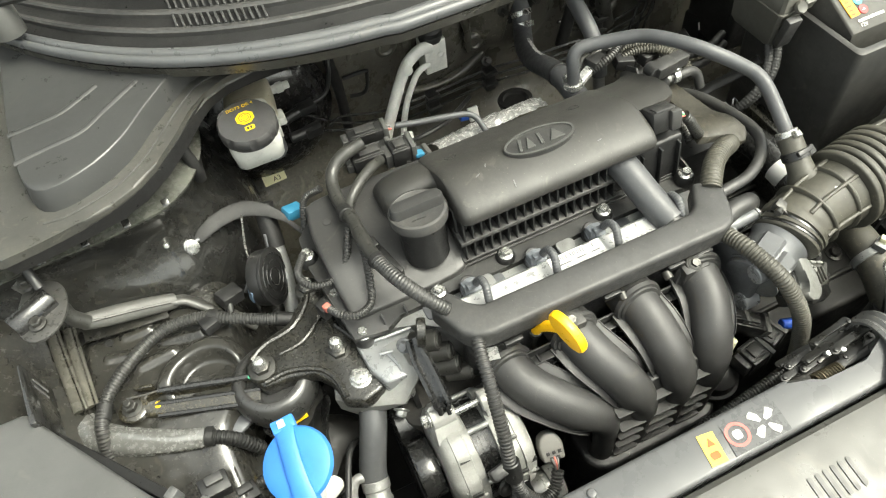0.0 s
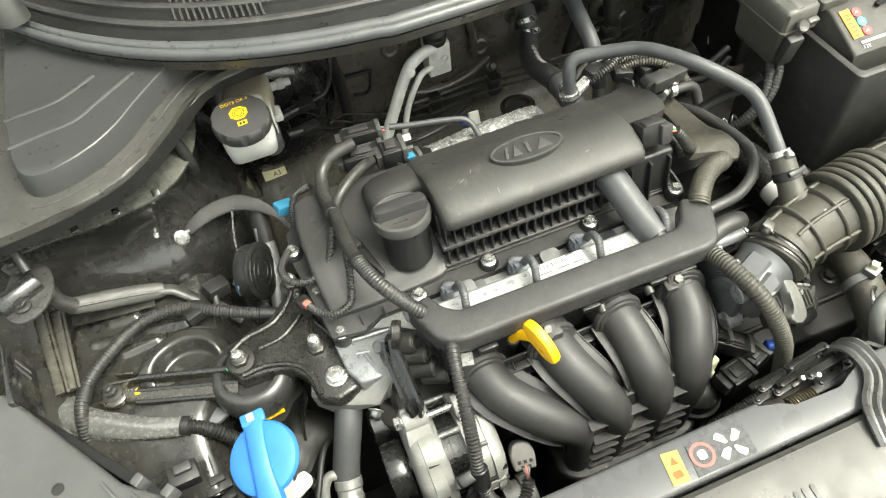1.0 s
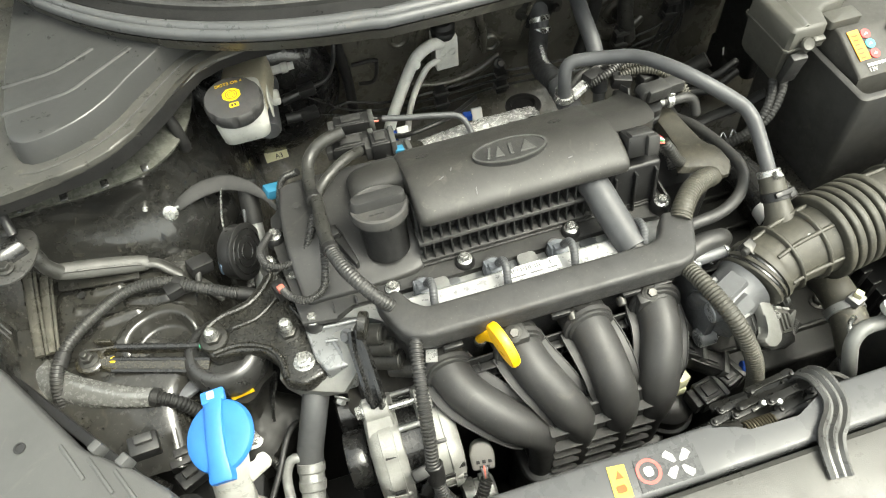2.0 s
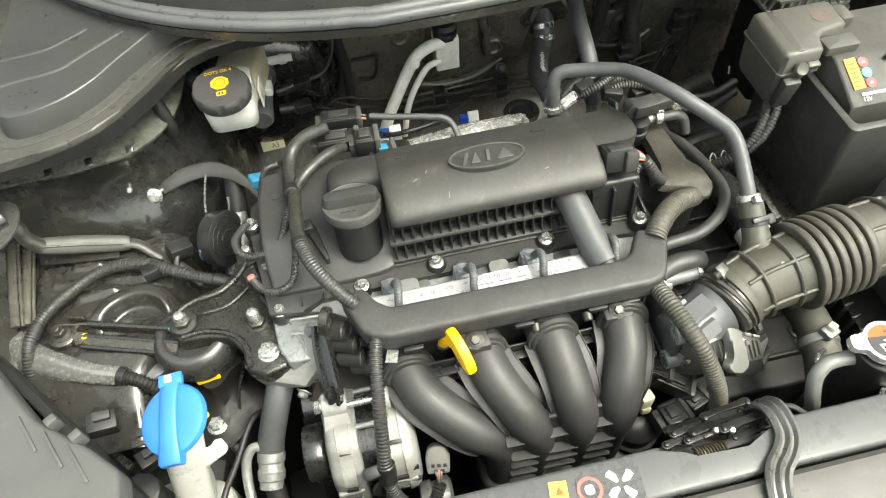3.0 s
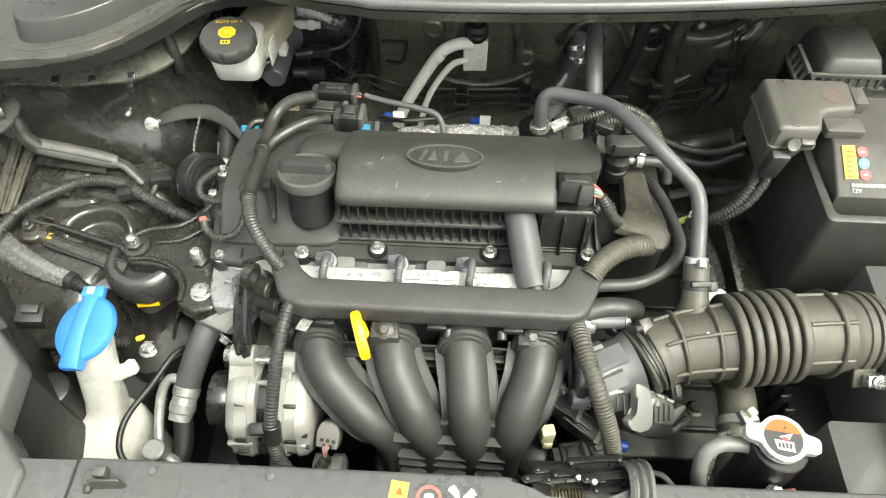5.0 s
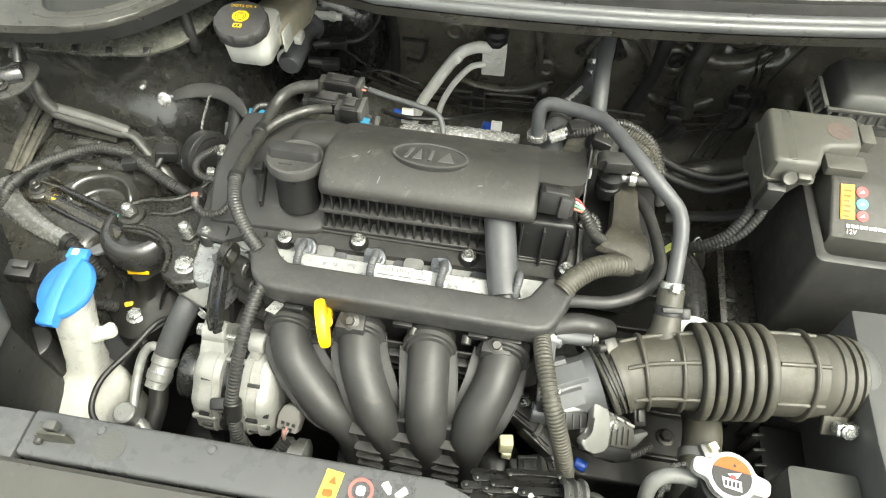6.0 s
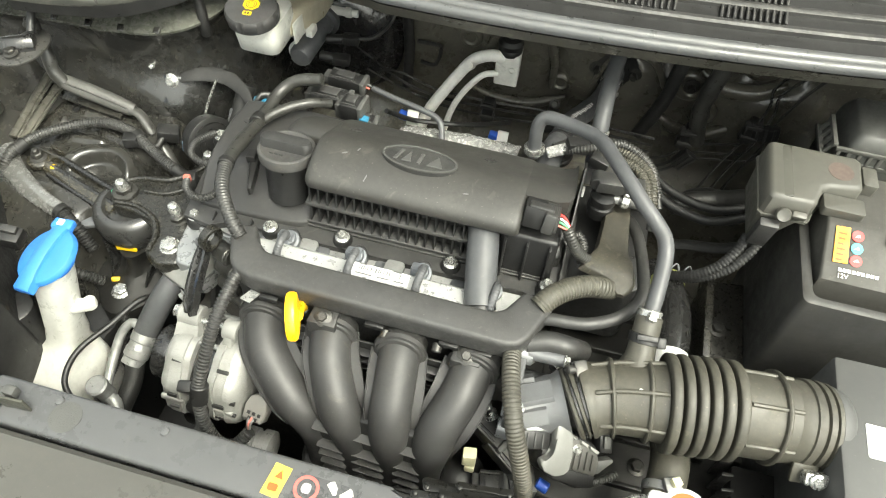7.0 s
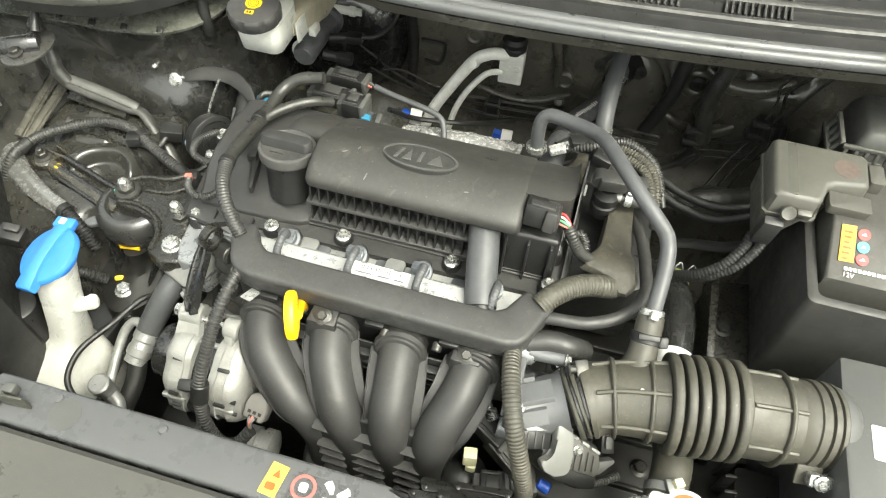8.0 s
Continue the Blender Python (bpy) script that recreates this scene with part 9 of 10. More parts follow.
def build_air_duct():
    t = thing("air_intake_duct", (0.42, 0.20, 0.80), "dusty grey-black corrugated rubber air intake duct", "air duct")
    path, _ = spline([(0.281, 0.172, 0.842), (0.298, 0.180, 0.848), (0.320, 0.186, 0.853), (0.347, 0.190, 0.857), (0.382, 0.1945, 0.860), (0.438, 0.202, 0.8625), (0.490, 0.2085, 0.8605), (0.535, 0.214, 0.856), (0.60, 0.221, 0.850)], 0.002)
    run = [0.0]
    for a, b in zip(path, path[1:]):
        run.append(run[-1] + (b - a).length)

    def station(d):
        i = max(k for k in range(len(run) - 1) if run[k] <= d)
        f = (d - run[i]) / (run[i + 1] - run[i])
        j = min(i + 2, len(path) - 1)
        return path[i].lerp(path[i + 1], f), (path[j] - path[max(i - 1, 0)]).normalized()

    def tube(bm, prof, n=52, cap=True):
        loops = []
        for d, r in prof:
            p, ax = station(d)
            _, u, w = frame_of(ax)
            loops.append([p + (u * math.cos(2 * math.pi * k / n) + w * math.sin(2 * math.pi * k / n)) * r for k in range(n)])
        return rings(bm, loops, cap, cap)

    # clamped cuff, cone, six ridges, straight barrel, far cuff
    prof = [(0.000, 0.036), (0.002, 0.0390), (0.005, 0.0395), (0.006, 0.0365), (0.0085, 0.0365), (0.0095, 0.0400), (0.0125, 0.0403), (0.0135, 0.0370), (0.016, 0.0370), (0.017, 0.0410), (0.024, 0.0412), (0.026, 0.0395), (0.034, 0.0380), (0.050, 0.0378), (0.072, 0.0392), (0.088, 0.0415), (0.0965, 0.0430)]
    x = 0.0975
    for k in range(6):
        prof += [(x, 0.0400), (x + 0.0002, 0.0490), (x + 0.0006, 0.0516), (x + 0.0017, 0.0526), (x + 0.0078, 0.0526), (x + 0.0089, 0.0516), (x + 0.0093, 0.0490), (x + 0.0095, 0.0400), (x + 0.0124, 0.0395)]
        x += 0.0124
    x -= 0.0035
    prof += [(x + 0.001, 0.0455), (x + 0.030, 0.0452), (x + 0.052, 0.0450), (x + 0.053, 0.0440), (x + 0.066, 0.0440), (x + 0.067, 0.0462), (x + 0.075, 0.0464), (x + 0.076, 0.0430), (x + 0.078, 0.0430), (x + 0.079, 0.0466), (x + 0.085, 0.0466), (x + 0.086, 0.0430), (x + 0.088, 0.0430), (x + 0.089, 0.0460), (x + 0.093, 0.0460), (x + 0.095, 0.043)]
    bm = bm_new()
    tube(bm, prof)
    body = part("bellows", bm, RUBBER_DUSTY, t, sharp=45)
    # reinforcing hoops and straps
    for d, r in ((0.042, 0.0372), (0.078, 0.0388), (x + 0.036, 0.0446)):
        bm = bm_new()
        tube(bm, [(d, r), (d + 0.0006, r + 0.0042), (d + 0.0020, r + 0.0055), (d + 0.0036, r + 0.0055), (d + 0.0050, r + 0.0042), (d + 0.0056, r)], cap=False)
        part("hoop", bm, RUBBER_DUSTY, body)
    for ang in (20, 75, 130, 180):
        for d0, d1, r0, r1 in ((0.028, 0.096, 0.0386, 0.0430), (x + 0.003, x + 0.052, 0.0456, 0.0452)):
            pts = []
            for f in (0, 0.35, 0.7, 1):
                p, ax = station(d0 + (d1 - d0) * f)
                _, u, w = frame_of(ax)
                pts.append(p + (u * math.cos(radians(ang)) + w * math.sin(radians(ang))) * (r0 + (r1 - r0) * f))
            bm = bm_new()
            sweep(bm, pts, 0.0026, 8, 0.01)
            part("strap", bm, RUBBER_DUSTY, body)
    for d, r, w in ((0.0060, 0.0385, 0.0028), (0.0135, 0.0385, 0.0028)):
        bm = bm_new()
        tube(bm, [(d, r - 0.002), (d + 0.0003, r), (d + w - 0.0003, r), (d + w, r - 0.002)], cap=False)
        part("clamp_band", bm, GLOSS, t)
    p0, ax = station(0.008)
    bm = bm_new()
    box(bm, p0 + Vector((-0.006, 0.020, 0.036)), (0.014, 0.018, 0.012), (20, 0, 25), bevel=0.002)
    cyl(bm, p0 + Vector((-0.012, 0.016, 0.040)), p0 + Vector((-0.020, 0.012, 0.042)), 0.0045, n=12)
    part("clamp_screw", bm, STEEL_DARK, t)
    # spigot for the breather hose
    bm = bm_new()
    lathe(bm, (0.341, 0.200, 0.857), (0.0, 0.78, 0.62), [(0, 0.031), (0.014, 0.028), (0.026, 0.0205), (0.036, 0.0160), (0.046, 0.0148), (0.080, 0.0142), (0.082, 0.012)], 30)
    part("spigot", bm, RUBBER_DUSTY, t)
    bm = bm_new()
    lathe(bm, (0.341, 0.2405, 0.8890), (0.0, 0.78, 0.62), [(0, 0.0150), (0.0006, 0.0166), (0.010, 0.0166), (0.0106, 0.0150)], 28)
    box(bm, (0.358, 0.242, 0.894), (0.010, 0.012, 0.012), (30, 0, 10), bevel=0.002)
    box(bm, (0.341, 0.236, 0.9065), (0.022, 0.006, 0.005), (30, 0, 6), bevel=0.001)
    part("spigot_clip", bm, PLASTIC_DARK, t)
    bm = bm_new()
    lathe(bm, (0.343, 0.1815, 0.8950), (0, -0.2, 0.95), [(0, 0.0022), (0.0006, 0.0018)], 12)
    part("paint_dot", bm, WHITE_PRINT, t, "white paint dot")
    # foot and screw at the far clamp
    bm = bm_new()
    q, ax = station(x + 0.082)
    box(bm, q + Vector((-0.004, -0.052, -0.006)), (0.026, 0.022, 0.006), (50, 0, 6), bevel=0.002)
    part("clamp_lug", bm, RUBBER_DUSTY, t)
    bm = bm_new()
    box(bm, q + Vector((0.004, -0.058, 0.0)), (0.024, 0.014, 0.014), (40, 0, 6), bevel=0.003)
    hexbolt(bm, q + Vector((0.004, -0.064, 0.007)), 0.0055, 0.004, (0, -0.7, 0.7))
    part("clamp_bolt", bm, ZINC, t)

    t = thing("air_cleaner_box", (0.60, 0.19, 0.60), "dull black plastic air cleaner box with a white label", "air cleaner")
    bm = bm_new()
    q, ax = station(x + 0.0915)
    lathe(bm, q, ax, [(0, 0.042), (0.003, 0.0448), (0.010, 0.0440), (0.017, 0.0405), (0.024, 0.0340), (0.030, 0.0240), (0.034, 0.010)], 40)
    part("neck", bm, CARRIER, t)
    bm = bm_new()
    prism(bm, [(0.541, 0.284), (0.70, 0.288), (0.72, 0.25), (0.72, 0.02), (0.545, 0.02), (0.540, 0.13), (0.540, 0.2)], 0.60, 0.890, bevel=0.004)
    part("lid", bm, CARRIER, t)
    bm = bm_new()
    prism(bm, rounded(0.566, 0.176, 0.61, 0.212, 0.002), 0.890, 0.8908, bevel=0)
    part("white_label", bm, WHITE_PRINT, t, "plain white paper label")
    bm = bm_new()
    prism(bm, rounded(0.470, 0.03, 0.54, 0.112, 0.006), 0.62, 0.845, bevel=0.006)
    part("inlet_box", bm, PLASTIC_GREY, t)
    bm = bm_new()
    prism(bm, rounded(0.490, 0.128, 0.552, 0.20, 0.006), 0.60, 0.740, bevel=0.005)
    part("side_box", bm, PLASTIC_DARK, t)
    bm = bm_new()
    for k in range(4):
        box(bm, (0.478, 0.14 + 0.018 * k, 0.74), (0.014, 0.004, 0.05), (0, 0, 8), bevel=0.001)
    part("comb", bm, PLASTIC_DARK, t)


build_air_duct()


def build_radiator_neck():
    t = thing("radiator_hose", (0.40, 0.13, 0.70), "thick grey-brown rubber radiator hose below the air duct", "hose")
    bm = bm_new()
    sweep(bm, [(0.40, 0.26, 0.70), (0.405, 0.21, 0.765), (0.407, 0.165, 0.785), (0.402, 0.12, 0.780), (0.395, 0.085, 0.765), (0.392, 0.05, 0.74)], 0.0215, 24, 0.007)
    part("tube", bm, RUBBER_DUSTY, t)
    bm = bm_new()
    lathe(bm, (0.4035, 0.135, 0.782), (-0.1, -0.95, -0.1), [(0, 0.0218), (0.0006, 0.0235), (0.010, 0.0235), (0.0106, 0.0218)], 30)
    box(bm, (0.405, 0.128, 0.808), (0.018, 0.016, 0.010), (0, 0, 20), bevel=0.002)
    part("spring_clamp", bm, ALU, t)
    bm = bm_new()
    box(bm, (0.407, 0.130, 0.815), (0.010, 0.009, 0.007), (0, 10, 30), bevel=0.001)
    part("cream_tab", bm, LABEL_CREAM, t)

    t = thing("radiator_filler", (0.393, 0.07, 0.80), "radiator filler neck with a bright pressure cap", "radiator cap")
    bm = bm_new()
    cyl(bm, (0.397, 0.060, 0.74), (0.395, 0.066, 0.885), 0.026, n=30)
    cyl(bm, (0.397, 0.06, 0.70), (0.397, 0.06, 0.76), 0.034, n=30)
    part("neck", bm, PLASTIC_DARK, t)
    c = Vector((0.3930, 0.0700, 0.8855))
    bm = bm_new()
    out = []
    for i in range(96):
        a = 2 * math.pi * i / 96
        r = 0.0262 + 0.0150 * min(1.0, max(0.0, abs(math.cos(a + 0.10)) - 0.930) / 0.055) ** 0.7
        out.append((r * math.cos(a), r * math.sin(a)))
    q = Matrix.Translation(c) @ pose(0, 0, 0, 2, 1, -6) @ Matrix.Scale(0.86, 4)
    prism(bm, out, 0.004, 0.0145, bevel=0.0035, seg=3, m=q)
    cap = part("cap", bm, ALU_BRIGHT, t, "bright metal pressure cap with two ears")
    bm = bm_new()
    prism(bm, ellipse(0, 0, 0.0212, 0.0212, 40), 0.0147, 0.0151, bevel=0, m=q)
    lab = part("cap_sticker", bm, BLACK_PRINT_AND_HOLLOW, cap, "round sticker, orange above and black below")
    bm = bm_new()
    arc = [(0.0212 * math.cos(radians(k)), 0.0212 * math.sin(radians(k))) for k in range(18, 163, 6)]
    prism(bm, arc, 0.0153, 0.0155, bevel=0, m=q)
    part("orange_field", bm, ORANGE_PRINT, lab)
    bm = bm_new()
    prism(bm, [(0.0, 0.0105), (0.004, 0.0105), (0.002, 0.0145)], 0.0157, 0.0159, bevel=0, m=q)
    part("warning_triangle", bm, BLACK_PRINT_AND_HOLLOW, lab)
    bm = bm_new()
    prism(bm, [(-0.011, -0.003), (0.010, -0.004), (0.011, -0.015), (-0.008, -0.014)], 0.0153, 0.0155, bevel=0, m=q)
    white = part("white_field", bm, WHITE_PRINT, lab)
    for k in range(4):
        bm = bm_new()
        prism(bm, [(-0.0075 + 0.0042 * k, -0.012), (-0.0048 + 0.0042 * k, -0.012), (-0.0048 + 0.0042 * k, -0.006), (-0.0075 + 0.0042 * k, -0.006)], 0.0157, 0.0159, bevel=0, m=q)
        part("print_bar", bm, BLACK_PRINT_AND_HOLLOW, white)
    bm = bm_new()
    prism(bm, [(-0.005, 0.001), (0.010, 0.006), (0.006, -0.001), (0.001, -0.003)], 0.0153, 0.0155, bevel=0, m=q)
    part("white_symbol", bm, WHITE_PRINT, lab)
    bm = bm_new()
    prism(bm, rounded(-0.002, -0.004, 0.004, 0.001, 0.002), 0.0157, 0.0159, bevel=0, m=q)
    part("red_print", bm, RED_PRINT, lab)
    bm = bm_new()
    sweep(bm, [(0.375, 0.071, 0.868), (0.358, 0.0725, 0.869), (0.341, 0.071, 0.867), (0.329, 0.063, 0.858), (0.328, 0.052, 0.838), (0.334, 0.046, 0.81), (0.338, 0.044, 0.75), (0.338, 0.042, 0.68)], 0.0078, 14, 0.005)
    part("overflow_hose", bm, mat("pale_grey_rubber", (0.135, 0.138, 0.134), 0.40, var=0.15, bump=0.12, dust=0.2), t, "pale grey overflow hose")
    bm = bm_new()
    sweep(bm, [(0.372, 0.10, 0.83), (0.355, 0.09, 0.84), (0.348, 0.07, 0.83), (0.347, 0.05, 0.79)], 0.003, 8, 0.004)
    part("wire_clip", bm, ZINC, t)
    bm = bm_new()
    hexbolt(bm, (0.392, 0.028, 0.855), 0.007, 0.01, (0, 0, 1))
    part("drain_bolt", bm, ZINC, t)
    bm = bm_new()
    box(bm, (0.400, 0.028, 0.85), (0.03, 0.012, 0.012), (0, 0, 10), bevel=0.002)
    part("red_tag", bm, mat("dull_red_plastic", (0.20, 0.06, 0.05), 0.5), t)


build_radiator_neck()


def build_latch():
    t = thing("bonnet_latch", (0.20, 0.02, 0.84), "steel bonnet latch with stacked plates and a coil spring", "bonnet latch")
    bm = bm_new()
    prism(bm, [(0.150, 0.012), (0.16, 0.034), (0.20, 0.044), (0.255, 0.046), (0.258, 0.022), (0.22, 0.004), (0.166, 0.004)], 0.846, 0.852, bevel=0.001)
    part("base_plate", bm, STEEL_DARK, t)
    latch_steel = mat("latch_steel", (0.010, 0.0098, 0.009), 0.34, dust=0.12, dust_col=(0.05, 0.047, 0.04), spec=0.4)
    # stacked levers: narrow strips with rounded eyes, each tipped a little its own way
    random.seed(21)
    for x0, x1, y0, y1, z, w in ((0.158, 0.250, 0.044, 0.050, 0.860, 0.0040), (0.160, 0.232, 0.038, 0.045, 0.866, 0.0036), (0.176, 0.246, 0.033, 0.041, 0.872, 0.0038), (0.170, 0.222, 0.028, 0.032, 0.868, 0.0034), (0.204, 0.252, 0.028, 0.034, 0.878, 0.0042), (0.190, 0.236, 0.043, 0.048, 0.880, 0.0034), (0.214, 0.250, 0.020, 0.026, 0.868, 0.0046), (0.150, 0.182, 0.030, 0.034, 0.862, 0.0036)):
        lg = math.hypot(x1 - x0, y1 - y0)
        out = [(lg + w * 1.3 * math.cos(q), w * 1.3 * math.sin(q)) for q in [math.pi * (i / 8 - 0.5) for i in range(9)]]
        out += [(lg * 0.6, w * 0.7), (lg * 0.3, w)] + [(-w * 1.2 * math.cos(q), -w * 1.2 * math.sin(q)) for q in [math.pi * (i / 8 - 0.5) for i in range(9)]] + [(lg * 0.4, -w * 0.8)]
        m = pose(x0, y0, z, random.uniform(-22, 8), random.uniform(-5, 5), math.degrees(math.atan2(y1 - y0, x1 - x0)))
        bm = bm_new()
        prism(bm, out, 0, 0.0028, bevel=0.0006, m=m)
        lever = part("lever_plate", bm, latch_steel, t)
        for x in (0, lg):
            bm = bm_new()
            lathe(bm, m @ Vector((x, 0, -0.006)), (0, 0, 1), [(0, 0.0020), (0.0090, 0.0020), (0.0096, 0.0026), (0.0108, 0.0022), (0.0112, 0.0012)], 12)
            part("pin", bm, latch_steel, lever)
    bm = bm_new()
    helix = [(0.172 + 0.030 * i / 96, 0.013 + 0.007 * math.cos(i * 0.62), 0.868 + 0.007 * math.sin(i * 0.62)) for i in range(97)]
    sweep(bm, helix, 0.0012, 6, 0.002)
    part("coil_spring", bm, mat("bronzed_spring", (0.10, 0.085, 0.055), 0.35, metal=0.6), t)
    bm = bm_new()
    sec = [(-0.0115, 0.0), (-0.0115, 0.003), (-0.008, 0.005), (-0.005, 0.002), (-0.003, 0.002), (0.0, 0.0055), (0.003, 0.002), (0.005, 0.002), (0.008, 0.005), (0.0115, 0.003), (0.0115, 0.0)]
    path, _ = spline([(0.247, 0.040, 0.858), (0.249, 0.044, 0.876), (0.251, 0.038, 0.890), (0.252, 0.026, 0.897), (0.250, 0.004, 0.8985), (0.239, -0.012, 0.8985), (0.226, -0.024, 0.900), (0.217, -0.040, 0.901), (0.214, -0.058, 0.896)], 0.005)
    loops = []
    for i, p in enumerate(path):
        tn = (path[min(i + 1, len(path) - 1)] - path[max(i - 1, 0)]).normalized()
        s = Vector((1, 0.15, 0))
        s = (s - tn * s.dot(tn)).normalized()
        nn = tn.cross(s)
        nn = nn if nn.z > 0 or nn.y > 0 else -nn
        loops.append([p + s * o + nn * h for o, h in sec])
    rings(bm, loops)
    part("ribbed_arm", bm, mat("grey_satin_steel", (0.13, 0.13, 0.127), 0.33, metal=0.5, var=0.15, dust=0.15), t, "grey ribbed steel arm")
    bm = bm_new()
    box(bm, (0.222, 0.016, 0.866), (0.040, 0.010, 0.010), bevel=0.002)
    part("pawl", bm, PLASTIC_DARK, t)
    for k in range(5):
        bm = bm_new()
        x = 0.165 + 0.017 * k
        box(bm, (x, 0.030 + 0.004 * (k % 2), 0.858 + 0.007 * (k % 3)), (0.026, 0.0035, 0.0025), (0, 8 - 5 * k, 12 * (k % 3) - 10), bevel=0.0006)
        part("link_bar", bm, STEEL_DARK, t)
    for x, y, z in ((0.198, 0.030, 0.879), (0.212, 0.026, 0.881), (0.243, 0.034, 0.879)):
        bm = bm_new()
        lathe(bm, (x, y, z - 0.006), (0, -0.2, 1), [(0, 0.0032), (0.006, 0.0032), (0.007, 0.0022)], 14)
        part("rivet", bm, ZINC, t, "bright worn rivet")
    bm = bm_new()
    sweep(bm, [(0.262, 0.036, 0.880), (0.275, 0.033, 0.884), (0.285, 0.022, 0.884)], 0.003, 8, 0.003)
    part("cable_end", bm, STEEL_DARK, t)


build_latch()


def build_battery():
    t = thing("battery", (0.61, 0.41, 0.72), "grey-black car battery with a warning label, in a black cover", "battery")
    bm = bm_new()
    sec = [(0.3500, 0.72), (0.3500, 0.9265), (0.3508, 0.9295), (0.3540, 0.9318), (0.4075, 0.9555), (0.414, 0.957), (0.492, 0.957), (0.495, 0.954), (0.495, 0.72)]
    rings(bm, [[(x, y, z if z < 0.8 else z - d) for y, z in sec] for x, d in ((0.5105, 0.003), (0.5120, 0.0008), (0.514, 0.0), (0.746, 0.0), (0.75, 0.003))])
    part("case", bm, mat("battery_grey", (0.044, 0.043, 0.039), 0.52, var=0.15, scale=20, bump=0.15, dust=0.25, dust_col=(0.10, 0.095, 0.08), spec=0.35), t)
    # labels lie on the sloping front of the lid
    sl = Matrix.Translation((0.5195, 0.4065, 0.9561)) @ pose(0, 0, 0, 23.9, 0, 0)
    bm = bm_new()
    prism(bm, [(0.0, 0.0), (0.0150, 0.001), (0.0165, -0.040), (0.001, -0.041)], -0.0004, 0.0008, bevel=0, m=sl)
    lab = part("orange_label", bm, mat("amber_print", (0.78, 0.34, 0.012), 0.5, var=0.08, bump=0.0), t, "amber warning strip with unreadable print")
    for k in range(6):
        bm = bm_new()
        prism(bm, [(0.003, -0.006 - 0.006 * k), (0.012 - 0.001 * (k % 3), -0.006 - 0.006 * k), (0.012 - 0.001 * (k % 3), -0.0085 - 0.006 * k), (0.003, -0.0085 - 0.006 * k)], 0.0010, 0.0012, bevel=0, m=sl)
        part("print_bar", bm, ORANGE_PRINT, lab)
    for k, mm in enumerate((RED_PRINT, TEAL_PRINT, RED_PRINT)):
        bm = bm_new()
        lathe(bm, sl @ Vector((0.0235 + 0.0006 * k, -0.007 - 0.0140 * k, 0.0)), sl.to_3x3() @ Vector((0, 0, 1)), [(0, 0.0064), (0.0008, 0.0064)], 24)
        dot = part("warning_disc", bm, mm, t)
        bm = bm_new()
        prism(bm, [(0.0205 + 0.0006 * k, -0.0085 - 0.014 * k), (0.0262 + 0.0006 * k, -0.0080 - 0.014 * k), (0.0245 + 0.0006 * k, -0.0050 - 0.014 * k)], 0.0010, 0.0012, bevel=0, m=sl)
        part("print_mark", bm, WHITE_PRINT, dot)
    for k in range(9):
        bm = bm_new()
        prism(bm, [(0.008 + 0.0048 * k, -0.0500), (0.0115 + 0.0048 * k, -0.0500), (0.0115 + 0.0048 * k, -0.0462), (0.008 + 0.0048 * k, -0.0462)], 0.0004, 0.0008, bevel=0, m=sl)
        part("print_bar", bm, WHITE_PRINT, t)
    lettering("rating_text", "12V", 0.0075, sl @ pose(0.013, -0.0550, 0.0008), WHITE_PRINT, t)
    bm = bm_new()
    sweep(bm, [(0.575, 0.40, 0.955), (0.585, 0.40, 0.962), (0.60, 0.40, 0.962), (0.61, 0.40, 0.955)], 0.004, 8, 0.004)
    part("handle", bm, PLASTIC_DARK, t)

    c = thing("battery_cover", (0.61, 0.40, 0.64), "dull black insulating cover standing round the battery", "battery cover")
    bm = bm_new()
    lean = lambda g, z, k: [(0.62 + (x - 0.62) * k, 0.42 + (y - 0.42) * k, z) for x, y in rounded(0.494 + g, 0.317 + g, 0.765 - g, 0.512 - g, 0.008, 3)]
    rings(bm, [lean(0, 0.64, 0.93), lean(0, 0.80, 0.965), lean(0, 0.920, 1.0), lean(0.0006, 0.9245, 1.0), lean(0.003, 0.926, 1.0), lean(0.008, 0.926, 1.0), lean(0.0085, 0.9225, 1.0), lean(0.0125, 0.9225, 1.0), lean(0.0135, 0.915, 1.0), lean(0.0150, 0.70, 1.0)], cap1=False)
    part("sleeve", bm, mat("dull_black_cover", (0.034, 0.034, 0.033), 0.5, var=0.3, scale=16, bump=0.25, dust=0.45, dust_col=(0.08, 0.075, 0.06)), c)
    bm = bm_new()
    sweep(bm, [(0.500, 0.323, 0.905), (0.506, 0.328, 0.80), (0.512, 0.334, 0.68)], 0.004, 8, 0.01)
    part("corner_bead", bm, bpy.data.materials["dull_black_cover"], c)
    # tray bracket beside it
    t = thing("battery_tray", (0.46, 0.38, 0.60), "black steel battery tray bracket with a bolt", "battery tray")
    bm = bm_new()
    prism(bm, [(0.43, 0.30), (0.50, 0.30), (0.50, 0.46), (0.44, 0.45)], 0.74, 0.752, bevel=0.003)
    prism(bm, [(0.432, 0.30), (0.442, 0.30), (0.444, 0.42), (0.434, 0.42)], 0.62, 0.80, bevel=0.002)
    part("bracket", bm, CAST_BLACK, t)
    bm = bm_new()
    hexbolt(bm, (0.464, 0.375, 0.753), 0.008, 0.009)
    part("bolt", bm, STEEL_DARK, t)
    bm = bm_new()
    prism(bm, rounded(0.44, 0.25, 0.80, 0.54, 0.02), 0.58, 0.642, bevel=0.006)
    part("tray", bm, PAINT_DULL, t)

    t = thing("terminal_fuse_box", (0.485, 0.45, 0.90), "grey-black fuse box clipped over the battery terminal", "fuse box")
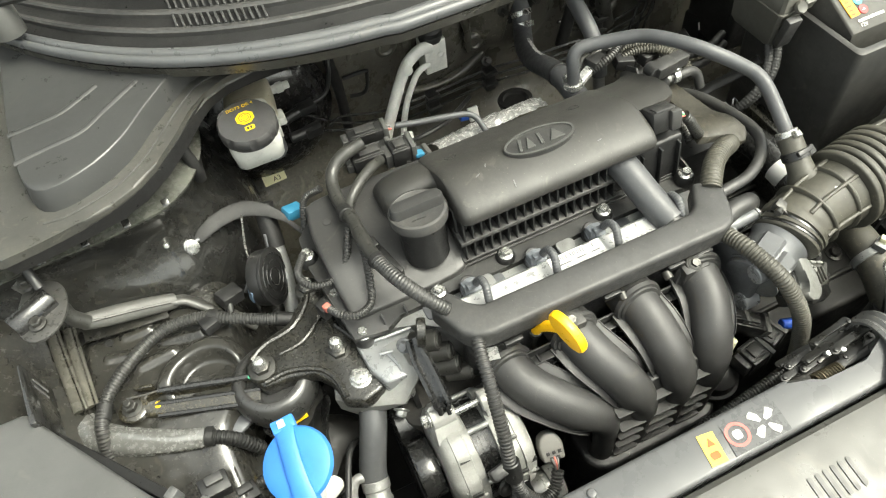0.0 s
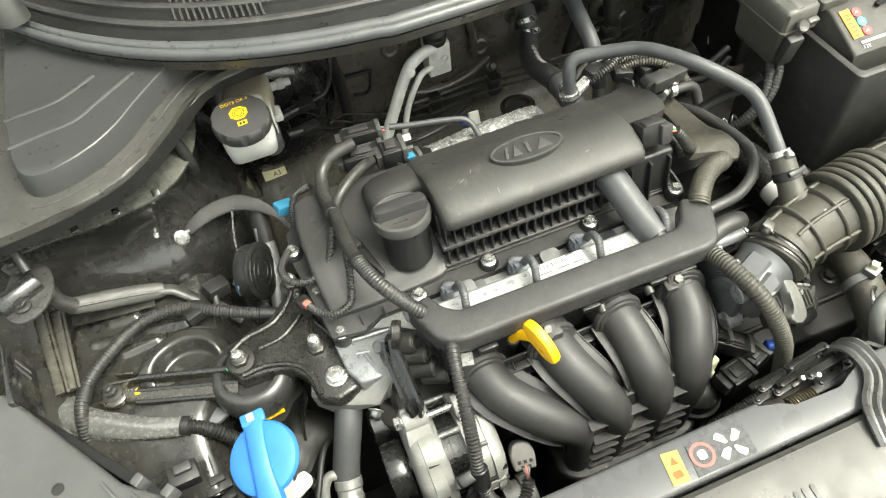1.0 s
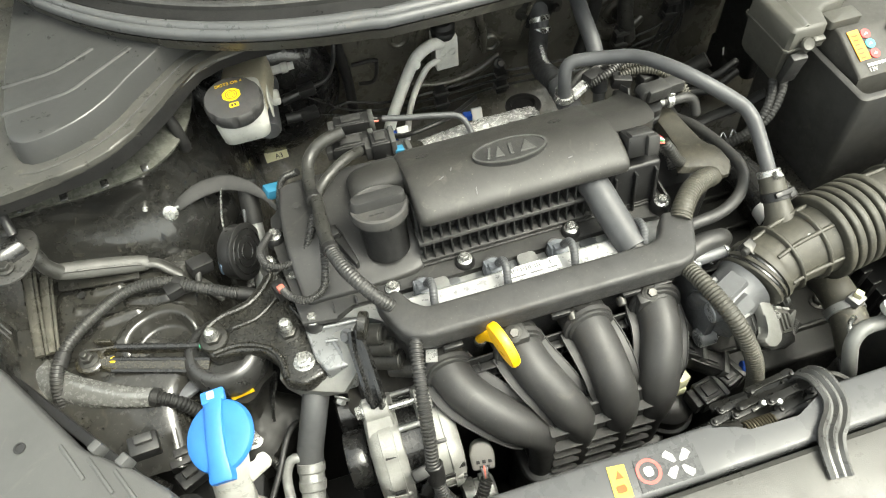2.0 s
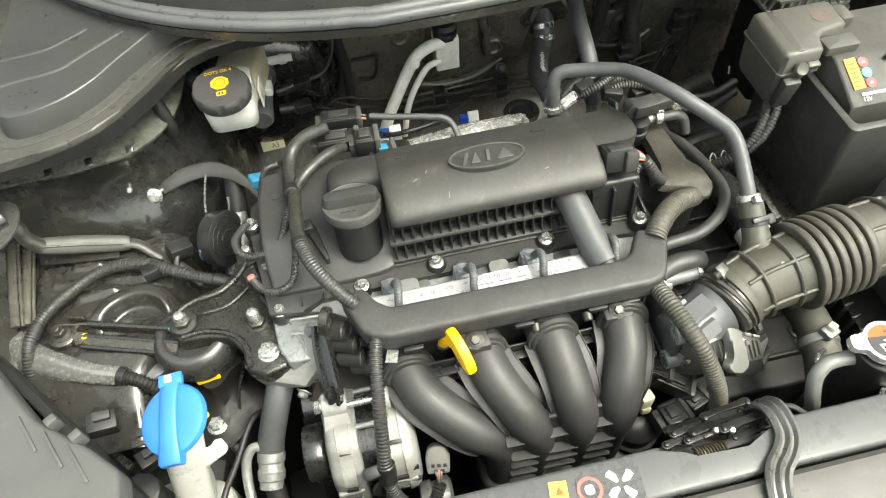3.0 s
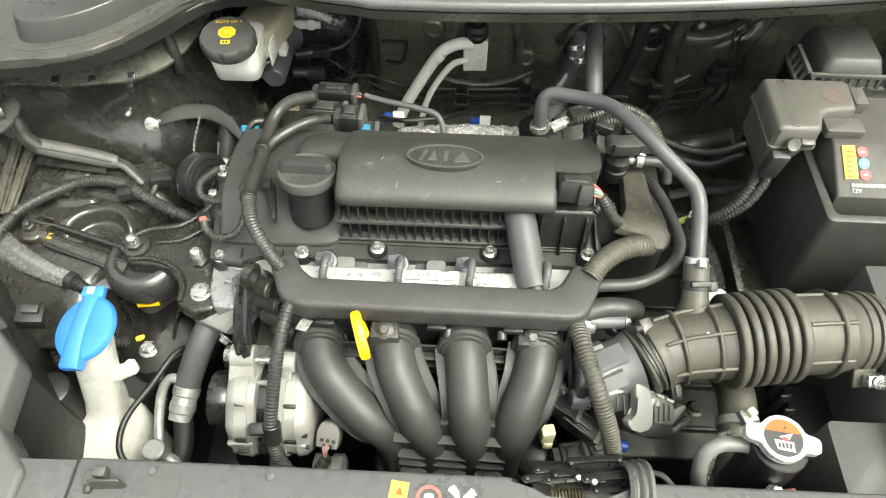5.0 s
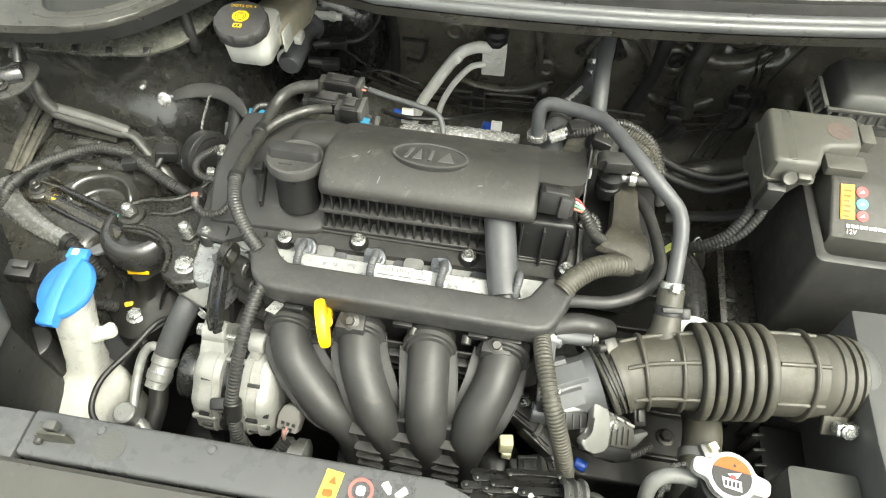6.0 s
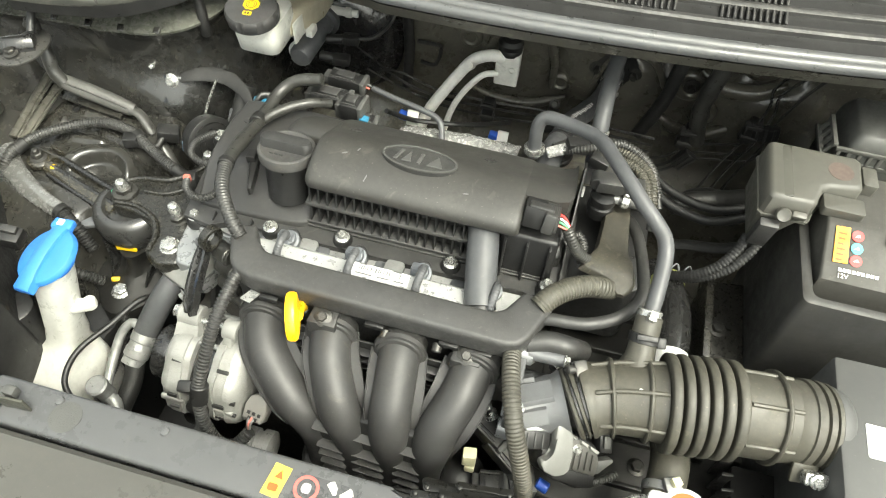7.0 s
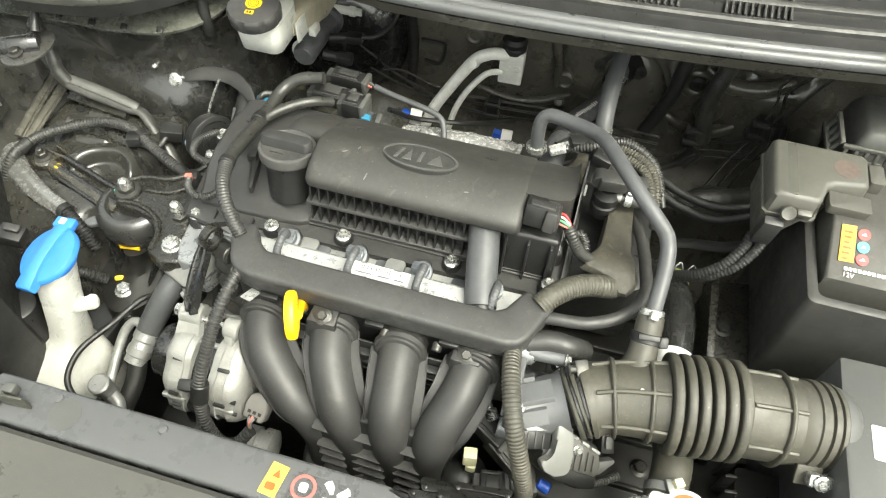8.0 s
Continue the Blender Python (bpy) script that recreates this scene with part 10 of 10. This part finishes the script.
    bm = bm_new()
    def outline(g, k):
        # the front right corner is cut back, further below than above
        return [(0.440 + g + 0.004, 0.410 + g), (0.440 + g, 0.414 + g), (0.440 + g, 0.496 - g), (0.444 + g, 0.500 - g), (0.540 - g, 0.500 - g), (0.545 - g, 0.495 - g), (0.543 - g, 0.452 + g), (0.539 - g, 0.448 + g), (0.508 - g - k, 0.443 + g), (0.499 - g - k, 0.437 + g), (0.492 - g - k * 1.5, 0.415 + g), (0.488 - g - k * 1.5, 0.411 + g)]

    loops = []
    for z, g, k in ((0.890, 0.008, 0.020), (0.900, 0.003, 0.016), (0.940, 0.001, 0.004), (0.944, 0.001, 0.0), (0.9445, -0.0025, 0.0), (0.948, -0.0025, 0.0), (0.9485, -0.0005, 0.0), (0.9725, 0.0005, 0.0), (0.9762, 0.003, 0.0), (0.977, 0.0055, 0.0)):
        loops.append([(x, y, z) for x, y in outline(g, k)])
    rings(bm, loops)
    part("lid", bm, mat("fusebox_grey", (0.066, 0.065, 0.057), 0.42, var=0.1, scale=20, bump=0.15, dust=0.15), t)
    bm = bm_new()
    box(bm, (0.4535, 0.454, 0.9745), (0.024, 0.080, 0.004), (0, -14, 0), bevel=0.0015)
    part("bevel_strip", bm, mat("glossy_grey_strip", (0.07, 0.069, 0.06), 0.12, var=0.1, scale=30, bump=0.05, coat=0.6), t, "shiny grey bevelled strip")
    bm = bm_new()
    lathe(bm, (0.462, 0.404, 0.957), (-0.1, -0.7, 0.6), [(0, 0.0085), (0.003, 0.0085), (0.005, 0.007), (0.004, 0.004)], 22)
    box(bm, (0.478, 0.406, 0.958), (0.016, 0.008, 0.010), (20, 0, 0), bevel=0.002)
    part("snap_lug", bm, bpy.data.materials["fusebox_grey"], t)
    bm = bm_new()
    box(bm, (0.452, 0.402, 0.925), (0.022, 0.012, 0.045), (10, 0, 0), bevel=0.003)
    part("side_clip", bm, PLASTIC, t)
    bm = bm_new()
    prism(bm, rounded(0.502, 0.418, 0.546, 0.441, 0.003), 0.956, 0.968, bevel=0.002)
    prism(bm, rounded(0.546, 0.462, 0.562, 0.492, 0.003), 0.955, 0.972, bevel=0.002)
    part("terminal_cover", bm, bpy.data.materials["fusebox_grey"], t)
    bm = bm_new()
    lathe(bm, (0.519, 0.470, 0.9768), (0, 0, 1), [(0, 0.014), (0.0006, 0.014)], 30)
    part("faded_red_mark", bm, mat("faded_red_print", (0.092, 0.070, 0.060), 0.45, var=0.3, scale=160), t, "faded red round mark")
    for k in range(2):
        bm = bm_new()
        o = 0.016 * k
        sweep(bm, [(0.448 + o, 0.420, 0.895), (0.441 + o * 0.9, 0.405, 0.880), (0.425 + o * 0.8, 0.390, 0.860), (0.402 + o * 0.7, 0.386, 0.838), (0.378 + o, 0.395, 0.815)], 0.0060, 12, 0.004, flat=0.5, up=(-0.4, -0.5, 0.75), pitch=0.0044, wave=0.0004, wobble=0.06)
        part("battery_cable", bm, TAPE, t)
    bm = bm_new()
    sweep(bm, [(0.455, 0.43, 0.86), (0.43, 0.44, 0.835), (0.40, 0.452, 0.815), (0.37, 0.455, 0.80)], 0.009, 12, 0.006, flat=0.6)
    part("flat_cable", bm, TAPE, t)

    # second box at the back corner
    t = thing("engine_fuse_box", (0.58, 0.58, 0.80), "grey plastic control box with a ladder-like frame", "control box")
    bm = bm_new()
    loops = []
    for z, x0, x1, y0, y1 in ((0.86, 0.570, 0.665, 0.595, 0.70), (0.905, 0.573, 0.660, 0.598, 0.695), (0.922, 0.580, 0.653, 0.606, 0.688), (0.925, 0.585, 0.645, 0.61, 0.68)):
        loops.append([(x, y, z) for x, y in rounded(x0, y0, x1, y1, 0.010, 4)])
    rings(bm, loops)
    part("lid", bm, PLASTIC_GREY, t)
    fr = thing("ladder_frame", (0.59, 0.59, 0.86), "grey plastic ladder frame below the control box", "frame")
    ladder = mat("ladder_grey", (0.10, 0.10, 0.092), 0.42, var=0.12)
    for c, s in (((0.618, 0.598, 0.903), (0.12, 0.005, 0.006)), ((0.618, 0.598, 0.883), (0.12, 0.005, 0.006)), ((0.557, 0.630, 0.905), (0.006, 0.06, 0.006)), ((0.548, 0.630, 0.885), (0.006, 0.06, 0.006))):
        bm = bm_new()
        box(bm, c, s, bevel=0.001)
        part("rail", bm, ladder, fr)
    for k in range(9):
        bm = bm_new()
        box(bm, (0.564 + 0.0134 * k, 0.598, 0.893), (0.005, 0.005, 0.02), bevel=0.0008)
        part("rung", bm, bpy.data.materials["ladder_grey"], fr)
    for k in range(4):
        bm = bm_new()
        box(bm, (0.553, 0.606 + 0.015 * k, 0.895), (0.005, 0.005, 0.022), (0, 20, 0), bevel=0.0008)
        part("rung", bm, bpy.data.materials["ladder_grey"], fr)
    bm = bm_new()
    prism(bm, rounded(0.578, 0.606, 0.70, 0.72, 0.01), 0.70, 0.861, bevel=0.005)
    solid("control_box_base", bm, PLASTIC_DARK, "black plastic base of the control box", "box base")
    # hoses and looms in the dark corner
    for pts, r in (([(0.335, 0.545, 0.83), (0.361, 0.521, 0.818), (0.399, 0.507, 0.814), (0.432, 0.503, 0.815), (0.475, 0.519, 0.82)], 0.0065), ([(0.33, 0.56, 0.835), (0.358, 0.535, 0.830), (0.396, 0.518, 0.828), (0.434, 0.514, 0.828), (0.478, 0.530, 0.83)], 0.006), ([(0.40, 0.62, 0.70), (0.43, 0.63, 0.715), (0.47, 0.64, 0.72), (0.51, 0.63, 0.75)], 0.014), ([(0.42, 0.66, 0.66), (0.445, 0.665, 0.69), (0.49, 0.67, 0.69), (0.52, 0.66, 0.66)], 0.015)):
        bm = bm_new()
        sweep(bm, pts, r, 14, 0.005, wobble=0.08)
        solid("corner_loom", bm, TAPE, "black taped wiring trunk in the dark rear corner", "wiring loom", group="corner looms")
    bm = bm_new()
    m = Matrix.Translation((0.585, 0.678, 0.712)) @ pose(0, 0, 0, 70, 0, 10)
    box(bm, (0.60, 0.70, 0.69), (0.05, 0.04, 0.07), (0, 0, 10), bevel=0.004)
    bracket = solid("relay_bracket", bm, PLASTIC_DARK, "black relay bracket with a small white label", "bracket")
    bm = bm_new()
    prism(bm, rounded(-0.010, -0.007, 0.010, 0.007, 0.001), 0.0, 0.001, bevel=0, m=m)
    lab = part("white_label", bm, WHITE_PRINT, bracket)
    lettering("label_text", "R10", 0.0085, m @ pose(0, 0, 0.0014), BLACK_PRINT_AND_HOLLOW, lab)


build_battery()
